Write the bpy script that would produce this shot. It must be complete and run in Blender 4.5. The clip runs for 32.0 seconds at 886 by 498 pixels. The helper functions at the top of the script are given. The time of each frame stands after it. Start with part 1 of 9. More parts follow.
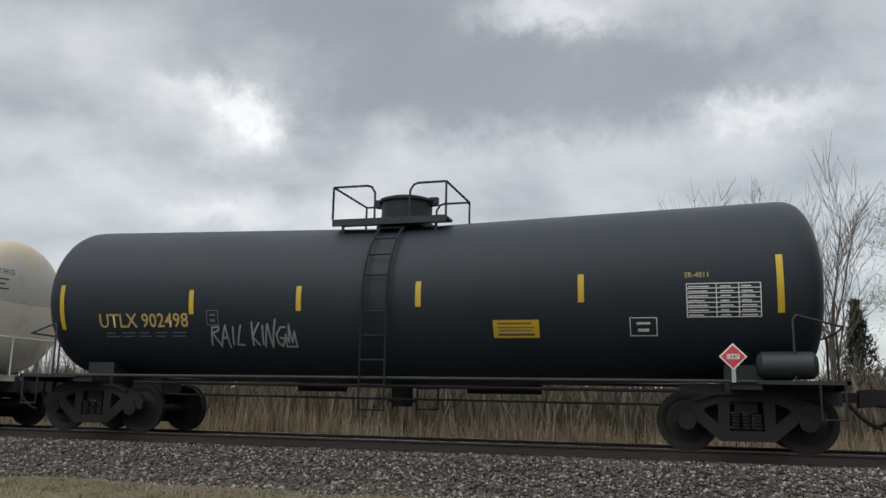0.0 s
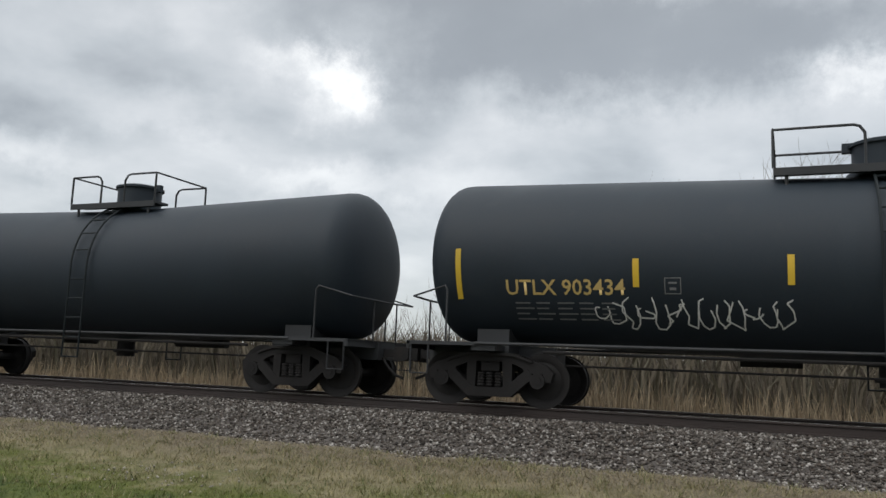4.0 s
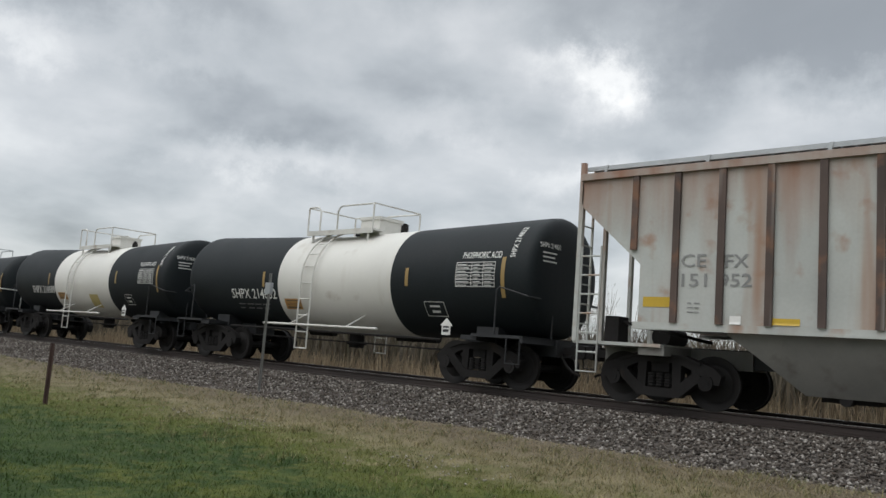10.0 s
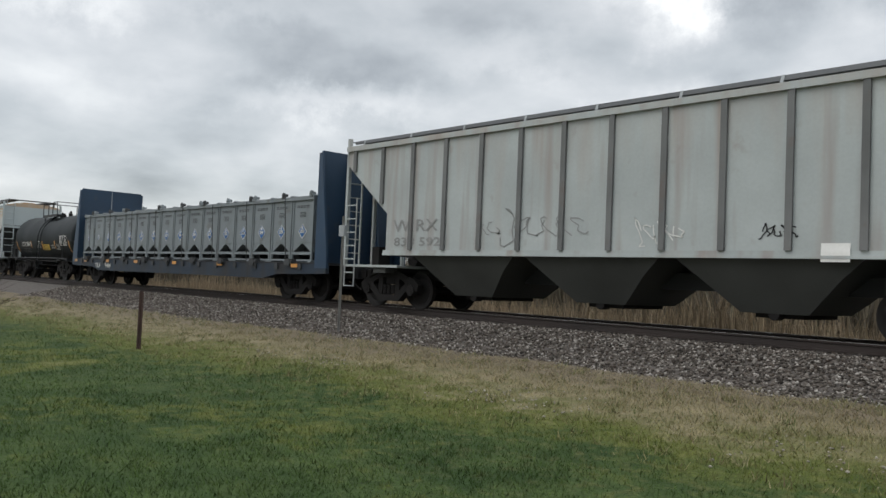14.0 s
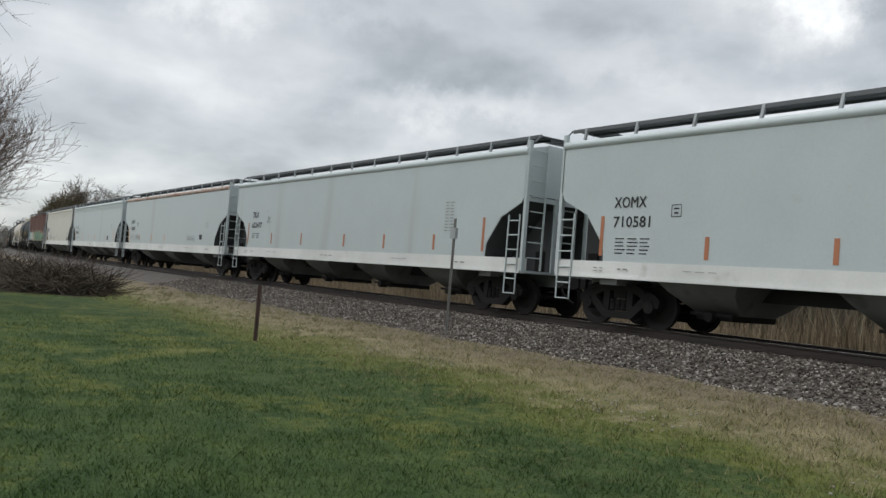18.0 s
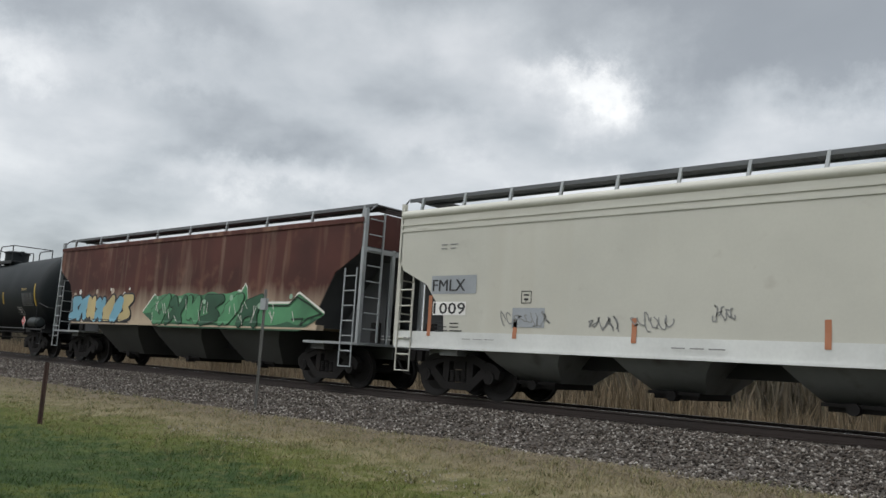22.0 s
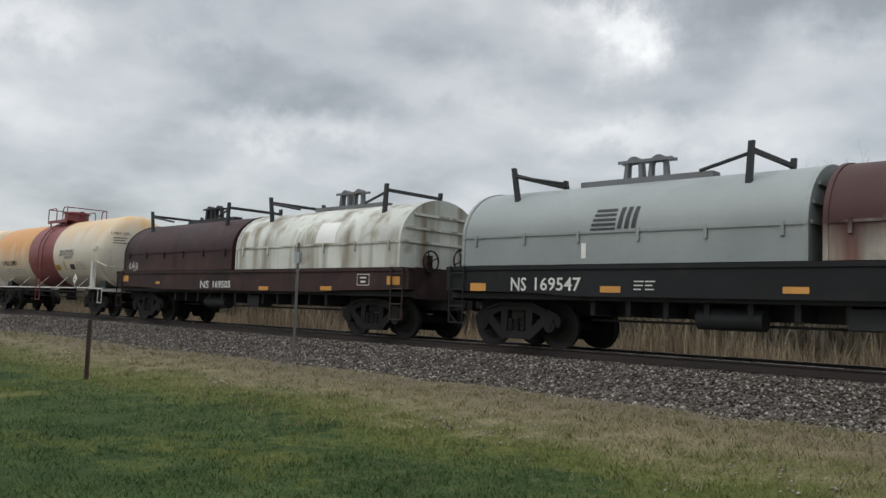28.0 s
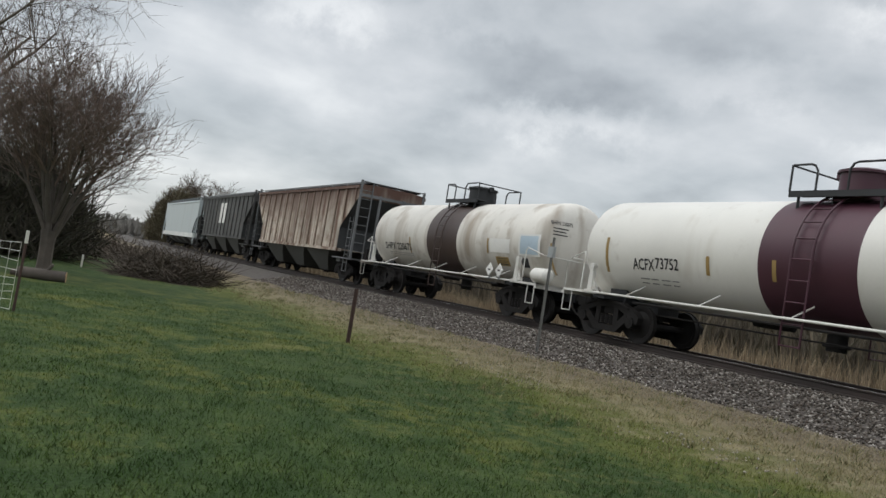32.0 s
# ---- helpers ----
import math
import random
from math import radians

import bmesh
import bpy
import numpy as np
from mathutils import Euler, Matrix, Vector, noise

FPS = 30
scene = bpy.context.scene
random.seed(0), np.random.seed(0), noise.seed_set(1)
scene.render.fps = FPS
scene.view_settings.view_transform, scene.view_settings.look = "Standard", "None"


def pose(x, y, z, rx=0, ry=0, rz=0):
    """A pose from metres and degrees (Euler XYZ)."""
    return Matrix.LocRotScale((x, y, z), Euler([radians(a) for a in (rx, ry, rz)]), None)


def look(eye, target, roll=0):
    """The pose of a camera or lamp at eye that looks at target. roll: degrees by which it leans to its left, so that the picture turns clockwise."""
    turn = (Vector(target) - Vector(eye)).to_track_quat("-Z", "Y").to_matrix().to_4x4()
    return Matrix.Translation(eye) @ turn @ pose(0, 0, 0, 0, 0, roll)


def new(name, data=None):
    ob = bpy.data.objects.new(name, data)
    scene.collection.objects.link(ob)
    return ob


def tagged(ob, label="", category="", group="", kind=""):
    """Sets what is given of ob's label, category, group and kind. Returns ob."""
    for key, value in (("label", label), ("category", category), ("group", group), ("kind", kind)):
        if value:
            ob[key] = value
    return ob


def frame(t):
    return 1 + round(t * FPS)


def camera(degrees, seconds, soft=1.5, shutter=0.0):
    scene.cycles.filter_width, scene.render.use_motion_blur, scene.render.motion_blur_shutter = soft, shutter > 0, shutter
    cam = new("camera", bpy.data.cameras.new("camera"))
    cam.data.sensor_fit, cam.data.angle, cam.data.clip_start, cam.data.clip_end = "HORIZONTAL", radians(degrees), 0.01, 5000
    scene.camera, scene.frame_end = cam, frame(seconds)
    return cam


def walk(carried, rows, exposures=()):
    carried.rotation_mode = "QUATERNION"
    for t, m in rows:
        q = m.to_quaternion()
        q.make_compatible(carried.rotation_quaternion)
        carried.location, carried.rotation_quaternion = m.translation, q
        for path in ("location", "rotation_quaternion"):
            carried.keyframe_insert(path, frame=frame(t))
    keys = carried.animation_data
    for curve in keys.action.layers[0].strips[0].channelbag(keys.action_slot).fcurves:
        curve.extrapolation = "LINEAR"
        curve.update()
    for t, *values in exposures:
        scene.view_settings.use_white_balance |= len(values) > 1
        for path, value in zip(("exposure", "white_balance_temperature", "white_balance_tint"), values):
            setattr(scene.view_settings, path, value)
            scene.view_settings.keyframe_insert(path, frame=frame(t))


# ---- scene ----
# ---- the camera and its walk ----
CAM_Z = 0.687           # the eye above the rail heads (z = 0)
TRACK_Y = 14.9          # the middle of the track
DEG = 56.8
# seconds, yaw, pitch, roll of a camera held by hand on one spot
TURN = [
    (0.0, 16.37, 10.55, -1.02),
    (0.5, 16.15, 10.37, -0.82),
    (1.0, 14.69, 10.32, -1.33),
    (1.5, 15.35, 9.11, 0.75),
    (2.0, 14.77, 10.28, -1.39),
    (2.5, 15.28, 10.15, -0.03),
    (3.0, 15.93, 9.78, -2.26),
    (3.5, 19.31, 8.64, -2.98),
    (5.5, 28.89, 7.62, -0.95),
    (6.0, 29.97, 7.85, -2.32),
    (6.5, 30.60, 7.58, -2.48),
    (7.0, 32.04, 7.80, -4.18),
    (7.5, 34.94, 7.84, -5.38),
    (8.0, 36.76, 7.54, -4.34),
    (8.5, 38.11, 6.56, -2.76),
    (9.0, 37.29, 5.57, -2.21),
    (9.5, 36.50, 6.08, -3.56),
    (10.0, 41.31, 7.05, -4.31),
    (10.5, 46.60, 6.94, -4.87),
    (11.0, 49.80, 7.30, -3.84),
    (11.5, 48.46, 7.34, -3.17),
    (12.0, 46.09, 6.22, -2.83),
    (12.5, 44.97, 4.98, -3.81),
    (13.0, 44.57, 3.65, -3.05),
    (13.5, 45.60, 2.56, -2.65),
    (15.5, 50.19, 2.94, -3.49),
    (16.0, 53.88, 2.05, -5.34),
    (16.5, 54.53, 0.94, -5.49),
    (17.0, 53.84, 0.67, -3.12),
    (17.5, 53.72, 0.88, -2.89),
    (18.0, 54.09, 2.15, -4.72),
    (18.5, 55.46, 3.46, -5.54),
    (19.0, 57.56, 3.13, -4.75),
    (19.5, 55.04, 2.40, -3.41),
    (20.0, 48.85, 3.19, -3.13),
    (20.5, 41.44, 3.82, -2.54),
    (21.0, 40.97, 4.92, -1.63),
    (21.5, 41.89, 6.75, -1.54),
    (22.0, 41.06, 8.01, -3.54),
    (22.5, 38.02, 7.92, -4.40),
    (23.0, 36.42, 7.55, -4.09),
    (23.5, 33.41, 7.65, -4.13),
    (24.0, 29.62, 7.27, -3.33),
    (24.5, 32.54, 7.29, -0.75),
    (25.0, 37.47, 7.66, 0.03),
    (25.5, 38.90, 7.50, -1.12),
    (27.5, 42.43, 5.75, -1.82),
    (28.0, 43.40, 4.33, -2.11),
    (28.5, 45.24, 2.46, -3.99),
    (29.0, 46.11, 2.68, -4.90),
    (29.5, 48.02, 3.45, -5.73),
    (30.0, 50.46, 3.47, -5.46),
    (30.5, 55.25, 2.63, -6.83),
    (31.0, 61.20, 1.93, -9.15),
    (31.5, 62.06, 2.02, -10.11),
    (32.0, 60.73, 2.35, -9.30),
]
# the film camera's own brightening and darkening, in stops
LIGHT = [(0, 0.0), (1, -0.08), (2, -0.2), (3, 0.12), (6, 0.05), (7, -0.05), (8, -0.15), (9, 0.2), (10, 0.0), (11, -0.1), (12, -0.12), (13, 0.08), (16, 0.13), (17, 0.1), (18, 0.06), (19, -0.2), (20, -0.08), (22, 0.05), (23, 0.0), (24, 0.15), (25, 0.0), (28, -0.06), (29, 0.25), (30, 0.0), (31, -0.04), (32, 0.02)]
cam = camera(DEG, 32.0)
walk(cam, [(t, pose(0.0, 0.0, CAM_Z, 90 + p, r, y)) for t, y, p, r in TURN], exposures=LIGHT)


# ---- the train's way along the track ----
def way(t):
    return 18.856 * t + 0.0274 * t * t / 2


def bend(x):
    """How far the track has swung away from its straight line, west of the eye."""
    return 0.000389 * max(0.0, -x - 10.0) ** 2


def heading(x):
    """The track's turn about the upright at x, in degrees."""
    return math.degrees(math.atan(-2 * 0.000389 * max(0.0, -x - 10.0)))


# ---- world, sun, exposure ----
def make_world():
    w = bpy.data.worlds.new("overcast_sky")
    scene.world = w
    w.use_nodes = True
    nt = w.node_tree
    nt.nodes.clear()
    N, Lk = nt.nodes.new, nt.links.new
    out = N("ShaderNodeOutputWorld")
    tc = N("ShaderNodeTexCoord")
    sep = N("ShaderNodeSeparateXYZ")
    Lk(tc.outputs["Generated"], sep.inputs[0])

    def m(op, a, b=None, c=None):
        n = N("ShaderNodeMath")
        n.operation = op
        for i, v in enumerate((a, b, c)):
            if v is None:
                continue
            if isinstance(v, (int, float)):
                n.inputs[i].default_value = v
            else:
                Lk(v, n.inputs[i])
        return n.outputs[0]

    # the cloud deck as a plane overhead
    den = m("ADD", m("MAXIMUM", sep.outputs[2], 0.0), 0.27)
    px, py = m("DIVIDE", sep.outputs[0], den), m("DIVIDE", sep.outputs[1], den)
    comb = N("ShaderNodeCombineXYZ")
    Lk(px, comb.inputs[0]), Lk(py, comb.inputs[1])

    def fbm(scale, detail, rough, dist, off):
        mp = N("ShaderNodeMapping")
        mp.inputs["Location"].default_value = off
        Lk(comb.outputs[0], mp.inputs[0])
        n = N("ShaderNodeTexNoise")
        n.inputs["Scale"].default_value = scale
        n.inputs["Detail"].default_value = detail
        n.inputs["Roughness"].default_value = rough
        n.inputs["Distortion"].default_value = dist
        Lk(mp.outputs[0], n.inputs["Vector"])
        return n.outputs[0]

    big = fbm(0.55, 3.0, 0.5, 0.3, (3.1, 1.7, 0.0))
    fine = fbm(2.3, 7.0, 0.50, 0.12, (0.4, 5.2, 0.0))
    tone = m("ADD", m("ADD", m("MULTIPLY", big, 0.36), m("MULTIPLY", fine, 0.95)), -0.135)

    warped = [None]

    # thin places and thick banks of the cloud deck: azimuth to the left, height, width, depth of tone
    def spot(az, el, wa, we, gain):
        a, e = radians(az), radians(el)
        d = (-math.sin(a) * math.cos(e), math.cos(a) * math.cos(e), math.sin(e))
        right = (math.cos(a), math.sin(a), 0.0)
        up = Vector(right).cross(Vector(d))
        def dot(v):
            n = N("ShaderNodeVectorMath")
            n.operation = "DOT_PRODUCT"
            Lk(warped[0], n.inputs[0])
            n.inputs[1].default_value = v
            return n.outputs["Value"]
        u, v, f = dot(right), dot(up), dot(d)
        r2 = m("ADD", m("POWER", m("DIVIDE", u, math.sin(radians(wa))), 2.0), m("POWER", m("DIVIDE", v, math.sin(radians(we))), 2.0))
        g = m("POWER", 2.718, m("MULTIPLY", r2, -1.0))
        return m("MULTIPLY", m("MULTIPLY", g, m("GREATER_THAN", f, 0.0)), gain)

    wn = N("ShaderNodeTexNoise")
    wn.inputs["Scale"].default_value, wn.inputs["Detail"].default_value, wn.inputs["Roughness"].default_value = 12.0, 7.0, 0.66
    Lk(tc.outputs["Generated"], wn.inputs["Vector"])
    wv = N("ShaderNodeVectorMath")
    wv.operation = "MULTIPLY_ADD"
    Lk(wn.outputs["Color"], wv.inputs[0])
    wv.inputs[1].default_value = (0.16, 0.16, 0.12)
    shift = N("ShaderNodeVectorMath")
    shift.operation = "ADD"
    Lk(tc.outputs["Generated"], shift.inputs[0])
    shift.inputs[1].default_value = (-0.08, -0.08, -0.06)
    Lk(shift.outputs[0], wv.inputs[2])
    warped[0] = wv.outputs[0]
    tone = m("MINIMUM", tone, 0.74)
    for az, el, wa, we, pull in BANKS:
        g = m("MINIMUM", spot(az, el, wa, we, pull), 1.0)
        low = m("MULTIPLY_ADD", fine, 0.42, 0.03)
        tone = m("ADD", m("MULTIPLY", tone, m("SUBTRACT", 1.0, g)), m("MULTIPLY", low, g))
    for s in SPOTS:
        tone = m("ADD", tone, spot(*s))
    ramp = N("ShaderNodeValToRGB")
    cr = ramp.color_ramp
    for pos, col in SKY_RAMP:
        el = cr.elements.new(pos) if pos not in (0.0, 1.0) else cr.elements[0 if pos == 0.0 else -1]
        el.color = (*col, 1)
    Lk(tone, ramp.inputs[0])
    sky = N("ShaderNodeTexSky")
    sky.sky_type = "NISHITA"
    sky.sun_disc = False
    sky.sun_elevation, sky.sun_rotation = radians(48), radians(206)
    bg1, bg2, add = N("ShaderNodeBackground"), N("ShaderNodeBackground"), N("ShaderNodeAddShader")
    Lk(sky.outputs[0], bg1.inputs[0])
    bg1.inputs[1].default_value = 0.02
    Lk(ramp.outputs[0], bg2.inputs[0])
    # an overcast sky brightens towards the zenith
    zen = m("MULTIPLY", m("POWER", m("MAXIMUM", m("SUBTRACT", sep.outputs[2], 0.45), 0.0), 1.0), ZENITH)
    Lk(m("MULTIPLY", m("ADD", zen, 1.0), SKY_STRENGTH), bg2.inputs[1])
    Lk(bg1.outputs[0], add.inputs[0]), Lk(bg2.outputs[0], add.inputs[1])
    Lk(add.outputs[0], out.inputs[0])


SKY_STRENGTH = 1.13
ZENITH = 3.6
BANKS = [(13.0, 23.0, 13.0, 5.0, 1.6), (1.0, 21.5, 8.0, 2.6, 1.0), (21.0, 28.0, 9.0, 4.0, 1.4), (60.0, 22.0, 12.0, 2.2, 0.4)]
SPOTS = [
    (73.0, 17.3, 4.5, 1.7, 0.34), (55.0, 11.8, 5.0, 1.1, 0.12), (8.5, 26.8, 5.0, 1.6, 0.42), (41.5, 15.2, 5.0, 1.8, 0.14), (43.0, 22.5, 5.0, 2.0, 0.12),
    (31.2, 19.3, 2.2, 1.6, 0.40), (29.4, 17.8, 1.6, 1.1, 0.24), (33.2, 20.6, 2.0, 0.9, 0.22), (30.0, 16.8, 3.6, 1.6, 0.22), (35.0, 20.0, 3.4, 1.6, 0.16), (31.5, 12.2, 4.5, 1.3, 0.20),
    (8.0, 16.5, 10.0, 1.3, 0.06),
    (-5.0, 18.6, 3.2, 1.4, 0.34), (-9.9, 19.2, 3.0, 1.5, 0.26), (-12.0, 25.0, 8.0, 3.0, 0.05), (25.0, 12.5, 7.0, 1.5, 0.10),
    (45.0, 17.0, 7.0, 2.0, 0.06), (53.5, 12.0, 6.0, 1.6, 0.14), (60.0, 16.5, 8.0, 1.4, -0.06), (64.0, 18.5, 7.0, 1.8, 0.10), (49.0, 21.0, 8.0, 2.2, 0.05), (42.0, 14.0, 7.0, 1.3, -0.06),
    (70.0, 12.0, 8.0, 1.2, 0.06), (80.0, 14.0, 7.0, 1.4, 0.04), (76.0, 18.0, 9.0, 1.8, -0.05),
]
SKY_RAMP = [(0.0, (0.20, 0.212, 0.222)), (0.28, (0.28, 0.297, 0.31)), (0.45, (0.42, 0.442, 0.455)), (0.60, (0.535, 0.55, 0.56)), (0.78, (0.68, 0.69, 0.69)), (1.0, (0.92, 0.92, 0.90))]
make_world()
sun = new("sun", bpy.data.lights.new("sun", "SUN"))
sun.data.energy, sun.data.angle, sun.data.color = 1.0, radians(50), (1.0, 0.98, 0.95)
sun.matrix_world = look((-20, -38, 48), (0, 0, 0))


# ---- materials ----
def mat(name, base, rough=0.6, metal=0.0, vary=0.12, grain=0.05, scale=1.5, bump=0.06, dirt=None, streak=None, coords="Object", spec=0.5, band=None):
    """A painted or raw surface: base colour with broad and fine variation, fine relief, optional dirt and vertical streaks."""
    ma = bpy.data.materials.new(name)
    ma.use_nodes = True
    nt = ma.node_tree
    N, Lk = nt.nodes.new, nt.links.new
    b = nt.nodes["Principled BSDF"]
    b.inputs["Roughness"].default_value, b.inputs["Metallic"].default_value = rough, metal
    b.inputs["Specular IOR Level"].default_value = spec
    tc, oi = N("ShaderNodeTexCoord"), N("ShaderNodeObjectInfo")
    off = N("ShaderNodeVectorMath")
    off.operation = "MULTIPLY_ADD"
    Lk(oi.outputs["Random"], off.inputs[0])
    off.inputs[1].default_value = (37.0, 91.0, 53.0)
    Lk(tc.outputs[coords], off.inputs[2])

    def noise_at(s, det=4.0, stretch=(1, 1, 1)):
        mp = N("ShaderNodeMapping")
        mp.inputs["Scale"].default_value = stretch
        Lk(off.outputs[0], mp.inputs[0])
        n = N("ShaderNodeTexNoise")
        n.inputs["Scale"].default_value, n.inputs["Detail"].default_value = s, det
        Lk(mp.outputs[0], n.inputs["Vector"])
        return n.outputs[0]

    def ramped(fac, lo, hi):
        r = N("ShaderNodeMapRange")
        r.inputs[1].default_value, r.inputs[2].default_value = lo, hi
        Lk(fac, r.inputs[0])
        return r.outputs[0]

    def mixed(fac, a, c, kind="MIX"):
        n = N("ShaderNodeMix")
        n.data_type, n.blend_type = "RGBA", kind
        if isinstance(fac, float):
            n.inputs["Factor"].default_value = fac
        else:
            Lk(fac, n.inputs["Factor"])
        for sock, v in ((n.inputs[6], a), (n.inputs[7], c)):
            if isinstance(v, tuple):
                sock.default_value = (*v, 1)
            else:
                Lk(v, sock)
        return n.outputs[2]

    broad, finen = noise_at(scale * 0.5), noise_at(scale * 12.0, 5.0)
    col = mixed(ramped(broad, 0.3, 0.7), tuple(c * (1 - vary) for c in base), tuple(min(1.0, c * (1 + vary)) for c in base))
    col = mixed(ramped(finen, 0.35, 0.65), col, mixed(grain, col, (0.03, 0.03, 0.03)))
    if streak:
        scol, amount, sscale = streak
        sn = noise_at(sscale, 3.0, (1.0, 1.0, 0.08))
        col = mixed(ramped(sn, 0.72 - amount * 0.5, 0.86 - amount * 0.36), col, scol)
    if dirt:
        dcol, amount = dirt
        dn = noise_at(scale * 1.3, 8.0)
        col = mixed(ramped(dn, 0.75 - amount * 0.5, 0.95 - amount * 0.4), col, dcol)
    if band:
        # runs of stain that start at one height and thin out at another
        bcol, z0, z1, amount = band
        sz = N("ShaderNodeSeparateXYZ")
        Lk(tc.outputs["Object"], sz.inputs[0])
        fall = ramped(sz.outputs[2], z1, z0)
        bn2 = noise_at(2.2, 5.0, (1.0, 1.0, 0.12))
        mu = N("ShaderNodeMath")
        mu.operation = "MULTIPLY_ADD"
        Lk(fall, mu.inputs[0])
        mu.inputs[1].default_value = amount
        Lk(bn2, mu.inputs[2])
        col = mixed(ramped(mu.outputs[0], 0.58, 1.30), col, bcol)
    Lk(col, b.inputs["Base Color"])
    if bump:
        bn = N("ShaderNodeBump")
        bn.inputs["Strength"].default_value = bump
        bn.inputs["Distance"].default_value = 0.01
        Lk(finen, bn.inputs["Height"])
        Lk(bn.outputs[0], b.inputs["Normal"])
    rg = N("ShaderNodeMapRange")
    rg.inputs[3].default_value, rg.inputs[4].default_value = max(0.05, rough - 0.12), min(1.0, rough + 0.12)
    Lk(broad, rg.inputs[0])
    Lk(rg.outputs[0], b.inputs["Roughness"])
    return ma


BLACK = mat("black_tank_paint", (0.016, 0.023, 0.031), 0.56, grain=0.15, bump=0.05, dirt=((0.027, 0.032, 0.038), 0.22), streak=((0.020, 0.028, 0.036), 0.25, 1.2), spec=0.28)
BLACK2 = mat("clean_black_tank_paint", (0.0125, 0.0165, 0.0185), 0.60, grain=0.15, bump=0.05, dirt=((0.021, 0.023, 0.025), 0.2), streak=((0.016, 0.020, 0.023), 0.2, 1.2), spec=0.2)
BROWNBLACK = mat("rust_dusted_black_paint", (0.022, 0.021, 0.022), 0.6, vary=0.3, dirt=((0.060, 0.036, 0.03), 0.3), band=((0.075, 0.04, 0.034), 4.2, 2.4, 0.28), spec=0.25)
CREAM = mat("cream_white_tank_paint", (0.63, 0.59, 0.51), 0.45, vary=0.06, grain=0.03, bump=0.04, dirt=((0.40, 0.35, 0.28), 0.2), streak=((0.46, 0.42, 0.35), 0.25, 0.9))
YTOP = mat("yellow_stained_cream_tank_paint", (0.41, 0.385, 0.335), 0.5, vary=0.08, grain=0.04, bump=0.04, dirt=((0.31, 0.27, 0.21), 0.22), streak=((0.37, 0.33, 0.27), 0.25, 0.9), band=((0.50, 0.33, 0.13), 4.3, 3.35, 0.60))
DULLC = mat("dull_cream_tank_paint", (0.49, 0.46, 0.395), 0.5, vary=0.07, dirt=((0.34, 0.30, 0.24), 0.22), streak=((0.40, 0.36, 0.3), 0.25, 0.9))
ORANGER = mat("cream_paint_with_orange_runs", (0.62, 0.57, 0.47), 0.48, vary=0.06, dirt=((0.50, 0.43, 0.32), 0.2), band=((0.60, 0.36, 0.13), 4.3, 2.6, 0.80))
WHITE = mat("white_tank_paint", (0.66, 0.645, 0.60), 0.42, vary=0.05, grain=0.02, bump=0.03, dirt=((0.46, 0.42, 0.37), 0.24), streak=((0.47, 0.43, 0.37), 0.26, 1.1))
WHITE_O = mat("white_tank_paint_with_amber_runs", (0.72, 0.69, 0.62), 0.42, vary=0.06, dirt=((0.55, 0.47, 0.36), 0.2), band=((0.66, 0.44, 0.18), 4.1, 3.1, 0.7))
ORANGED = mat("orange_stained_cream_paint", (0.63, 0.57, 0.46), 0.5, vary=0.08, dirt=((0.62, 0.40, 0.16), 0.35), band=((0.56, 0.27, 0.08), 4.0, 1.7, 1.35))
MAROON = mat("maroon_band_paint", (0.20, 0.045, 0.045), 0.5, vary=0.15, dirt=((0.30, 0.12, 0.08), 0.3))
PLUM = mat("plum_band_paint", (0.060, 0.018, 0.030), 0.5, vary=0.15, dirt=((0.10, 0.04, 0.045), 0.2))
BROWN = mat("dark_brown_band_paint", (0.055, 0.035, 0.03), 0.5, vary=0.15)
SOOTED = mat("soot_smeared_cream_paint", (0.58, 0.53, 0.445), 0.55, vary=0.08, scale=0.8, dirt=((0.34, 0.29, 0.23), 0.22), band=((0.055, 0.043, 0.036), 1.15, 1.95, 0.75))
GREYG = mat("warm_grey_hopper_paint", (0.43, 0.45, 0.42), 0.45, vary=0.04, grain=0.04, dirt=((0.35, 0.35, 0.32), 0.14), streak=((0.37, 0.38, 0.355), 0.22, 0.9))
GREY_W = mat("grey_white_hopper_paint", (0.44, 0.49, 0.495), 0.45, vary=0.035, grain=0.04, dirt=((0.36, 0.37, 0.36), 0.12), streak=((0.385, 0.41, 0.41), 0.22, 0.9))
COILSILL = mat("dark_brown_coil_sill_paint", (0.036, 0.018, 0.017), 0.68, vary=0.35, dirt=((0.065, 0.032, 0.027), 0.42), streak=((0.018, 0.011, 0.011), 0.38, 2.4), spec=0.3)
ENDG = mat("weathered_grey_end_steel", (0.13, 0.135, 0.14), 0.6, vary=0.25, dirt=((0.08, 0.07, 0.06), 0.3))
WALKG = mat("grey_walkway_steel", (0.10, 0.105, 0.11), 0.6, 0.2)
RUSTTOP = mat("rust_streaked_hopper_paint", (0.45, 0.457, 0.442), 0.5, vary=0.05, grain=0.03, bump=0.03, dirt=((0.41, 0.38, 0.33), 0.13), streak=((0.455, 0.43, 0.38), 0.18, 0.8), band=((0.49, 0.29, 0.12), 3.60, 2.95, 0.52))
CREAMH = mat("cream_hopper_paint", (0.51, 0.50, 0.44), 0.5, vary=0.06, grain=0.025, bump=0.03, dirt=((0.38, 0.355, 0.305), 0.27), streak=((0.47, 0.45, 0.385), 0.28, 0.9))
TAN = mat("tan_hopper_paint", (0.335, 0.325, 0.285), 0.5, vary=0.05, grain=0.03, bump=0.04, dirt=((0.25, 0.235, 0.20), 0.25), streak=((0.27, 0.255, 0.22), 0.30, 1.4))
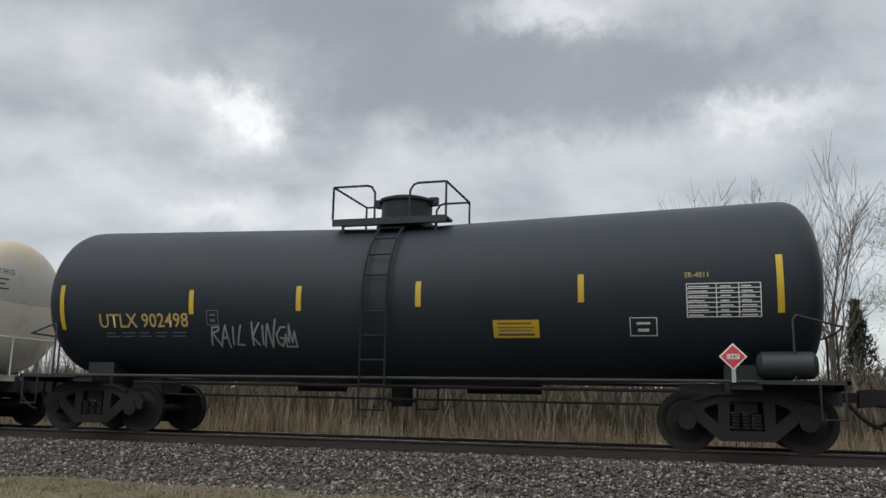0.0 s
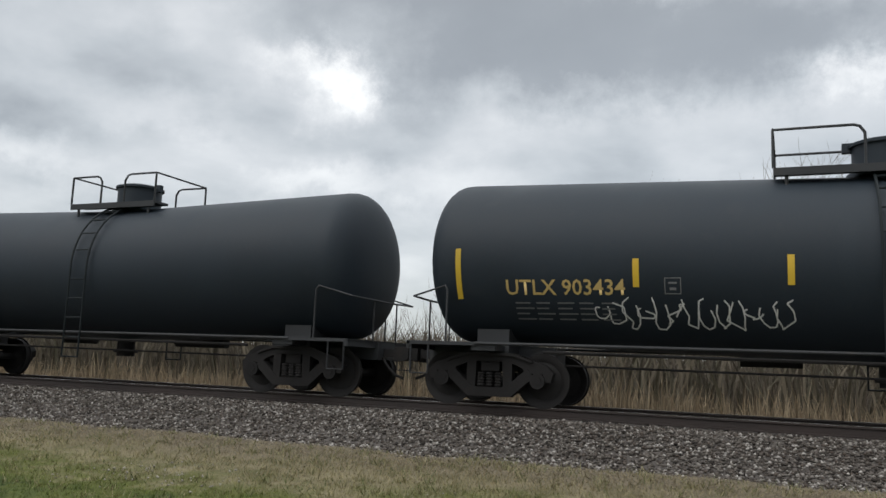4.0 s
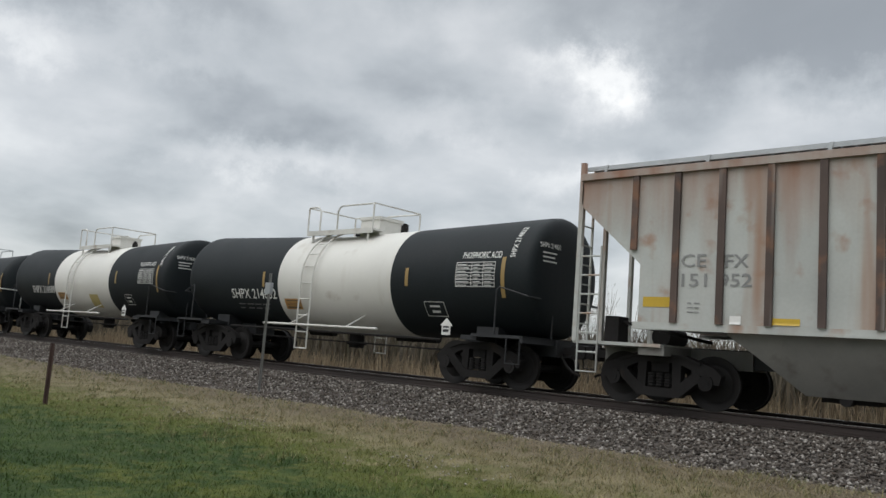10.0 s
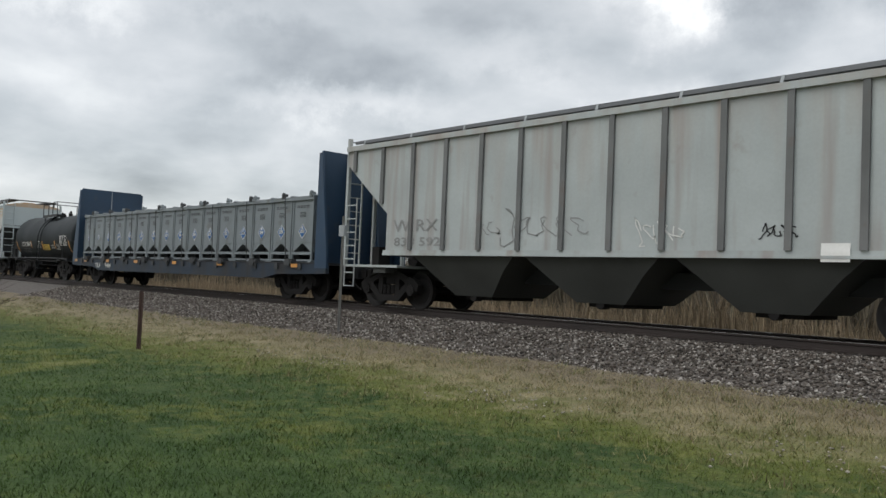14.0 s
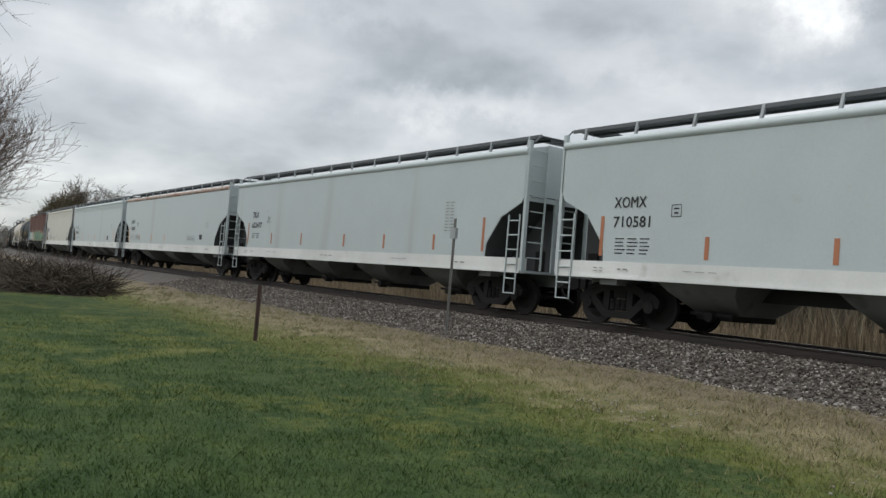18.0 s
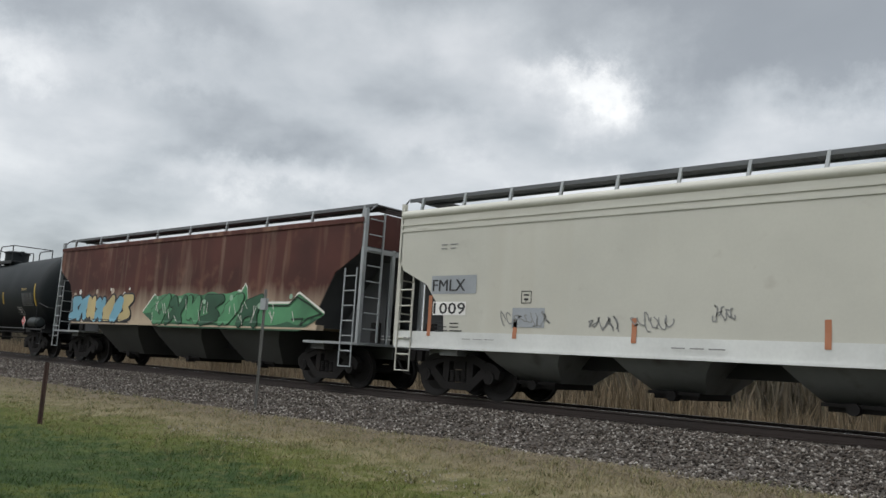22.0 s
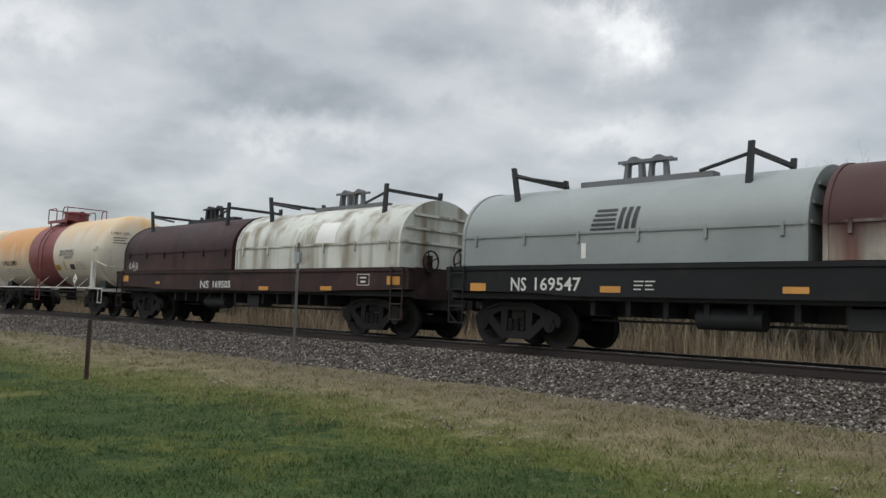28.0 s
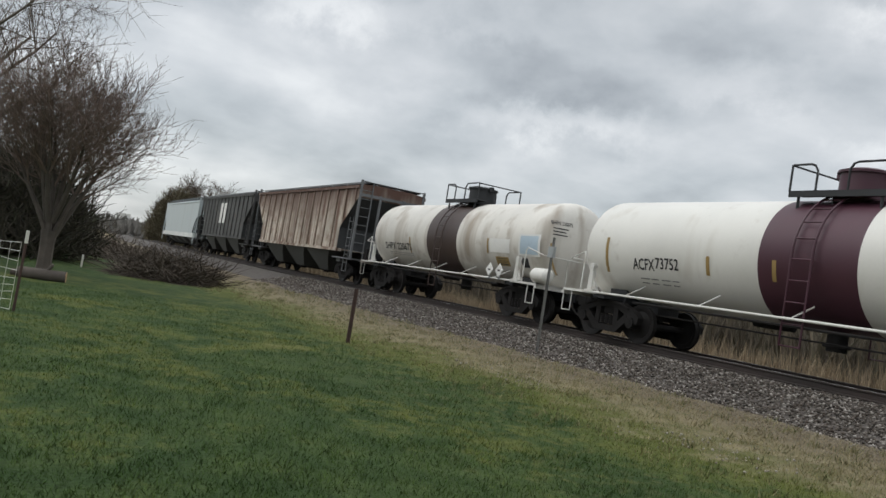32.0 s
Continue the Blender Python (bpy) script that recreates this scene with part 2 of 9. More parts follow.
RUSTY = mat("rusted_pale_hopper_paint", (0.44, 0.45, 0.425), 0.7, vary=0.12, dirt=((0.31, 0.16, 0.09), 0.34), streak=((0.30, 0.15, 0.08), 0.30, 1.6), band=((0.27, 0.12, 0.065), 4.2, 2.6, 0.5))
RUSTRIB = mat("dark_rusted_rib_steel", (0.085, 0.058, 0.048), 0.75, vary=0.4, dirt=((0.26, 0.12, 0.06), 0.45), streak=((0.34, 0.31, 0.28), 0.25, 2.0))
PALE_R = mat("weathered_grey_hopper_paint", (0.38, 0.41, 0.405), 0.65, vary=0.1, dirt=((0.25, 0.21, 0.18), 0.24), streak=((0.30, 0.28, 0.26), 0.34, 2.6), band=((0.34, 0.26, 0.21), 4.3, 2.6, 0.22))
# rib paint far darker than the panels, shadow lines put into the colour; dirt besides
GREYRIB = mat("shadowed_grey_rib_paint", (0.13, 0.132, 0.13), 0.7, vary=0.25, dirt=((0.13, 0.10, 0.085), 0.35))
RUSTPAN = mat("brown_rusted_hopper_panels", (0.47, 0.415, 0.345), 0.75, vary=0.35, dirt=((0.16, 0.085, 0.055), 0.5), streak=((0.13, 0.07, 0.045), 0.52, 2.6), band=((0.10, 0.052, 0.038), 4.3, 2.4, 0.85))
TANRIB = mat("stained_cream_rib_paint", (0.25, 0.19, 0.145), 0.7, vary=0.2, dirt=((0.2, 0.12, 0.08), 0.35), band=((0.14, 0.075, 0.055), 4.3, 3.0, 0.7))
OXIDE = mat("oxide_red_rust", (0.082, 0.031, 0.025), 0.75, vary=0.25, dirt=((0.16, 0.08, 0.055), 0.3), streak=((0.2, 0.11, 0.075), 0.30, 1.6), band=((0.46, 0.37, 0.27), 1.45, 2.60, 0.85), spec=0.25)
DARKRIB = mat("dark_weathered_hopper_paint", (0.06, 0.06, 0.058), 0.7, vary=0.3, dirt=((0.14, 0.1, 0.07), 0.3))
COIL_G = mat("grey_coil_cover_paint", (0.25, 0.275, 0.27), 0.5, dirt=((0.17, 0.165, 0.145), 0.2), streak=((0.19, 0.195, 0.19), 0.2, 1.0))
COIL_W = mat("stained_white_coil_cover_paint", (0.53, 0.54, 0.49), 0.55, vary=0.22, dirt=((0.20, 0.15, 0.09), 0.34), streak=((0.20, 0.165, 0.11), 0.52, 2.2))
COIL_B = mat("brown_coil_cover_paint", (0.040, 0.020, 0.021), 0.62, vary=0.3, dirt=((0.075, 0.038, 0.031), 0.40), streak=((0.026, 0.014, 0.015), 0.35, 2.2), band=((0.085, 0.040, 0.031), 1.72, 2.3, 0.35), spec=0.25)
COIL_R = mat("rust_and_cream_coil_cover_paint", (0.36, 0.34, 0.29), 0.6, vary=0.2, dirt=((0.17, 0.085, 0.055), 0.4), streak=((0.15, 0.07, 0.05), 0.42, 1.8), band=((0.062, 0.027, 0.025), 2.7, 1.72, 1.25), spec=0.25)
COILBLK = mat("sooty_black_sill_paint", (0.014, 0.0145, 0.016), 0.7, vary=0.3, dirt=((0.03, 0.026, 0.023), 0.3), spec=0.25)
SILLB = mat("grimy_dark_blue_sill_paint", (0.012, 0.024, 0.042), 0.6, vary=0.3, dirt=((0.028, 0.03, 0.034), 0.5), streak=((0.02, 0.02, 0.022), 0.4, 1.5))
WHITED = mat("grimy_white_tank_paint", (0.62, 0.595, 0.545), 0.5, vary=0.12, grain=0.03, dirt=((0.36, 0.30, 0.235), 0.32), streak=((0.33, 0.28, 0.225), 0.42, 1.3))
PALEBLUE = mat("pale_blue_grey_patch_paint", (0.40, 0.46, 0.52), 0.55, dirt=((0.3, 0.3, 0.29), 0.3))
CONT = mat("blue_grey_container_paint", (0.19, 0.215, 0.225), 0.55, dirt=((0.12, 0.115, 0.10), 0.3), streak=((0.14, 0.15, 0.155), 0.25, 1.4))
NAVY = mat("dark_blue_steel_paint", (0.018, 0.045, 0.085), 0.5, dirt=((0.05, 0.06, 0.08), 0.3))
STEEL = mat("sooty_running_gear_steel", (0.021, 0.0195, 0.019), 0.75, vary=0.35, grain=0.2, dirt=((0.042, 0.034, 0.029), 0.26), spec=0.1)
WHEEL = mat("greasy_wheel_steel", (0.021, 0.0195, 0.019), 0.6, vary=0.3, dirt=((0.026, 0.022, 0.02), 0.3), spec=0.15)
FRAME = mat("black_car_frame_paint", (0.028, 0.029, 0.031), 0.6, vary=0.3, dirt=((0.05, 0.043, 0.037), 0.28), spec=0.35)
PIPE_W = mat("white_rail_paint", (0.62, 0.61, 0.57), 0.5, dirt=((0.31, 0.25, 0.19), 0.40))
PIPE_G = mat("galvanised_rail_steel", (0.38, 0.40, 0.41), 0.45, 0.4, dirt=((0.25, 0.24, 0.22), 0.25))
GRATE = mat("dark_galvanised_grating", (0.13, 0.135, 0.14), 0.55, 0.3)
YELLOW = mat("yellow_reflective_tape", (0.55, 0.36, 0.03), 0.4, dirt=((0.3, 0.22, 0.08), 0.25))
ORANGE = mat("orange_reflective_tape", (0.56, 0.265, 0.06), 0.4, dirt=((0.4, 0.25, 0.12), 0.2))
REDTAPE = mat("faded_red_reflective_tape", (0.40, 0.155, 0.075), 0.45, dirt=((0.27, 0.13, 0.08), 0.3))
INK = mat("black_lettering", (0.02, 0.02, 0.022), 0.6, bump=0)
INKW = mat("white_lettering", (0.66, 0.66, 0.63), 0.6, bump=0)
INKY = mat("yellow_lettering", (0.48, 0.34, 0.12), 0.6, bump=0, dirt=((0.1, 0.09, 0.07), 0.3))
INKG = mat("grey_small_print", (0.24, 0.24, 0.235), 0.6, bump=0)
SEAMD = mat("grey_weld_seam", (0.425, 0.46, 0.455), 0.6, bump=0, dirt=((0.34, 0.34, 0.32), 0.4))
SEAMT = mat("dark_weld_seam", (0.20, 0.195, 0.17), 0.7, bump=0, dirt=((0.30, 0.29, 0.25), 0.45))
DULLRED = mat("brown_faded_reflective_tape", (0.20, 0.085, 0.055), 0.5)
CHALK = mat("thin_grey_spray_paint", (0.30, 0.31, 0.32), 0.7)
SOFTINK = mat("thin_dark_spray_paint", (0.065, 0.065, 0.06), 0.7)
INKD = mat("dim_small_print_on_black", (0.15, 0.15, 0.15), 0.6, bump=0)
RED = mat("placard_red", (0.55, 0.05, 0.06), 0.5)
WSIGN = mat("placard_white", (0.72, 0.71, 0.68), 0.5)
BLUE = mat("placard_blue", (0.022, 0.11, 0.30), 0.5)
RAILM = mat("rusty_rail_steel", (0.030, 0.021, 0.018), 0.75, vary=0.25)
RAILTOP = mat("polished_rail_head", (0.50, 0.49, 0.48), 0.25, 1.0, grain=0.1)
TIE = mat("creosoted_tie_wood", (0.040, 0.033, 0.028), 0.85, vary=0.3, scale=4)
PALEBLUE = mat("pale_blue_patch_paint", (0.42, 0.52, 0.60), 0.55)
OLDTAPE = mat("dull_brown_yellow_tape", (0.30, 0.20, 0.07), 0.5)
PATCHG = mat("grey_repaint_patch", (0.30, 0.32, 0.34), 0.55)
# orange panel
ORANGEP = mat("faded_orange_panel_paint", (0.42, 0.22, 0.06), 0.55, dirt=((0.25, 0.17, 0.1), 0.4))
STAIN = mat("yellow_brown_stain", (0.42, 0.34, 0.14), 0.6, vary=0.3)
INKR = mat("faded_red_print", (0.40, 0.10, 0.10), 0.6)
PGREEN = mat("green_spray_paint", (0.07, 0.225, 0.105), 0.5, vary=0.4, dirt=((0.035, 0.10, 0.05), 0.35))
PBLUE = mat("light_blue_spray_paint", (0.16, 0.37, 0.48), 0.5, vary=0.15)
PYELL = mat("yellow_spray_paint", (0.50, 0.40, 0.19), 0.5, vary=0.15)
PWHITE = mat("white_spray_paint", (0.68, 0.66, 0.60), 0.55)
TEAL = mat("teal_reservoir_paint", (0.012, 0.050, 0.038), 0.5, dirt=((0.03, 0.045, 0.04), 0.35))
RESG = mat("dark_green_reservoir_paint", (0.014, 0.020, 0.021), 0.55)
SILLW = mat("clean_white_sill_paint", (0.64, 0.65, 0.63), 0.45, dirt=((0.40, 0.38, 0.34), 0.2))
# near-black: holds the shade at hopper ends in its colour; also plain dark fittings
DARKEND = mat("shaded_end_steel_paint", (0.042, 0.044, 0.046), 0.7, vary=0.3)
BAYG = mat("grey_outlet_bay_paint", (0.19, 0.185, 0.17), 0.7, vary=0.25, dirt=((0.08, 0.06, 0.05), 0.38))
# hopper grey darkened by the shade below the sill, with dirt on top
BAYS = mat("shaded_dirty_bay_paint", (0.17, 0.18, 0.175), 0.65, vary=0.2, dirt=((0.07, 0.062, 0.055), 0.35), streak=((0.09, 0.085, 0.08), 0.3, 1.5))
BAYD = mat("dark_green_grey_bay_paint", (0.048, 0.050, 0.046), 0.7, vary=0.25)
POSTR = mat("rusty_post_steel", (0.055, 0.030, 0.024), 0.8, vary=0.3, scale=6)
POSTG = mat("galvanised_post_steel", (0.20, 0.20, 0.19), 0.55, 0.5, vary=0.2, scale=6)


# ---- mesh tools ----
class MB:
    """Collects vertices and faces of one mesh."""

    def __init__(self):
        self.v, self.f = [], []

    def add(self, v, f):
        n = len(self.v)
        self.v += [tuple(p) for p in v]
        self.f += [tuple(i + n for i in q) for q in f]
        return self

    def box(self, x0, y0, z0, x1, y1, z1):
        v = [(x, y, z) for z in (z0, z1) for y in (y0, y1) for x in (x0, x1)]
        return self.add(v, [(0, 2, 3, 1), (4, 5, 7, 6), (0, 1, 5, 4), (2, 6, 7, 3), (0, 4, 6, 2), (1, 3, 7, 5)])

    def cyl(self, a, b, r, n=10, r2=None, cap=True):
        a, b = Vector(a), Vector(b)
        d = (b - a).normalized()
        u = d.orthogonal().normalized()
        w = d.cross(u)
        r2 = r if r2 is None else r2
        v = [p + (u * math.cos(k * math.tau / n) + w * math.sin(k * math.tau / n)) * q for p, q in ((a, r), (b, r2)) for k in range(n)]
        f = [(k, (k + 1) % n, n + (k + 1) % n, n + k) for k in range(n)]
        if cap:
            f += [tuple(range(n))[::-1], tuple(range(n, 2 * n))]
        return self.add(v, f)

    def tube(self, pts, r, n=6):
        """A bent pipe along the points, in one piece."""
        pts = [Vector(p) for p in pts]
        m = len(pts)
        dirs = [(pts[min(i + 1, m - 1)] - pts[i]).normalized() if i == 0 else (pts[i] - pts[i - 1]).normalized() if i == m - 1 else ((pts[i + 1] - pts[i]).normalized() + (pts[i] - pts[i - 1]).normalized()).normalized() for i in range(m)]
        u = dirs[0].orthogonal().normalized()
        rings = []
        for p, d in zip(pts, dirs):
            u = (u - d * u.dot(d)).normalized()
            w = d.cross(u)
            rings.append([p + (u * math.cos(k * math.tau / n) + w * math.sin(k * math.tau / n)) * r for k in range(n)])
        return self.loft(rings)

    def prism(self, poly, y0, y1):
        """A polygon in x and z, pushed from y0 to y1."""
        n = len(poly)
        v = [(x, y0, z) for x, z in poly] + [(x, y1, z) for x, z in poly]
        f = [tuple(range(n)), tuple(range(2 * n - 1, n - 1, -1))] + [(k, n + k, n + (k + 1) % n, (k + 1) % n) for k in range(n)]
        return self.add(v, f)

    def loft(self, rings, caps=True):
        """Rings of equal count, joined one to the next."""
        n = len(rings[0])
        v = [p for ring in rings for p in ring]
        f = [(r * n + k, r * n + (k + 1) % n, (r + 1) * n + (k + 1) % n, (r + 1) * n + k) for r in range(len(rings) - 1) for k in range(n)]
        if caps:
            f += [tuple(range(n))[::-1], tuple(range((len(rings) - 1) * n, len(rings) * n))]
        return self.add(v, f)

    def revolve_x(self, prof, cy, cz, n=48):
        """A profile of x and radius, turned about the x axis through (cy, cz)."""
        rings = [[(x, cy + r * math.sin(k * math.tau / n), cz + r * math.cos(k * math.tau / n)) for k in range(n)] for x, r in prof]
        return self.loft(rings)

    def mesh(self, name, smooth=None):
        me = bpy.data.meshes.new(name)
        me.from_pydata(self.v, [], self.f)
        bm = bmesh.new()
        bm.from_mesh(me)
        bmesh.ops.recalc_face_normals(bm, faces=bm.faces[:])
        bm.to_mesh(me)
        bm.free()
        if smooth:
            me.shade_smooth()
            me.set_sharp_from_angle(angle=radians(smooth))
        return me


def part(name, me, material, parent=None, label="", at=None):
    """Links a mesh (or the mesh of an MB) as one object under a thing or a part."""
    if isinstance(me, MB):
        me = me.mesh(name, 35)
    ob = new(name, me)
    if not me.materials:
        me.materials.append(None)
    ob.material_slots[0].link = "OBJECT"
    ob.material_slots[0].material = material
    if parent is not None:
        ob.parent = parent
    if at is not None:
        ob.matrix_basis = at
    return tagged(ob, label=label)


KEPT = {}


def kept(key, make, smooth=35):
    if key not in KEPT:
        KEPT[key] = make().mesh(key if isinstance(key, str) else str(key[0]), smooth)
    return KEPT[key]


# ---- the large structure: ground, ballast, track ----
def ground_z(x, y):
    """Height of the ground: a lawn that rises a little to the ballast's foot, a ditch with reeds beyond the track."""
    if y > 9.0:
        y -= min(bend(x), 0.8 * max(0.0, y - 9.0) if y < 12 else bend(x))
    if y < 6.0:
        z = -0.86
    elif y < 11.0:
        z = -0.86 + 0.24 * (y - 6.0) / 5.0
    elif y < 18.8:
        z = -0.62
    elif y < 22.0:
        z = -0.62 - 0.38 * (y - 18.8) / 3.2
    else:
        z = -1.0
    return z


def ground_material(loose=False):
    ma = bpy.data.materials.new("lawn_and_dry_verge")
    ma.use_nodes = True
    nt = ma.node_tree
    N, Lk = nt.nodes.new, nt.links.new
    b = nt.nodes["Principled BSDF"]
    b.inputs["Roughness"].default_value = 0.9
    b.inputs["Specular IOR Level"].default_value = 0.15
    geo = N("ShaderNodeNewGeometry")
    sep = N("ShaderNodeSeparateXYZ")
    Lk(geo.outputs["Position"], sep.inputs[0])

    def noise_at(s, det=5.0):
        n = N("ShaderNodeTexNoise")
        n.inputs["Scale"].default_value, n.inputs["Detail"].default_value = s, det
        Lk(geo.outputs["Position"], n.inputs["Vector"])
        return n.outputs[0]

    def rng(v, lo, hi, a=0.0, c=1.0):
        r = N("ShaderNodeMapRange")
        for i, q in ((1, lo), (2, hi), (3, a), (4, c)):
            r.inputs[i].default_value = q
        Lk(v, r.inputs[0])
        return r.outputs[0]

    def mixed(fac, a, c):
        n = N("ShaderNodeMix")
        n.data_type = "RGBA"
        Lk(fac, n.inputs["Factor"])
        for sock, v in ((n.inputs[6], a), (n.inputs[7], c)):
            if isinstance(v, tuple):
                sock.default_value = (*v, 1)
            else:
                Lk(v, sock)
        return n.outputs[2]

    def madd(a, k, c):
        n = N("ShaderNodeMath")
        n.operation = "MULTIPLY_ADD"
        Lk(a, n.inputs[0])
        n.inputs[1].default_value = k
        if isinstance(c, float):
            n.inputs[2].default_value = c
        else:
            Lk(c, n.inputs[2])
        return n.outputs[0]

    n1, n2, n3, n4 = noise_at(0.35, 4.0), noise_at(1.7, 6.0), noise_at(26.0, 6.0), noise_at(6.0, 6.0)
    green = mixed(rng(n2, 0.35, 0.65), (0.031, 0.058, 0.017), (0.060, 0.091, 0.028))
    straw = mixed(rng(n2, 0.35, 0.7), (0.150, 0.128, 0.074), (0.262, 0.224, 0.138))
    flecks = N("ShaderNodeMath")
    flecks.operation = "MULTIPLY"
    Lk(rng(n4, 0.50, 0.68, 0.0, 0.6), flecks.inputs[0]), Lk(rng(sep.outputs[1], 3.2, 6.5), flecks.inputs[1])
    green = mixed(flecks.outputs[0], green, (0.130, 0.126, 0.060))
    soil = mixed(rng(n3, 0.4, 0.6), (0.11, 0.085, 0.06), (0.20, 0.165, 0.12))
    # dry verge towards the track, uneven at its edge
    edge = madd(n4, 2.6, madd(n1, 3.2, madd(n2, 2.2, sep.outputs[1])))
    dry = rng(edge, 10.0, 12.9)
    patch = rng(madd(n4, 0.8, madd(n2, 0.8, n1)), 1.34, 1.70, 0.0, 0.60)
    mx = N("ShaderNodeMath")
    mx.operation = "MAXIMUM"
    Lk(dry, mx.inputs[0]), Lk(patch, mx.inputs[1])
    col = mixed(rng(mx.outputs[0], 0.45, 1.0), mixed(rng(mx.outputs[0], 0.0, 0.5), green, (0.105, 0.118, 0.030)), straw)
    bare = rng(madd(n2, 2.2, sep.outputs[1]), 10.3, 11.4, 0.0, 0.75)
    col = mixed(bare, col, soil)
    far = rng(sep.outputs[1], 17.0, 19.0)
    col = mixed(far, col, mixed(rng(n2, 0.3, 0.7), (0.14, 0.11, 0.065), (0.22, 0.18, 0.11)))
    shade = mixed(rng(n3, 0.3, 0.7), (0.62, 0.62, 0.62), (1.1, 1.1, 1.1))
    mul = N("ShaderNodeMix")
    mul.data_type, mul.blend_type = "RGBA", "MULTIPLY"
    mul.inputs["Factor"].default_value = 1.0
    if loose:
        shade = mixed(geo.outputs["Random Per Island"], (0.75, 0.75, 0.7), (1.7, 1.7, 1.5))
    Lk(col, mul.inputs[6]), Lk(shade, mul.inputs[7])
    Lk(mul.outputs[2], b.inputs["Base Color"])
    bn = N("ShaderNodeBump")
    bn.inputs["Strength"].default_value, bn.inputs["Distance"].default_value = 0.8, 0.05
    Lk(n3, bn.inputs["Height"])
    Lk(bn.outputs[0], b.inputs["Normal"])
    return ma


def make_ground():
    xs = [-2400, -1200, -600, -300, -200, -150, -110] + [-90 + 1.0 * k for k in range(121)] + [40, 60, 100, 200, 400, 800, 1600, 2400]
    ys = [-2400, -900, -300, -100, -50, -25, -12] + [-8 + 0.5 * k for k in range(69)] + [28, 32, 40, 60, 100, 200, 500, 1200, 2400]
    v = []
    for y in ys:
        for x in xs:
            near = -95 < x < 35 and -10 < y < 12
            dz = (noise.noise((x * 0.35, y * 0.35, 0)) * 0.05 + noise.noise((x * 1.3, y * 1.3, 4)) * 0.022) if near else 0.0
            v.append((x, y, ground_z(x, y) + dz))
    n = len(xs)
    f = [(j * n + i, j * n + i + 1, (j + 1) * n + i + 1, (j + 1) * n + i) for j in range(len(ys) - 1) for i in range(n - 1)]
    me = bpy.data.meshes.new("ground")
    me.from_pydata(v, [], f)
    me.shade_smooth()
    me.materials.append(ground_material())
    return tagged(new("ground", me), "mown green lawn fading to a straw-coloured dry verge", "lawn", kind="structure")


BALLAST = mat("grey_crushed_stone", (0.075, 0.063, 0.054), 0.9, vary=0.3, grain=0.3, scale=8.0, bump=0.6, coords="Object")


BENDS = [-700, -500, -400, -320, -260, -210, -170, -145] + [-125 + 5 * k for k in range(25)] + [10, 40, 400, 1500]


def make_track():
    # ballast bed: a trapezoid with a shoulder on either side
    prof = [(10.9, -0.72), (11.4, -0.60), (12.6, -0.32), (13.1, -0.205), (16.7, -0.205), (17.2, -0.32), (18.6, -0.62), (19.1, -0.8)]
    b = MB()
    xs = [-700, -500, -400, -300, -220, -160, -130] + [-110 + 2 * k for k in range(71)] + [60, 160, 400, 1500]
    v = [(x, y + bend(x), z) for x in xs for y, z in prof]
    m = len(prof)
    b.add(v, [(i * m + j, i * m + j + 1, (i + 1) * m + j + 1, (i + 1) * m + j) for i in range(len(xs) - 1) for j in range(m - 1)])
    bed = part("ballast", b.mesh("ballast", 60), BALLAST)
    tagged(bed, "grey crushed-stone ballast bed under the track", "ballast", kind="structure")
    # rails: foot, web and head
    sect = [(-0.075, -0.172), (0.075, -0.172), (0.075, -0.158), (0.012, -0.140), (0.010, -0.045), (0.036, -0.032), (0.036, -0.006), (0.030, 0.0), (-0.030, 0.0), (-0.036, -0.006), (-0.036, -0.032), (-0.010, -0.045), (-0.012, -0.140), (-0.075, -0.158)]
    for y in (TRACK_Y - 0.7525, TRACK_Y + 0.7525):
        b = MB()
        b.loft([[(x, y + p + bend(x), q - 0.003) for p, q in sect] for x in BENDS])
        rail = part("rail", b, RAILM)
        tagged(rail, "brown rusty steel rail spiked to timber ties", "rail", "rails of the track", "structure")
        t = MB()
        t.loft([[(x, y - 0.028 + bend(x), -0.004), (x, y + 0.028 + bend(x), -0.004), (x, y + 0.028 + bend(x), 0.0), (x, y - 0.028 + bend(x), 0.0)] for x in BENDS])
        part("rail_head", t, RAILTOP, rail, "polished running surface")


make_ground()
make_track()


# ---- the train ----
def lettering(body, x0, x1, z, h, surf, material, parent, name="lettering", label=""):
    """Words on the near side of a car, between x0 and x1, laid on the surface surf(z)."""
    cu = bpy.data.curves.new("words", "FONT")
    cu.body, cu.resolution_u, cu.offset = body, 2, 0.0 if "M" in body or "W" in body else 0.012
    tmp = new("words", cu)
    me = bpy.data.meshes.new_from_object(tmp)
    bpy.data.objects.remove(tmp)
    bpy.data.curves.remove(cu)
    co = np.empty(len(me.vertices) * 3)
    me.vertices.foreach_get("co", co)
    co = co.reshape(-1, 3)
    lo, hi = co.min(0), co.max(0)
    x = x0 + (co[:, 0] - lo[0]) / (hi[0] - lo[0]) * (x1 - x0)
    zz = z + (co[:, 1] - lo[1]) / (hi[1] - lo[1]) * h
    y = np.array([surf(q) - 0.011 for q in zz])
    pts = np.stack([x, y, zz], 1)
    if "M" in body or "W" in body:
        # a second stroke beside the first, a little proud of it, thickens these letters
        faces = [tuple(f.vertices) for f in me.polygons]
        n = len(pts)
        bold = bpy.data.meshes.new("words")
        bold.from_pydata(np.concatenate([pts, pts + np.array([h * 0.05, -0.0015, 0.0])]).tolist(), [], faces + [tuple(q + n for q in f) for f in faces])
        return part(name, bold, material, parent, label)
    me.vertices.foreach_set("co", pts.ravel())
    return part(name, me, material, parent, label)


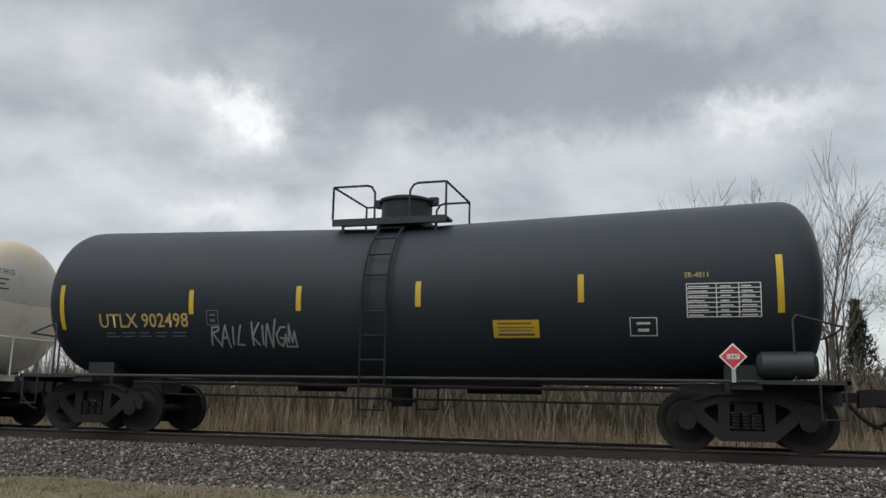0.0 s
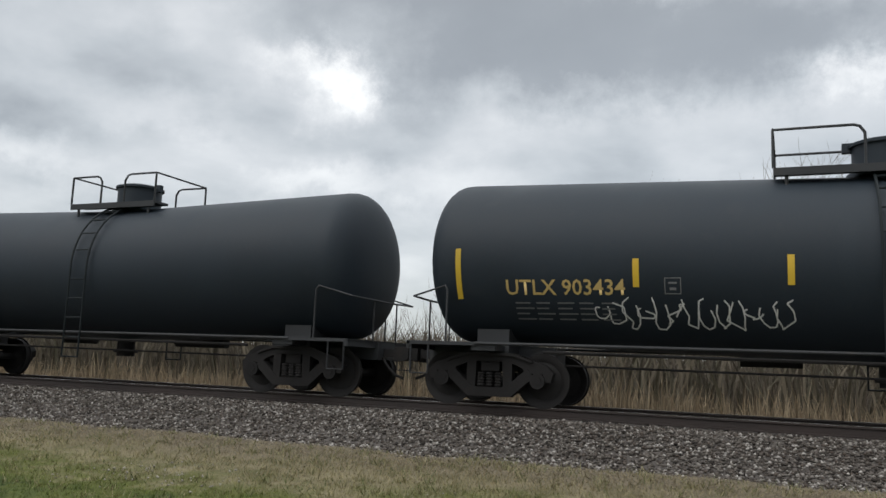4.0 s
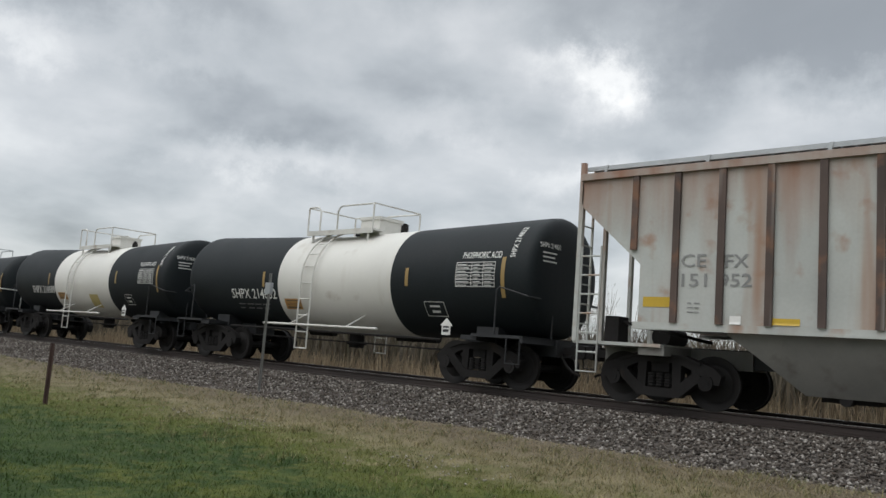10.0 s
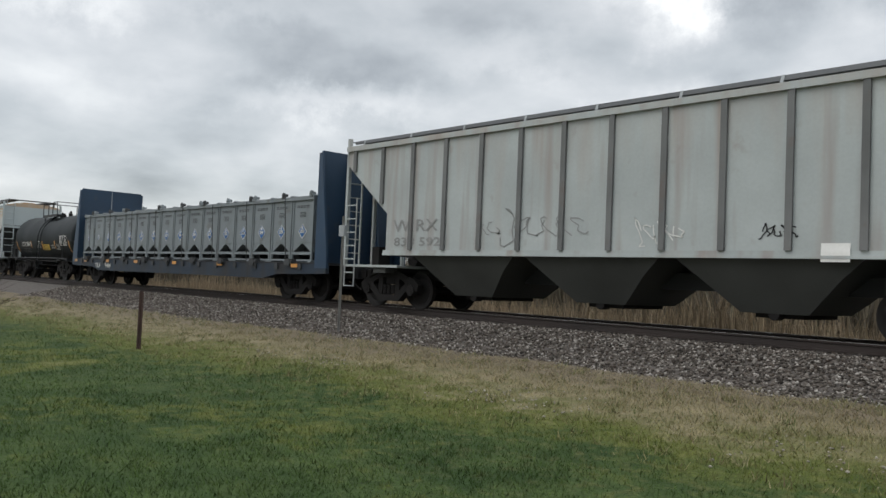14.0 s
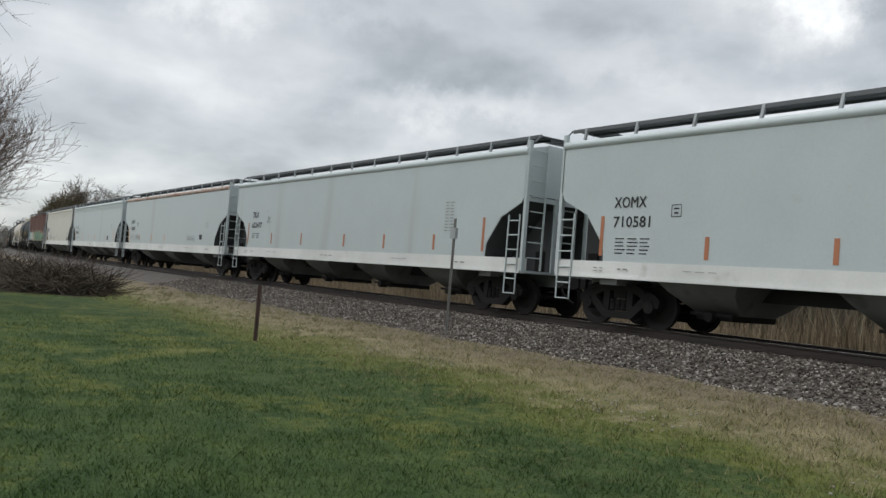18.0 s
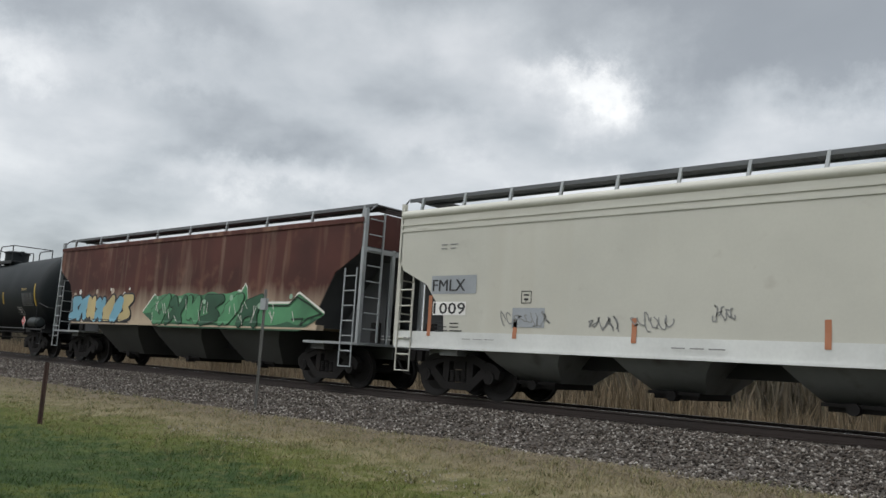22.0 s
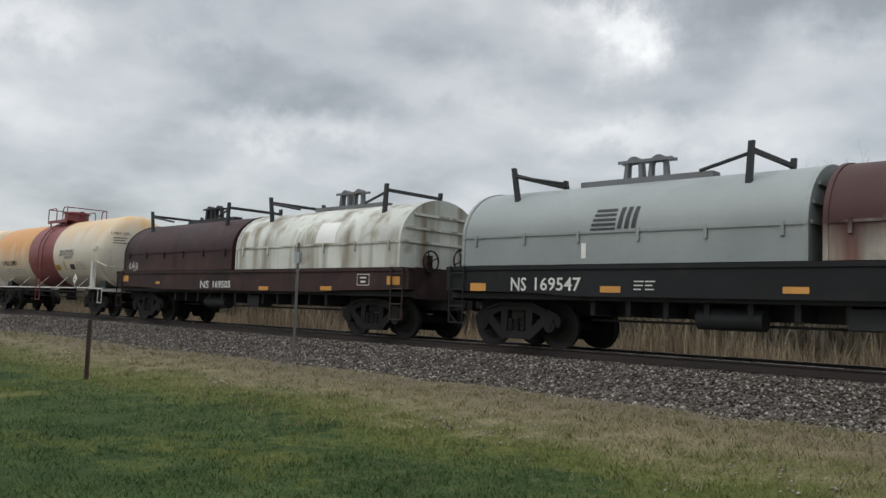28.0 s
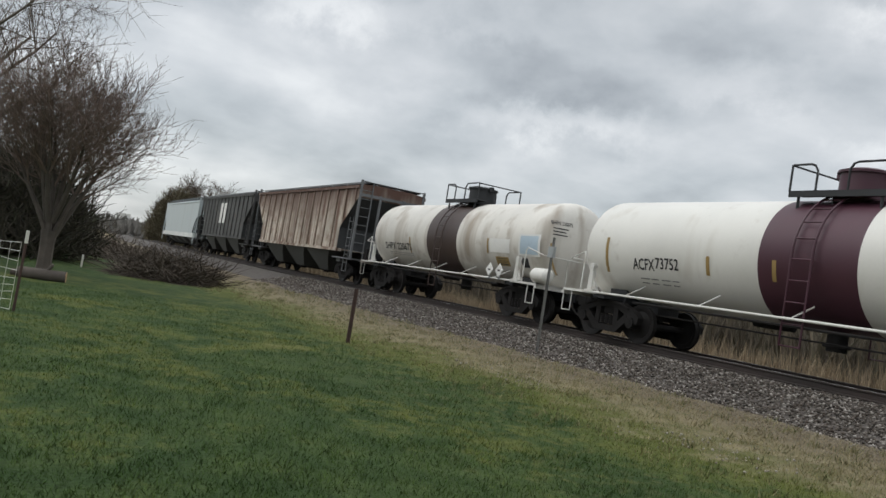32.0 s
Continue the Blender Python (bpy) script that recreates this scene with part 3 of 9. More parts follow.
def decal(x0, x1, z0, z1, surf, lift=0.008, b=None, tilt=0.0):
    """A flat marking on the near side, bent to the surface."""
    b = b or MB()
    n = 5
    v = []
    for k in range(n + 1):
        z = z0 + (z1 - z0) * k / n
        s = tilt * (z - z0)
        v += [(x0 + s, surf(z) - lift, z), (x1 + s, surf(z) - lift, z)]
    return b.add(v, [(2 * k, 2 * k + 1, 2 * k + 3, 2 * k + 2) for k in range(n)])


def bars(x0, x1, z0, rows, h, gap, surf, seed, b=None, words=3):
    """Rows of small print as plain bars."""
    rnd = random.Random(seed)
    b = b or MB()
    for r in range(rows):
        x = x0
        z = z0 - r * (h + gap)
        for w in range(words):
            ln = (x1 - x0) / words * rnd.uniform(0.55, 0.9)
            decal(x, min(x + ln, x1), z, z + h, surf, 0.0095, b)
            x += (x1 - x0) / words
    return b


def scrawl(x0, x1, z0, z1, surf, seed, n=9, w=0.024):
    """Spray-can strokes as a plain unreadable tangle."""
    rnd = random.Random(seed)
    b = MB()
    n = round(n * 1.6)
    for k in range(n):
        cx = x0 + (x1 - x0) * (k + 0.5) / n
        dx = (x1 - x0) / n
        a = rnd.uniform(0, 6.28)
        pts = []
        for q in range(9):
            s = q / 8
            pts.append((cx + dx * 0.6 * math.sin(a + s * rnd.choice((4.0, 5.5))) + dx * rnd.uniform(-0.1, 0.1), (z0 + z1) / 2 + (z1 - z0) * (0.32 + 0.18 * math.sin(a * 3)) * math.cos(a * 1.7 + s * 5.0)))
        for (xa, za), (xb, zb) in zip(pts, pts[1:]):
            ln = math.hypot(xb - xa, zb - za) or 1e-6
            ox, oz = -(zb - za) / ln * w / 2, (xb - xa) / ln * w / 2
            q = [(xa - ox, za - oz), (xb - ox, zb - oz), (xb + ox, zb + oz), (xa + ox, za + oz)]
            b.add([(x, surf(z) - 0.010, z) for x, z in q], [(0, 1, 2, 3)])
    return b


WR = 0.457
WHEELSETS = []


def mb_wheelset():
    b = MB()
    b.cyl((0, -0.95, 0), (0, 0.95, 0), 0.085, 10)
    for s in (-1, 1):
        y = s * 0.715
        prof = [(0.10, -0.09), (0.14, -0.055), (0.33, -0.03), (0.385, -0.065), (WR, -0.065), (WR + 0.002, 0.045), (WR + 0.028, 0.055), (WR + 0.026, 0.075), (0.385, 0.07), (0.33, 0.03), (0.14, 0.06), (0.10, 0.09)]
        n = 28
        rings = [[(r * math.cos(k * math.tau / n), y - s * -o if False else y - s * o * 1.0, r * math.sin(k * math.tau / n)) for k in range(n)] for r, o in [(r, -o) for r, o in prof]]
        b.loft(rings, caps=False)
    return b


def mb_bearing():
    b = MB()
    b.cyl((0, -0.12, 0), (0, 0.12, 0), 0.135, 16)
    b.cyl((0, -0.13, 0), (0, 0.13, 0), 0.07, 10)
    return b


def mb_side_frame():
    """A cast side frame: bowed top and bottom chords, jaws over the bearings, columns beside the spring nest."""
    b = MB()
    b.prism([(-1.16, 0.60), (-1.12, 0.44), (-0.99, 0.44), (-0.99, 0.58), (-0.78, 0.58), (-0.70, 0.48), (-0.62, 0.66), (-0.36, 0.77), (0.36, 0.77), (0.62, 0.66), (0.70, 0.48), (0.78, 0.58), (0.99, 0.58), (0.99, 0.44), (1.12, 0.44), (1.16, 0.60), (1.02, 0.73), (0.80, 0.80), (0.45, 0.92), (-0.45, 0.92), (-0.80, 0.80), (-1.02, 0.73)], -0.09, 0.09)
    b.prism([(-0.82, 0.52), (-0.70, 0.66), (-0.60, 0.58), (-0.30, 0.32), (0.30, 0.32), (0.60, 0.58), (0.70, 0.66), (0.82, 0.52), (0.40, 0.16), (-0.40, 0.16)], -0.10, 0.10)
    b.prism([(-0.42, 0.30), (-0.26, 0.30), (-0.24, 0.84), (-0.42, 0.84)], -0.085, 0.085)
    b.prism([(0.26, 0.30), (0.42, 0.30), (0.42, 0.84), (0.24, 0.84)], -0.085, 0.085)
    b.prism([(-0.80, 0.80), (-0.45, 0.92), (0.45, 0.92), (0.80, 0.80), (0.78, 0.76), (0.44, 0.87), (-0.44, 0.87), (-0.78, 0.76)], -0.13, 0.13)
    return b


def mb_spring():
    n = 8
    prof = [(0.33 + 0.025 * k, 0.078 if k % 2 else 0.060) for k in range(11)]
    return MB().loft([[(r * math.cos(q * math.tau / n), r * math.sin(q * math.tau / n), z) for q in range(n)] for z, r in prof])


def truck(car, x):
    bol = MB()
    bol.box(-0.17, -1.05, 0.60, 0.17, 1.05, 0.80)
    bol.box(-0.35, -0.35, 0.80, 0.35, 0.35, 0.88)
    t = part("truck", kept("truck", lambda: bol), STEEL, car, at=pose(x, 0, 0))
    for s in (-1, 1):
        part("side_frame", kept("side_frame", mb_side_frame), STEEL, t, at=pose(0, s * 1.02, 0))
        for x in (-0.16, 0.0, 0.16):
            part("spring", kept("spring", mb_spring), STEEL, t, at=pose(x, s * 1.06, 0))
    for s in (-1, 1):
        ws = part("wheelset", kept("wheelset", mb_wheelset), WHEEL, t, at=pose(s * 0.889, 0, WR))
        WHEELSETS.append((car, ws, s * 0.889))
        for sy in (-1, 1):
            part("bearing", kept("bearing", mb_bearing), STEEL, t, at=pose(s * 0.889, sy * 1.03, WR))
    for s in (-1, 1):
        part("brake_beam", kept("brake_beam", lambda: MB().box(-0.03, -0.8, 0.32, 0.03, 0.8, 0.42)), STEEL, t, at=pose(s * 0.39, 0, 0))
    return t


def mb_coupler():
    """Shank, head and knuckle that reach x = 0, with the air hose."""
    b = MB()
    b.box(-0.75, -0.09, 0.78, -0.25, 0.09, 0.94)
    b.prism([(-0.28, 0.70), (-0.05, 0.72), (0.04, 0.76), (0.04, 0.98), (-0.05, 1.0), (-0.28, 0.98)], -0.19, 0.02)
    b.prism([(-0.22, 0.74), (-0.02, 0.74), (-0.02, 0.98), (-0.22, 0.98)], 0.02, 0.17)
    return b


def mb_hose():
    return MB().tube([(-0.45, -0.30, 0.76), (-0.42, -0.30, 0.70), (-0.30, -0.32, 0.56), (-0.16, -0.31, 0.44), (0.0, -0.28, 0.38)], 0.03, 6)


def ends(car, L, xt):
    """Couplers and trucks."""
    for s in (-1, 1):
        cp = part("coupler", kept("coupler", mb_coupler), STEEL, car, at=pose(s * L / 2, 0, 0, 0, 0, 0 if s > 0 else 180))
        part("air_hose", kept("air_hose", mb_hose), STEEL, cp)
        truck(car, s * xt)


def rung_mesh(w, r=0.017):
    return kept(("rung", w, r), lambda: MB().cyl((-w / 2, 0, 0), (w / 2, 0, 0), r, 6))


def ladder(car, x, z0, z1, y, w, paint, name="side_ladder", step=0.36):
    """A straight ladder in the plane y: a bent stringer with rungs of their own."""
    b = MB()
    b.tube([(x - w / 2, y, z1), (x - w / 2, y, z0), (x + w / 2, y, z0), (x + w / 2, y, z1)], 0.021, 6)
    p = part(name, b, paint, car)
    z = z0 + step
    while z < z1:
        part("rung", rung_mesh(w), paint, p, at=pose(x, y, z))
        z += step
    return p


def arc_ladder(car, x, R, zc, z0, side, paint, w=0.46):
    """A ladder that starts at z0 and bends over the tank's side."""
    b, rungs = MB(), []
    if True:
        pts = [(side * (R + 0.10), z0), (side * (R + 0.10), zc - 0.2)]
        for k in range(9):
            a = radians(5 + k * 8.5)
            pts.append((side * (R + 0.10) * math.cos(a), zc + (R + 0.10) * math.sin(a)))
        pl = [(x - w / 2, y, z) for y, z in pts[::-1]]
        b.tube(pl + [(x + w / 2, y, z) for y, z in pts], 0.024, 6)
        for k in range(int((zc - z0) / 0.42) + 1):
            rungs.append((side * (R + 0.10), z0 + 0.42 * k))
        for k in range(5):
            a = radians(14 + k * 15)
            rungs.append((side * (R + 0.1) * math.cos(a), zc + (R + 0.1) * math.sin(a)))
    p = part("ladder", b, paint, car)
    for y, z in rungs:
        part("rung", rung_mesh(w), paint, p, at=pose(x, y, z))
    return p


def guard(b, x0, x1, z, y, h=0.95, n=2, slope=0.0):
    """A bent pipe railing along x at the height z."""
    r = 0.024
    d = 1 if x1 > x0 else -1
    b.tube([(x0, y, z), (x0, y, z + h - 0.02), (x0 + d * 0.02, y, z + h), (x1 - d * 0.16, y, z + h), (x1 - d * 0.07, y, z + h - 0.03), (x1, y, z + h - 0.14), (x1, y, z)], r)
    return b


def tank_profile(TL, R, bulge=0.44, power=2.5):
    """Shell and dished heads with a tight knuckle."""
    hd = R * bulge
    prof = []
    for k in range(12):
        a = radians(90 * k / 11)
        prof.append((-TL / 2 + hd * (1 - math.cos(a) ** (2 / power)), max(0.02, R * math.sin(a) ** (2 / power))))
    return prof + [(-x, r) for x, r in prof[::-1]]


def tank_car(car, L, TL, R, zc, skins, o):
    """A tank on two trucks. skins: spans of x with their paint. o: what sets the car apart."""
    prof = tank_profile(TL, R, *o.get("head", (0.44, 2.5)))

    def rad(x):
        for (xa, ra), (xb, rb) in zip(prof, prof[1:]):
            if xa <= x <= xb and xb > xa:
                return ra + (rb - ra) * (x - xa) / (xb - xa)
        return R

    HEADS[car.name] = (TL, R, zc, o.get("head", (0.44, 2.5)))
    pipe = o.get("pipe", PIPE_W)
    main = skins[0][2]
    split = o.get("split")
    for i, (x0, x1, pa) in enumerate(skins):
        xs = sorted({x0, x1, *[x for x, r in prof if x0 < x < x1], *[x for x in (-0.12, 0.0, 0.12) if x0 < x < x1]})
        b = MB()
        seg = [(x, prof[0][1] if x <= prof[0][0] + 1e-6 or x >= prof[-1][0] - 1e-6 else rad(x)) for x in xs]
        n = 56
        rings = [[(x, r * math.sin(k * math.tau / n), zc + r * math.cos(k * math.tau / n)) for k in range(n)] for x, r in seg]
        b.loft(rings, caps=len(skins) == 1 or i in (0, len(skins) - 1))
        part("tank" if i == 0 else "tank_band", b.mesh("tank", 50), pa, car)
    if split:
        # lower half in another paint: a close-fitting jacket below the line
        pa, ang = split
        b = MB()
        n = 30
        rings = []
        for x, r in prof[:len(prof) // 2] + [(-0.12, R), (0.0, R), (0.12, R)] + prof[len(prof) // 2:]:
            r += 0.014
            if r < 1.02 * abs(R * math.cos(radians(ang))):
                continue
            a = math.degrees(math.acos(max(-1.0, min(1.0, R * math.cos(radians(ang)) / r))))
            rings.append([(x + (math.copysign(0.016, x) if abs(x) > 1 else 0.0), r * math.sin(radians(a + (360 - 2 * a) * k / n)), zc + r * math.cos(radians(a + (360 - 2 * a) * k / n))) for k in range(n + 1)])
        v = [p for ring in rings for p in ring]
        b.add(v, [(q * (n + 1) + k, q * (n + 1) + k + 1, (q + 1) * (n + 1) + k + 1, (q + 1) * (n + 1) + k) for q in range(len(rings) - 1) for k in range(n)])
        part("lower_jacket", b.mesh("lower_jacket", 50), pa, car)
    for x in o.get("seams", ()):
        b = MB()
        b.revolve_x([(x - 0.035, R - 0.01), (x - 0.02, R + 0.004), (x + 0.02, R + 0.004), (x + 0.035, R - 0.01)], 0, zc, 56)
        part("jacket_seam", b, o.get("seam_paint", main), car)

    def surf(z):
        d = min(1.0, abs(z - zc) / R)
        return -R * math.sqrt(1 - d * d)

    dip = o.get("dip", 0.0)
    if dip:
        DIPS.append((car, dip, TL, surf))
    xt = o.get("xt", L / 2 - 2.05)
    fr = o.get("frame", FRAME)
    # stub sills, saddles and end decks
    for s in (-1, 1):
        b = MB()
        b.box(min(s * (L / 2 - 0.55), s * (xt - 1.0)), -0.34, 0.72, max(s * (L / 2 - 0.55), s * (xt - 1.0)), 0.34, 1.06)
        part("stub_sill", b, fr, car)
        b = MB()
        b.prism([(s * xt - 0.3, 0.90), (s * xt + 0.3, 0.90), (s * xt + 0.3, zc - R * 0.80), (s * xt - 0.3, zc - R * 0.80)], -R * 0.62, R * 0.62)
        b.box(s * xt - 0.22, -1.45, 0.95, s * xt + 0.22, 1.45, 1.05)
        part("saddle", b, fr, car)
        b = MB()
        xe = s * (L / 2 - 0.60)
        b.box(min(xe, xe - s * 1.35), -1.5, 1.03, max(xe, xe - s * 1.35), 1.5, 1.09)
        b.box(min(xe, xe - s * 0.06), -1.5, 0.95, max(xe, xe - s * 0.06), 1.5, 1.09)
        part("end_deck", b, o.get("deck", pipe), car)
        # corner steps and end rails
        b = MB()
        for sy in (-1, 1):
            xa, xb = xe - s * 0.08, xe - s * 0.42
            b.tube([(xa, sy * 1.48, 1.03), (xa, sy * 1.48, 0.52), (xb, sy * 1.48, 0.52), (xb, sy * 1.48, 1.03)], 0.018)
        b.tube([(xe - s * 0.75, -1.48, 1.05), (xe - s * 0.75, -1.48, 2.0), (xe - s * 0.70, -1.46, 2.08), (xe - s * 0.04, -1.35, 1.9), (xe, -0.5, 1.88), (xe, 0.5, 1.88), (xe - s * 0.04, 1.35, 1.9), (xe - s * 0.70, 1.46, 2.08), (xe - s * 0.75, 1.48, 2.0), (xe - s * 0.75, 1.48, 1.05)], 0.02)
        for y in (-0.5, 0.5):
            b.cyl((xe, y, 1.05), (xe, y, 1.90), 0.018, 6)
        part("end_rail", b, pipe, car)
        if o.get("brackets"):
            for sy in (-1, 1):
                y0, y1 = sorted((sy * 1.50, sy * 1.40))
                b = MB()
                xb, tall = s * (TL / 2 - 0.95), o["brackets"]
                b.prism([(xb - 0.09, 1.05), (xb + 0.09, 1.05), (xb + 0.055, 1.05 + tall), (xb - 0.055, 1.05 + tall)], y0, y1)
                b.box(xb - 0.17, y0 - 0.02, 1.05, xb + 0.17, y1 + 0.02, 1.13)
                b.box(xb - 0.08, y0 - 0.01, 1.05 + tall * 0.86, xb + 0.08, y1 + 0.01, 1.05 + tall * 0.94)
                b.prism([(xb + 0.07, 1.13), (xb + 0.24, 1.13), (xb + 0.07, 1.13 + tall * 0.4)], y0 + 0.03, y1 - 0.03)
                part("jacking_bracket", b, pipe, car)
        if o.get("shield"):
            # a separate plate over the lower half of the head
            hp = [(x, r) for x, r in prof if (x > TL / 2 - R) == (s > 0) and abs(x) > TL / 2 - R * 0.5]
            b = MB()
            n = 28
            rings = [[(x + s * 0.018, (r + 0.012) * math.sin(radians(88 + 184 * k / n)), zc + (r + 0.012) * math.cos(radians(88 + 184 * k / n))) for k in range(n + 1)] for x, r in hp]
            b.add([p for ring in rings for p in ring], [(q * (n + 1) + k, q * (n + 1) + k + 1, (q + 1) * (n + 1) + k + 1, (q + 1) * (n + 1) + k) for q in range(len(rings) - 1) for k in range(n)])
            part("head_shield", b.mesh("head_shield", 50), SOOTED, car, "sooty head shield")
            for sy in (-1, 1):
                b = MB()
                xb = s * (TL / 2 - R * 0.44 - 0.2)
                ya, yb = sorted((sy * (R + 0.05), sy * (R - 0.06)))
                b.box(xb - 0.2, ya, zc + 0.04, xb + 0.2, yb, zc + 0.14)
                part("shield_lug", b, pipe, car)
        if o.get("brace") == s:
            for sy in (-1, 1):
                b = MB()
                b.cyl((s * (TL / 2 - 0.62), sy * 1.48, 1.32), (s * (TL / 2 + 0.06), sy * 1.18, 2.12), 0.03, 8)
                br = part("head_brace", b, pipe, car)
                b = MB()
                b.box(s * (TL / 2 - 0.62) - 0.08, sy * 1.48 - 0.05, 1.05, s * (TL / 2 - 0.62) + 0.08, sy * 1.48 + 0.05, 1.36)
                part("brace_foot", b, pipe, br)
                b = MB()
                b.box(s * (TL / 2 + 0.06) - 0.07, sy * 1.18 - 0.07, 2.05, s * (TL / 2 + 0.06) + 0.07, sy * 1.18 + 0.07, 2.25)
                part("brace_head", b, pipe, br)
    # side pipes with their struts
    for sy in (-1, 1):
        b = MB()
        xa = L / 2 - 1.9
        xa, xb = o.get("pipe_span", (-xa, xa))
        b.cyl((xa, sy * 1.5, 1.07), (xb, sy * 1.5, 1.07), o.get("pipe_r", 0.028), 8)
        sp = part("side_pipe", b, o.get("side_paint", pipe), car)
        n = max(2, round((xb - xa) / 2.2))
        for k in range(n if o.get("struts", True) else 0):
            x = xa + (k + 0.5) * (xb - xa) / n
            part("strut", MB().cyl((x, sy * 1.5, 1.07), (x + 0.10, sy * R * 0.74, zc - R * 0.70), 0.018, 6), o.get("side_paint", pipe), sp)
    for nm, x, w in (("brake_cylinder", -1.8, 0.5), ("air_tank", 1.9, 0.7)):
        b = MB()
        b.cyl((x - w, 0.35, 0.96), (x + w, 0.35, 0.96), 0.12, 12)
        part(nm, b, STEEL, car)
    b = MB()
    b.cyl((0.0, 0.0, 0.58), (0.0, 0.0, zc - R + 0.1), 0.2, 12)
    b.cyl((0.0, 0.0, 0.66), (0.0, 0.0, 0.74), 0.27, 12)
    part("bottom_outlet", b, STEEL, car)
    part("brake_rod", MB().cyl((-xt + 1.0, -0.55, 0.74), (xt - 1.0, -0.55, 0.70), 0.02, 6), STEEL, car)
    part("train_pipe", MB().cyl((-xt + 1.0, -1.2, 0.95), (xt - 1.0, -1.2, 0.92), 0.03, 6), STEEL, car)
    # ladder, platform and railings on top
    xl, top = o.get("ladder", 0.0), zc + R
    for side in (-1, 1):
        arc_ladder(car, xl, R, zc, o.get("ladder_z", 0.55), side, o.get("ladder_paint", pipe))
    p0, p1 = o.get("platform", (-1.3, 1.3))
    p0, p1 = min(p0, xl - 0.85), max(p1, xl + 0.85)
    for sy in (-1, 1):
        b = MB()
        yb = sy * 0.85
        b.box(p0, min(yb, yb - sy * 0.45), top + 0.02, p1, max(yb, yb - sy * 0.45), top + 0.07)
        b.box(p0, yb - 0.02, top - 0.06, p1, yb + 0.02, top + 0.07)
        b.cyl((p0 + 0.2, sy * 0.8, top - 0.3), (p0 + 0.2, sy * 0.8, top + 0.05), 0.03, 6)
        b.cyl((p1 - 0.2, sy * 0.8, top - 0.3), (p1 - 0.2, sy * 0.8, top + 0.05), 0.03, 6)
        part("platform", b, o.get("grate", pipe), car)
        xm0, xm1 = xl - 0.35, xl + 0.35
        if p0 < xm0 - 0.3:
            b = MB()
            guard(b, p0, xm0, top + 0.05, yb, o.get("rail_h", 0.64))
            if o.get("mid"):
                guard(b, p0, xm0 - 0.14, top + 0.05, yb, o.get("rail_h", 0.64) * 0.46)
            part("guard_rail", b, o.get("rail", pipe), car)
        if p1 > xm1 + 0.3:
            b = MB()
            guard(b, p1, xm1, top + 0.05, yb, o.get("rail_h", 0.64))
            if o.get("mid"):
                guard(b, p1, xm1 + 0.14, top + 0.05, yb, o.get("rail_h", 0.64) * 0.46)
            part("guard_rail", b, o.get("rail", pipe), car)
    rh = o.get("rail_h", 0.64)
    for x in (p0, p1):
        b = MB()
        b.tube([(x, -0.85, top + rh + 0.04), (x, 0.85, top + rh + 0.04)], 0.022)
        if o.get("mid"):
            b.tube([(x, -0.85, top + 0.06 + rh * 0.45), (x, 0.85, top + 0.06 + rh * 0.45)], 0.02)
        part("cross_rail", b, o.get("rail", pipe), car)
    dk, dx, dr, dh = o.get("dome", ("round", 0.0, 0.48, 0.60))
    b = MB()
    if dk == "box":
        b.box(dx - dr, -0.4, top - 0.1, dx + dr, 0.4, top + dh)
        b.box(dx - dr - 0.03, -0.43, top + dh - 0.06, dx + dr + 0.03, 0.43, top + dh + 0.02)
    elif dk == "round":
        b.cyl((dx, 0, top - 0.1), (dx, 0, top + dh - 0.1), dr, 28)
        b.cyl((dx, 0, top + dh - 0.1), (dx, 0, top + dh - 0.05), dr + 0.05, 28)
        b.cyl((dx, 0, top + dh - 0.05), (dx, 0, top + dh), dr + 0.02, 28, r2=dr * 0.8)
        b.cyl((dx, 0, top - 0.02), (dx, 0, top + 0.06), dr + 0.09, 28)
        b.box(dx - dr - 0.14, -0.06, top + dh - 0.16, dx - dr + 0.02, 0.06, top + dh)
        b.box(dx + dr - 0.02, -0.06, top + dh - 0.16, dx + dr + 0.14, 0.06, top + dh)
    else:
        b.cyl((dx, 0, top - 0.1), (dx, 0, top + dh), dr, 24)
        b.cyl((dx, 0, top + dh), (dx, 0, top + dh + 0.03), dr * 0.96, 24, r2=dr * 0.7)
    if dk != "none":
        part("dome", b, o.get("dome_paint", main), car)
    for x0, x1, pr in o.get("reservoir", ()):
        b = MB()
        b.revolve_x([(x0, 0.02), (x0 + 0.02, 0.14), (x0 + 0.09, 0.21), (x1 - 0.09, 0.21), (x1 - 0.02, 0.14), (x1, 0.02)], -1.36, 1.32, 16)
        part("air_reservoir", b, pr, car)
    if o.get("valves"):
        for x, h in o["valves"]:
            b = MB()
            b.cyl((x, -0.15, top - 0.05), (x, -0.15, top + h * 0.6), 0.10, 10)
            b.cyl((x, -0.15, top + h * 0.6), (x, -0.15, top + h), 0.05, 8)
            b.cyl((x - 0.12, -0.15, top + h * 0.75), (x + 0.12, -0.15, top + h * 0.75), 0.025, 6)
            part("valve", b, o.get("valve_paint", STEEL), car)
    tape = o.get("tape")
    if tape:
        pa, xs, z0, z1 = tape
        for x in xs:
            b = decal(x - 0.055, x + 0.055, z0, z1, surf)
            part("reflective_strip", b, pa, car)
        for s in o.get("end_tape", (-1, 1)):
            x = s * (TL / 2 - R * 0.5 - 0.02)
            part("reflective_strip", decal(x - 0.06, x + 0.06, zc - 0.35, zc + 0.75, surf), pa, car)
    ends(car, L, xt)
    return surf


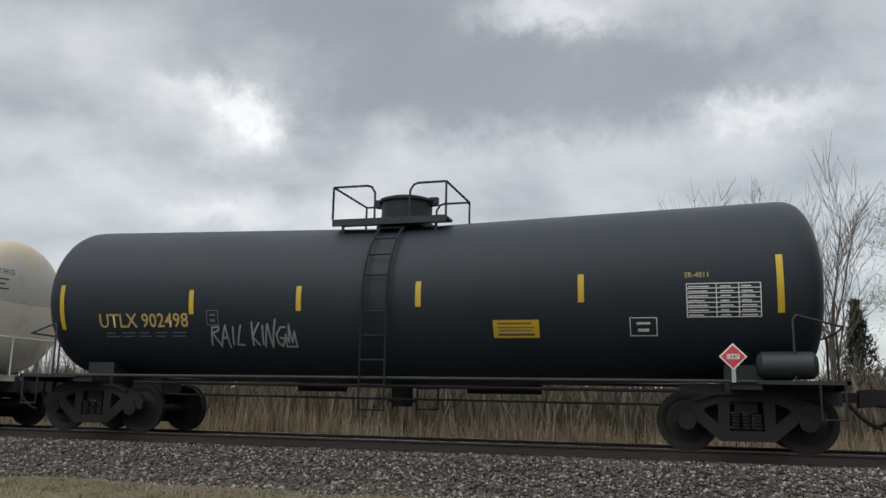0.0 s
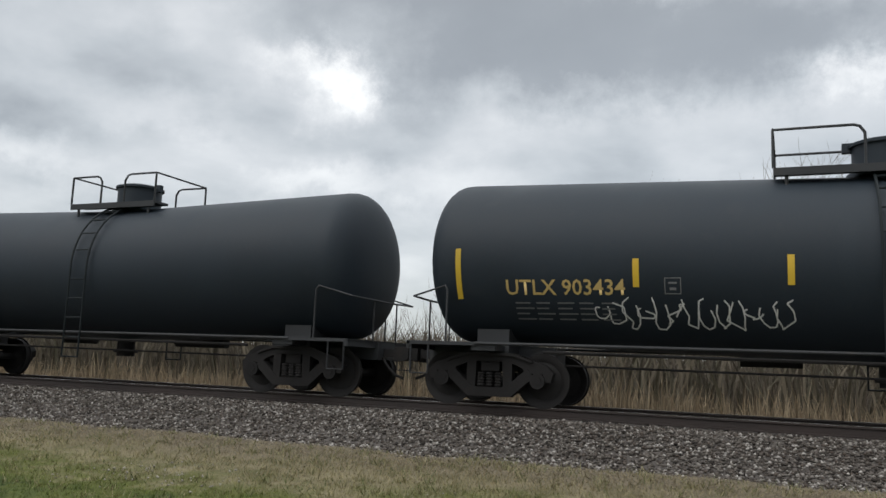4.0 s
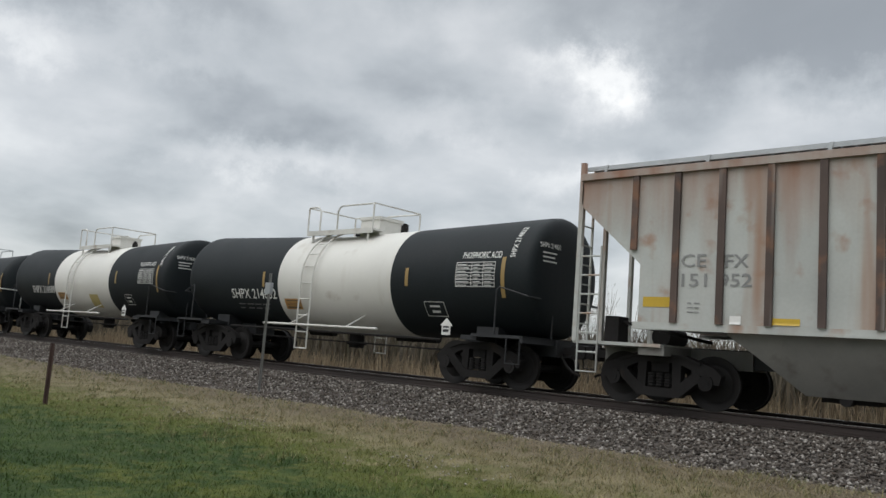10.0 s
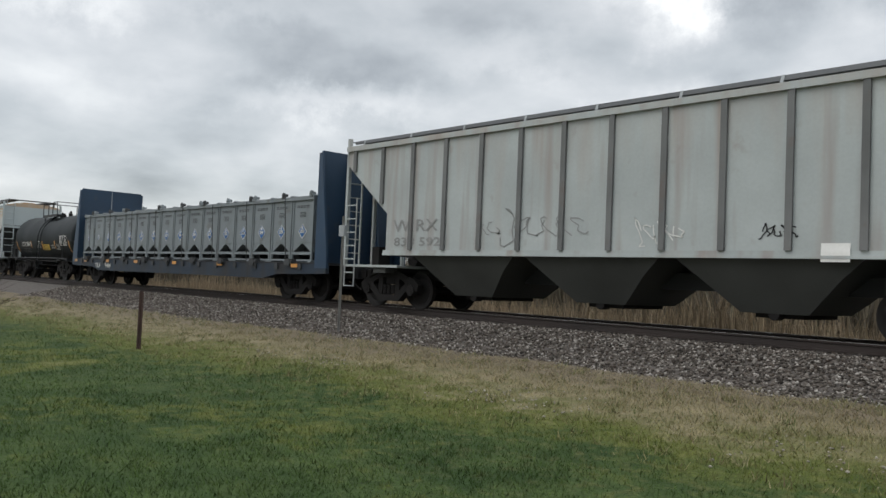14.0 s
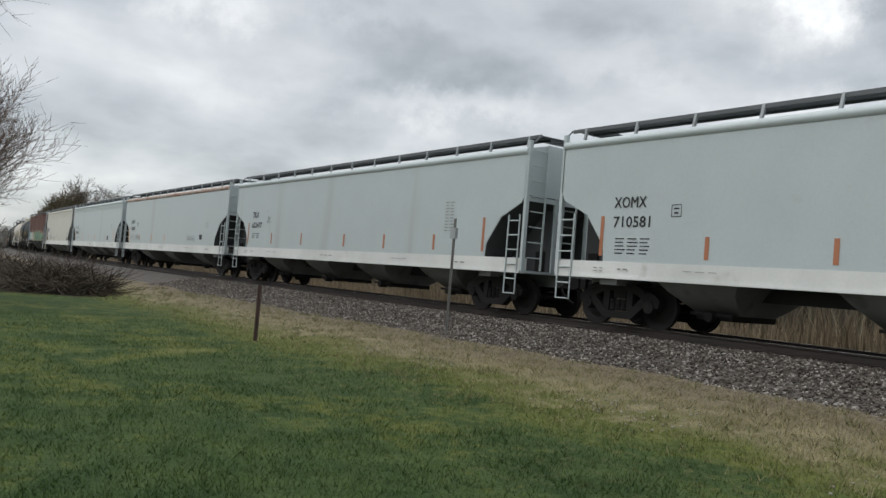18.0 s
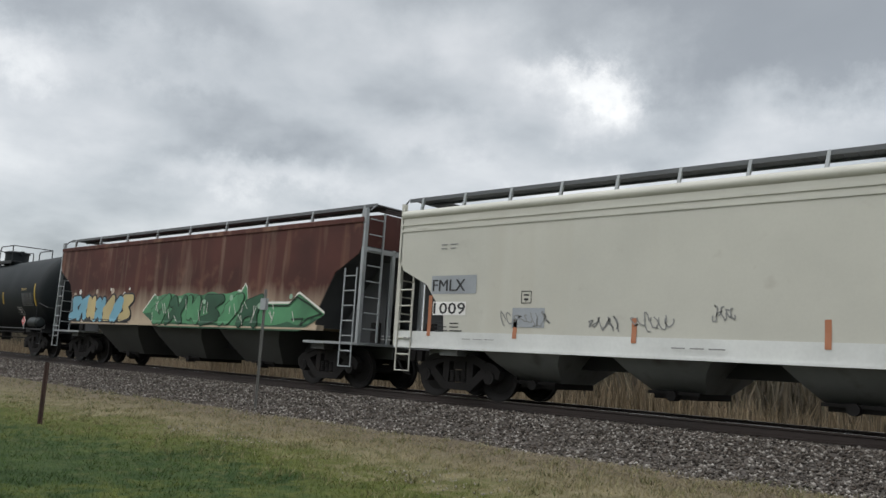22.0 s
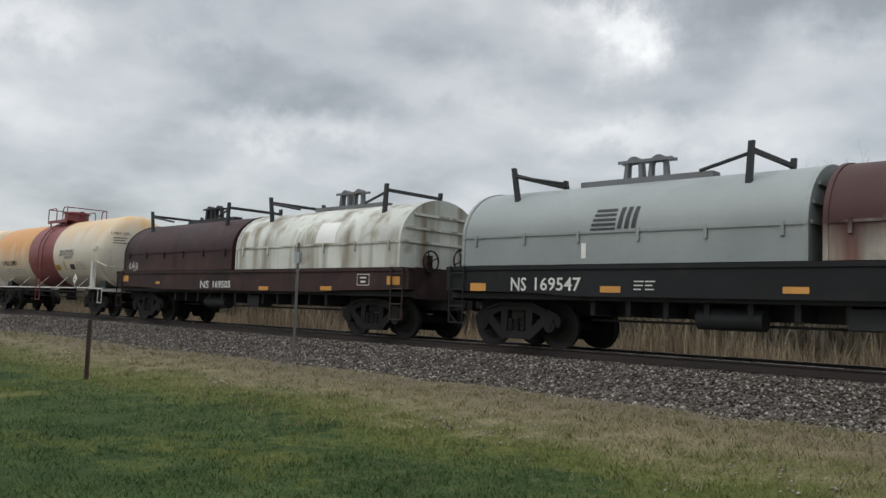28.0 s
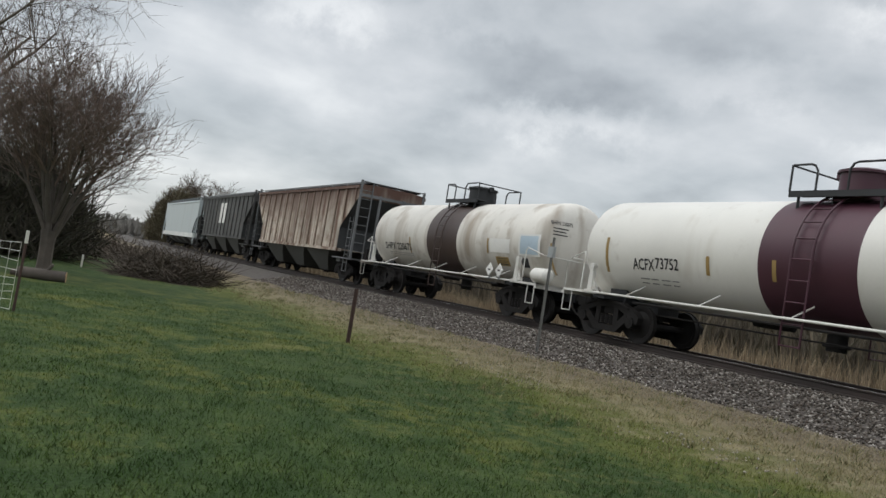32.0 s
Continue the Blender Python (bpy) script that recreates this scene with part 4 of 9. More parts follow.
DIPS = []
BENT = {"tank", "tank_band", "lower_jacket", "jacket_seam", "head_shield", "shield_lug"}
MARKS = {"lettering", "reflective_strip", "panel", "print_bar", "outlined_box", "data_table", "small_print", "graffiti", "graffiti_letter", "graffiti_crown", "graffiti_outline", "graffiti_eye",
         "emblem", "placard", "patch", "grey_patch", "black_panel", "reflective_patch"}
TOPPED = {"platform", "guard_rail", "cross_rail", "dome", "valve", "ladder"}


def settle_tanks():
    """Shells that drain to the middle: both halves slope down to the bottom outlet, and what sits on them follows."""
    for car, dip, TL, surf in DIPS:
        def lift(x):
            return dip * (np.sqrt(x * x + 0.02) - TL / 4)
        for ob in car.children_recursive:
            kind = ob.name.split(".")[0]
            if ob.type != "MESH" or kind == "rung":
                continue
            me = ob.data
            co = np.empty(len(me.vertices) * 3)
            me.vertices.foreach_get("co", co)
            co = co.reshape(-1, 3)
            if kind in BENT:
                co[:, 2] += lift(co[:, 0])
            elif kind in TOPPED:
                ob.location.z += float(lift(co[:, 0].mean()))
                continue
            elif kind in MARKS:
                # paint on the flank keeps its height and follows the shell
                face = np.array([surf(z) for z in co[:, 2]])
                on = np.abs(co[:, 1] - face) < 0.06
                moved = np.array([surf(z) for z in co[:, 2] - lift(co[:, 0])])
                co[:, 1] += np.where(on, moved - face, 0.0)
                ends_ = co[:, 0] > TL / 2 - 0.35
                co[:, 2] += np.where(ends_ & ~on, lift(co[:, 0]), 0.0)
            else:
                continue
            me.vertices.foreach_set("co", co.ravel())
            me.update()


def grating(b, x0, x1, y0, y1, z, pitch=0.16):
    """A walkway: two side bars and cross slats."""
    b.box(x0, y0, z - 0.06, x1, y0 + 0.03, z + 0.025)
    b.box(x0, y1 - 0.03, z - 0.06, x1, y1, z + 0.025)
    n = int((x1 - x0) / pitch)
    for k in range(n):
        x = x0 + (k + 0.5) * (x1 - x0) / n
        b.box(x - pitch * 0.46, y0 + 0.03, z - 0.012, x + pitch * 0.46, y1 - 0.03, z + 0.012)
    return b


def hopper_car(car, L, o):
    """A covered hopper: lofted body, roof with hatches and walkways, end ladders, outlet bays."""
    pa = o["paint"]
    kind = o.get("kind", "smooth")
    W = o.get("W", 1.58)
    he, hr = o.get("eave", 4.05), o.get("roof", 4.27)
    plain = kind in ("ribbed", "oxide")
    zs = 1.46 if plain else 1.38   # top of the side sill
    xe = L / 2 - o.get("inset", 0.62)
    cut = o.get("cut", {"smooth": 1.45, "round": 2.2, "ribbed": 1.75, "oxide": 1.8}[kind])        # how far the slope sheets reach in at the sill
    zk = o.get("knee", {"smooth": 2.75, "round": 3.9, "ribbed": 3.75, "oxide": 3.2}[kind])        # where the slope sheets leave the full length
    if kind == "round":            # bulging sides that tuck in at the sill
        girth = [(zs - 0.06, 1.36), (1.52, 1.41), (1.80, 1.50), (2.04, 1.575), (2.10, 1.60), (2.17, 1.585), (2.55, 1.605), (2.95, 1.60), (3.30, 1.575), (3.60, 1.52), (3.84, 1.44), (he, 1.33)]
        rows = [(z, xe - cut if z < 1.9 else min(xe, xe - cut + 0.1 + (cut - 0.1) * ((z - 2.0) / (he - 0.3 - 2.0)) ** 0.85 if z > 2.0 else xe - cut + 0.1), w) for z, w in girth] + [(hr, xe - 0.02, 0.85)]
    elif kind == "ribbed":         # steep lower ends, then slope sheets
        rows = [(zs - 0.06, xe - cut, W), (o.get("steep", zk - 1.35), xe - cut, W), (zk, xe - 0.03, W), (zk + 0.1, xe, W), (he, xe, W), (he + 0.06, xe, W - 0.14), (hr, xe - 0.02, 0.85)]
    else:
        rows = [(zs - 0.06, xe - cut, W), (zs + 0.35, xe - cut * 0.97, W), (zs + 0.75 * (zk - zs), xe - cut * 0.6, W), (zk, xe - 0.12, W), (zk + 0.2, xe, W), (he, xe, W), (he + 0.08, xe, W - 0.14), (hr, xe - 0.02, 0.85)]
    b = MB()
    b.loft([[(-x, -w, z), (x, -w, z), (x, w, z), (-x, w, z)] for z, x, w in rows])
    me = b.mesh("body", 25)
    part("body", me, pa, car)

    def surf(z):
        for (za, _, wa), (zb, _, wb) in zip(rows, rows[1:]):
            if zs + 0.02 < z and za <= z <= zb:
                return -(wa + (wb - wa) * (z - za) / (zb - za))
        return -W - 0.014

    def reach(z):
        for (za, xa, _), (zb, xb, _) in zip(rows, rows[1:]):
            if za <= z <= zb:
                return xa + (xb - xa) * (z - za) / (zb - za)
        return xe
    sill = o.get("sill_paint", pa)
    for sy in (-1, 1):
        b = MB()
        ys = sorted((sy * (W + 0.01), sy * (W - 0.22)))
        xs = xe - cut + 0.1 if plain else xe
        zb = 1.36 if plain else 1.04
        b.box(-xs, ys[0], zb, xs, ys[1], zs)
        b.box(-xs, ys[0] - 0.02 if sy < 0 else ys[0], zb - 0.03, xs, ys[1] if sy < 0 else ys[1] + 0.02, zb + 0.02)
        part("side_sill", b, sill, car)
    if kind == "ribbed":
        for sy in (-1, 1):
            n = o.get("ribs", 15)
            for k in range(n):
                x = -xe + 0.35 + k * (2 * xe - 0.7) / (n - 1)
                z0 = zs
                if abs(x) > xe - cut + 0.25 and o.get("clean_ends"):
                    continue
                while reach(z0) < abs(x) + 0.06 and z0 < he - 0.3:
                    z0 += 0.1
                b = MB()
                y = sy * (W + 0.055)
                b.prism([(x - 0.06, z0), (x + 0.06, z0), (x + 0.06, he - 0.03), (x - 0.06, he - 0.03)], min(sy * (W - 0.01), y), max(sy * (W - 0.01), y))
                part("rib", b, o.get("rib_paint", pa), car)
            b = MB()
            ys = sorted((sy * (W - 0.02), sy * (W + 0.07)))
            b.box(-xe, ys[0], he - 0.12, xe, ys[1], he + 0.01)
            part("top_chord", b, pa, car)
    else:
        for sy in (-1, 1):
            b = MB()
            y = sy * (1.35 if kind == "round" else W)
            if kind == "smooth":       # a broad rounded eave
                b.loft([[(x, y - sy * 0.10 + sy * 0.15 * math.sin(a), he - 0.02 + 0.12 * math.cos(a)) for a in (0.0, 0.45, 0.9, 1.35, 1.8, 2.3, 2.8)] for x in (-xe, xe)])
            else:
                b.box(-xe, y - 0.03, he - 0.09, xe, y + 0.03, he + 0.02)
            part("top_chord", b, o.get("chord_paint", pa), car)
            for z in o.get("beads", ()):
                b = MB()
                b.box(-xe + 0.02, sy * W - 0.02, z - 0.025, xe - 0.02, sy * W + 0.02, z + 0.025)
                part("side_bead", b, o.get("bead_paint", pa), car)
        for k in range(o.get("seams", 0)):
            x = -xe + 2.6 + k * (2 * xe - 5.2) / max(1, o["seams"] - 1)
            b = MB()
            decal(x - 0.009, x + 0.009, zs + 0.02, he - 0.1, surf, 0.004, b)
            part("panel_seam", b, SEAMT if pa is TAN else SEAMD, car)
    # ends: slope-sheet shade, corner posts, end ladders, deck
    for s in (-1, 1):
        xo = s * (xe + 0.06)
        gear = o.get("gear_right" if s > 0 else "gear", o.get("gear", pa))
        b = MB()
        for sy in (-1, 1):
            y = sy * (W - 0.05)
            b.box(min(xo, xo - s * 0.09), y - 0.05, 1.06, max(xo, xo - s * 0.09), y + 0.05, he + 0.25)
            b.box(min(xo, xo - s * 0.07), sy * 0.55 - 0.05, 1.06, max(xo, xo - s * 0.07), sy * 0.55 + 0.05, zk + 0.2)
        b.box(min(xo, xo - s * 0.05), -W + 0.1, zk + 0.05, max(xo, xo - s * 0.05), W - 0.1, zk + 0.17)
        part("corner_post", b, gear, car)
        b = MB()
        b.box(min(xo, xo - s * (cut + 0.5)), -W + 0.03, 1.02, max(xo, xo - s * (cut + 0.5)), W - 0.03, 1.08)
        part("end_deck", b, gear, car)
        b = MB()
        for sy in (-1, 1):
            ladder(car, s * (xe - 0.30), 0.50, 2.45 if kind == "smooth" else min(zk, 2.75) + 0.1, sy * (W + 0.035), 0.42, gear)
        b = MB()
        b.box(min(xo, xo + s * 0.04), -1.0, 1.1, max(xo, xo + s * 0.04), -0.96, he + 0.2)
        el = part("end_ladder", b, gear, car)
        for k in range(8):
            part("rung", kept("end_rung", lambda: MB().cyl((0, -1.45, 0), (0, -0.96, 0), 0.016, 6)), gear, el, at=pose(xo + s * 0.02, 0, 1.4 + 0.38 * k))
        b = MB()
        b.cyl((xo - s * 1.0, 0.1, 1.28), (xo - s * 1.0, 0.9, 1.28), 0.2, 14)
        part("brake_cylinder", b, STEEL, car)
        b = MB()
        b.box(min(xo - s * 0.2, xo - s * 0.5), -0.7, 1.08, max(xo - s * 0.2, xo - s * 0.5), -0.3, 1.6)
        b.tube([(xo - s * 0.5, -0.5, 1.5), (xo - s * 1.6, -0.4, 1.3), (xo - s * 2.0, 0.2, 1.2)], 0.035)
        part("brake_gear", b, STEEL, car)
        if "end_paint" in o:
            part("end_sheet", MB().box(min(s * xe, s * (xe + 0.014)), -W + 0.12, zk + 0.22, max(s * xe, s * (xe + 0.014)), W - 0.12, he), o["end_paint"], car)
        # a dark skin over the slope sheets, with the shade below them painted in
        if "slope_shade" in o:
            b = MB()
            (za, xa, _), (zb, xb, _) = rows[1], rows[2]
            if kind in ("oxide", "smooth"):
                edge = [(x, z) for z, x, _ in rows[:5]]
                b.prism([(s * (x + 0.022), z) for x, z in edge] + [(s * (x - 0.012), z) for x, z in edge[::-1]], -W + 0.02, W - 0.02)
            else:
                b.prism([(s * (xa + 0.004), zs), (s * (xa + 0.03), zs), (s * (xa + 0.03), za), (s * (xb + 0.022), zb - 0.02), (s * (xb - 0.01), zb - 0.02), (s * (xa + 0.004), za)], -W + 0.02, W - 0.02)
            part("slope_sheet", b, o["slope_shade"], car)
        # added dark webs that fill the ends where shade hides the far side
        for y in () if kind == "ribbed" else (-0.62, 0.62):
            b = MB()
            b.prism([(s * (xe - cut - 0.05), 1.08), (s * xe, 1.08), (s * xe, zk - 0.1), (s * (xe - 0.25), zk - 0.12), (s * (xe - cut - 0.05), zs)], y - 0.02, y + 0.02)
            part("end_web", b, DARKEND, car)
        # centre sill stub and bolster
        b = MB()
        xt = o.get("xt", L / 2 - 2.15)
        b.box(min(s * (L / 2 - 0.6), s * (xt - 1.4)), -0.34, 0.72, max(s * (L / 2 - 0.6), s * (xt - 1.4)), 0.34, 1.06)
        b.box(s * xt - 0.25, -1.45, 0.88, s * xt + 0.25, 1.45, 1.05)
        part("bolster", b, o.get("under", FRAME), car)
        if kind == "round":
            for sy in (-1, 1):
                ya, yb = sorted((sy * (W + 0.03), sy * (W - 0.10)))
                xb = s * (xe - cut - 0.12)
                part("jacking_block", MB().prism([(xb - 0.13, 1.04), (xb + 0.13, 1.04), (xb + 0.13 - 0.05 * (s < 0), 1.72), (xb - 0.13 + 0.05 * (s > 0), 1.72)], ya, yb), SILLW, car)
    # outlet bays
    nb = o.get("bays", 4)
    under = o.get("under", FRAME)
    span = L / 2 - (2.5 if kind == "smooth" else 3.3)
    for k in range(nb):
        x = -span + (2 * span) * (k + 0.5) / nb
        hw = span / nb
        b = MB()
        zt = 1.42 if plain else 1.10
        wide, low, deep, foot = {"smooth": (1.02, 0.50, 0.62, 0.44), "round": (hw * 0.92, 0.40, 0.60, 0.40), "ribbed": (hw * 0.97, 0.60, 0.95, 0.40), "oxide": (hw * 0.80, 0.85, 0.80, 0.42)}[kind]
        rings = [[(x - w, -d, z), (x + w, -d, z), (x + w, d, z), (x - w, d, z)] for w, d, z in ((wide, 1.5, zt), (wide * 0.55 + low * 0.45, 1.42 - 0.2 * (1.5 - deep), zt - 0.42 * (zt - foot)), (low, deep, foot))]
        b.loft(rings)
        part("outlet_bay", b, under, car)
        b = MB()
        b.box(x - 0.42, -0.75, 0.32, x + 0.42, 0.75, 0.44)
        b.box(x - 0.50, -0.86, 0.40, x + 0.50, -0.74, 0.46)
        b.cyl((x, -0.95, 0.38), (x, -0.7, 0.38), 0.10, 10)
        part("outlet_gate", b, o.get("gate_paint", STEEL), car)
    b = MB()
    b.box(-span - 1.0, -0.28, 0.75, span + 1.0, 0.28, 1.08)
    part("centre_sill", b, FRAME, car)
    if kind == "round":            # the unloading pipe hung under the bays
        pipe = part("unloading_pipe", MB().cyl((-span - 0.3, -0.95, 0.30), (span + 0.3, -0.95, 0.30), 0.055, 8), STEEL, car)
        for k in range(nb + 1):
            x = -span + 2 * span * k / nb
            part("hanger", kept("pipe_hanger", lambda: MB().box(-0.025, -0.97, 0.30, 0.025, -0.93, 1.06)), STEEL, pipe, at=pose(x, 0, 0))
    # roof: hatches, walkways, posts
    b = MB()
    b.box(-xe + 0.8, -0.32, hr - 0.02, xe - 0.8, 0.32, hr + 0.12)
    part("hatch_trough", b, pa, car)
    zw = o.get("walk", 4.45)
    yw = o.get("walk_y", 0.78)
    for sy in (-1, 1):
        y0, y1 = sorted((sy * yw, sy * (yw + 0.52)))
        part("roof_walkway", grating(MB(), -xe + 0.1, xe - 0.1, y0, y1, zw, 0.22), o.get("walk_paint", GRATE), car)
        n = 13 if kind == "smooth" else 9
        for k in range(n):
            x = -xe + 0.35 + k * (2 * xe - 0.7) / (n - 1)
            b = MB()
            yo = sy * (yw + 0.5)
            b.prism([(x - 0.075, hr - 0.16), (x - 0.015, hr - 0.16), (x + 0.055, zw + 0.03), (x - 0.005, zw + 0.03)], yo - 0.03, yo + 0.03)
            part("walkway_post", b, o.get("post_paint", PIPE_G), car)
    for s in (-1, 1):
        b = MB()
        x0, x1 = sorted((s * (xe - 0.62), s * (xe + 0.08)))
        grating(b, x0, x1, -yw - 0.5, yw + 0.5, zw + 0.005, 0.2)
        b.tube([(s * (xe + 0.1), -W + 0.1, he + 0.2), (s * (xe + 0.1), -yw - 0.5, zw)], 0.02)
        b.tube([(s * (xe + 0.1), W - 0.1, he + 0.2), (s * (xe + 0.1), yw + 0.5, zw)], 0.02)
        part("end_walkway", b, o.get("walk_paint", GRATE), car)
    ends(car, L, o.get("xt", L / 2 - 2.15))
    return surf


def coil_car(car, L, o):
    """A trough car for steel coils: deep side sills and two arched covers with lifting frames."""
    sillp = o["sill"]
    xe = L / 2 - 0.6
    for sy in (-1, 1):
        b = MB()
        ys = sorted((sy * 1.50, sy * 1.30))
        b.prism([(-xe, 1.16), (-xe + 2.6, 1.12), (-xe + 3.3, 1.07), (xe - 3.3, 1.07), (xe - 2.6, 1.12), (xe, 1.16), (xe, 1.66), (-xe, 1.66)], *ys)
        b.box(-xe, ys[0] - 0.03, 1.60, xe, ys[1] + 0.03, 1.68)
        part("side_sill", b, sillp, car)
    b = MB()
    b.box(-xe, -1.3, 1.0, xe, 1.3, 1.12)
    b.box(-L / 2 + 0.6, -0.32, 0.7, L / 2 - 0.6, 0.32, 1.0)
    for k in range(12):
        x = -xe + 3.6 + k * (2 * xe - 7.2) / 11
        b.prism([(x - 0.05, 1.02), (x + 0.05, 1.02), (x + 0.05, 0.72), (x - 0.05, 0.72)], -1.1, 1.1)
    b.cyl((-2.2, -0.9, 0.72), (-1.0, -0.9, 0.72), 0.2, 12)
    b.box(0.4, -1.15, 0.62, 1.0, -0.7, 0.95)
    b.cyl((-xe + 3.2, -0.5, 0.62), (xe - 3.2, -0.5, 0.62), 0.025, 6)
    part("floor_frame", b, FRAME, car)
    R, zb = 1.44, 1.70
    for x0, x1, pa in o["covers"]:
        n = 22
        zs = zb + 0.62
        ring = [(-R, zb)] + [(-R * math.cos(math.pi * k / n), zs + (o.get("rise", 1.12)) * math.sin(math.pi * k / n)) for k in range(n + 1)] + [(R, zb)]
        b = MB()
        b.loft([[(x, y, z) for y, z in ring] for x in (x0, x1)])
        part("cover", b.mesh("cover", 40), pa, car)
        for x in (x0 + 0.03, x1 - 0.03):
            b = MB()
            r2 = [(y * 1.012, zb + (z - zb) * 1.012) for y, z in ring]
            b.loft([[(x - 0.04, y, z) for y, z in r2], [(x + 0.04, y, z) for y, z in r2]])
            part("end_rim", b.mesh("end_rim", 40), pa, car)
        for k in range(6):
            x = x0 + 0.4 + k * (x1 - x0 - 0.8) / 5
            for sy in (-1, 1):
                part("cover_clip", MB().box(x - 0.03, sy * R - 0.04, zb + 0.42, x + 0.03, sy * R + 0.04, zb + 0.66), pa, car)
        for sy in (-1, 1):
            part("cover_belt", MB().box(x0, sy * R - 0.025, zs - 0.03, x1, sy * R + 0.025, zs + 0.02), pa, car)
        top = zs + o.get("rise", 1.12)
        xm = (x0 + x1) / 2
        b = MB()
        b.box(xm - 1.5, -0.16, top - 0.05, xm + 1.5, 0.16, top + 0.12)
        for s in (-1, 1):
            arc = [(math.pi * k / 10) for k in range(11)]
            xc = xm + s * 0.27
            outer = [(xc + 0.20 * math.cos(a), top + 0.36 + 0.22 * math.sin(a)) for a in arc]
            inner = [(xc + 0.12 * math.cos(a), top + 0.36 + 0.13 * math.sin(a)) for a in arc]
            b.prism([(xc + 0.23, top + 0.10)] + outer + [(xc - 0.23, top + 0.10), (xc - 0.13, top + 0.10)] + inner[::-1] + [(xc + 0.13, top + 0.10)], -0.07 + 0.02 * s, 0.07)
        for sy in (-0.09, 0.09):
            b.box(xm - 0.62, sy - 0.025, top + 0.44, xm + 0.62, sy + 0.025, top + 0.50)
        part("lifting_frame", b, o.get("lift", ENDG if pa is not COIL_B else FRAME), car)
        for x, sx in ((x0, -1), (x1, 1)):
            for q in range(3):
                z = zs + 0.02 + q * 0.34
                half = R * math.sqrt(max(0.0, 1 - ((z + 0.04 - zs) / o.get("rise", 1.12)) ** 2)) - 0.06
                part("end_rib", MB().box(min(x, x + sx * 0.05), -half, z - 0.03, max(x, x + sx * 0.05), half, z + 0.03), pa, car)
        for s in (-1, 1):
            b = MB()
            x = xm + s * (x1 - x0) * 0.34
            b.prism([(x - 0.05 - s * 0.0, zs + 0.55), (x + 0.07, zs + 0.55), (x + 0.0 + s * 0.12, top + 0.42), (x - 0.1 + s * 0.12, top + 0.42)], -1.02, -0.94)
            b.prism([(x - 0.05, zs + 0.55), (x + 0.07, zs + 0.55), (x + s * 0.12, top + 0.42), (x - 0.1 + s * 0.12, top + 0.42)], 0.94, 1.02)
            b.box(x + s * 0.12 - 0.09, -1.0, top + 0.22, x + s * 0.12 - 0.01, 1.0, top + 0.30)
            b.cyl((x + s * 0.10, -0.98, top + 0.22), (x + s * 0.10 - s * 1.1, -0.75, top + 0.02), 0.035, 6)
            part("guide_arm", b, FRAME, car)
    for s in (-1, 1):
        b = MB()
        x = s * (xe - 0.02)
        b.box(min(x, x + s * 0.05), -1.3, 0.95, max(x, x + s * 0.05), 1.3, 1.7)
        part("end_sheet", b, sillp, car)
        b = MB().tube([(x + s * 0.14, -0.9 + 0.26 * math.cos(k * math.tau / 16), 1.85 + 0.26 * math.sin(k * math.tau / 16)) for k in range(17)], 0.022)
        for k in range(4):
            b.cyl((x + s * 0.12, -0.9, 1.85), (x + s * 0.14, -0.9 + 0.26 * math.cos(k * 1.571 + 0.4), 1.85 + 0.26 * math.sin(k * 1.571 + 0.4)), 0.014, 6)
        b.cyl((x, -0.9, 1.85), (x + s * 0.16, -0.9, 1.85), 0.05, 10)
        part("brake_wheel", b, STEEL, car)
        part("brake_stand", MB().box(min(x, x + s * 0.10), -1.0, 1.60, max(x, x + s * 0.10), -0.8, 2.0), sillp, car)
        ladder(car, s * (xe - 0.35), 0.45, 1.7, -1.55, 0.4, sillp)

    def surf(z):
        if z < zb - 0.02:
            return -1.50
        if z < zb + 0.62:
            return -R
        d = min(1.0, (z - zb - 0.62) / o.get("rise", 1.12))
        return -R * math.sqrt(max(0.0, 1 - d * d))
    ends(car, L, L / 2 - 2.3)
    return surf


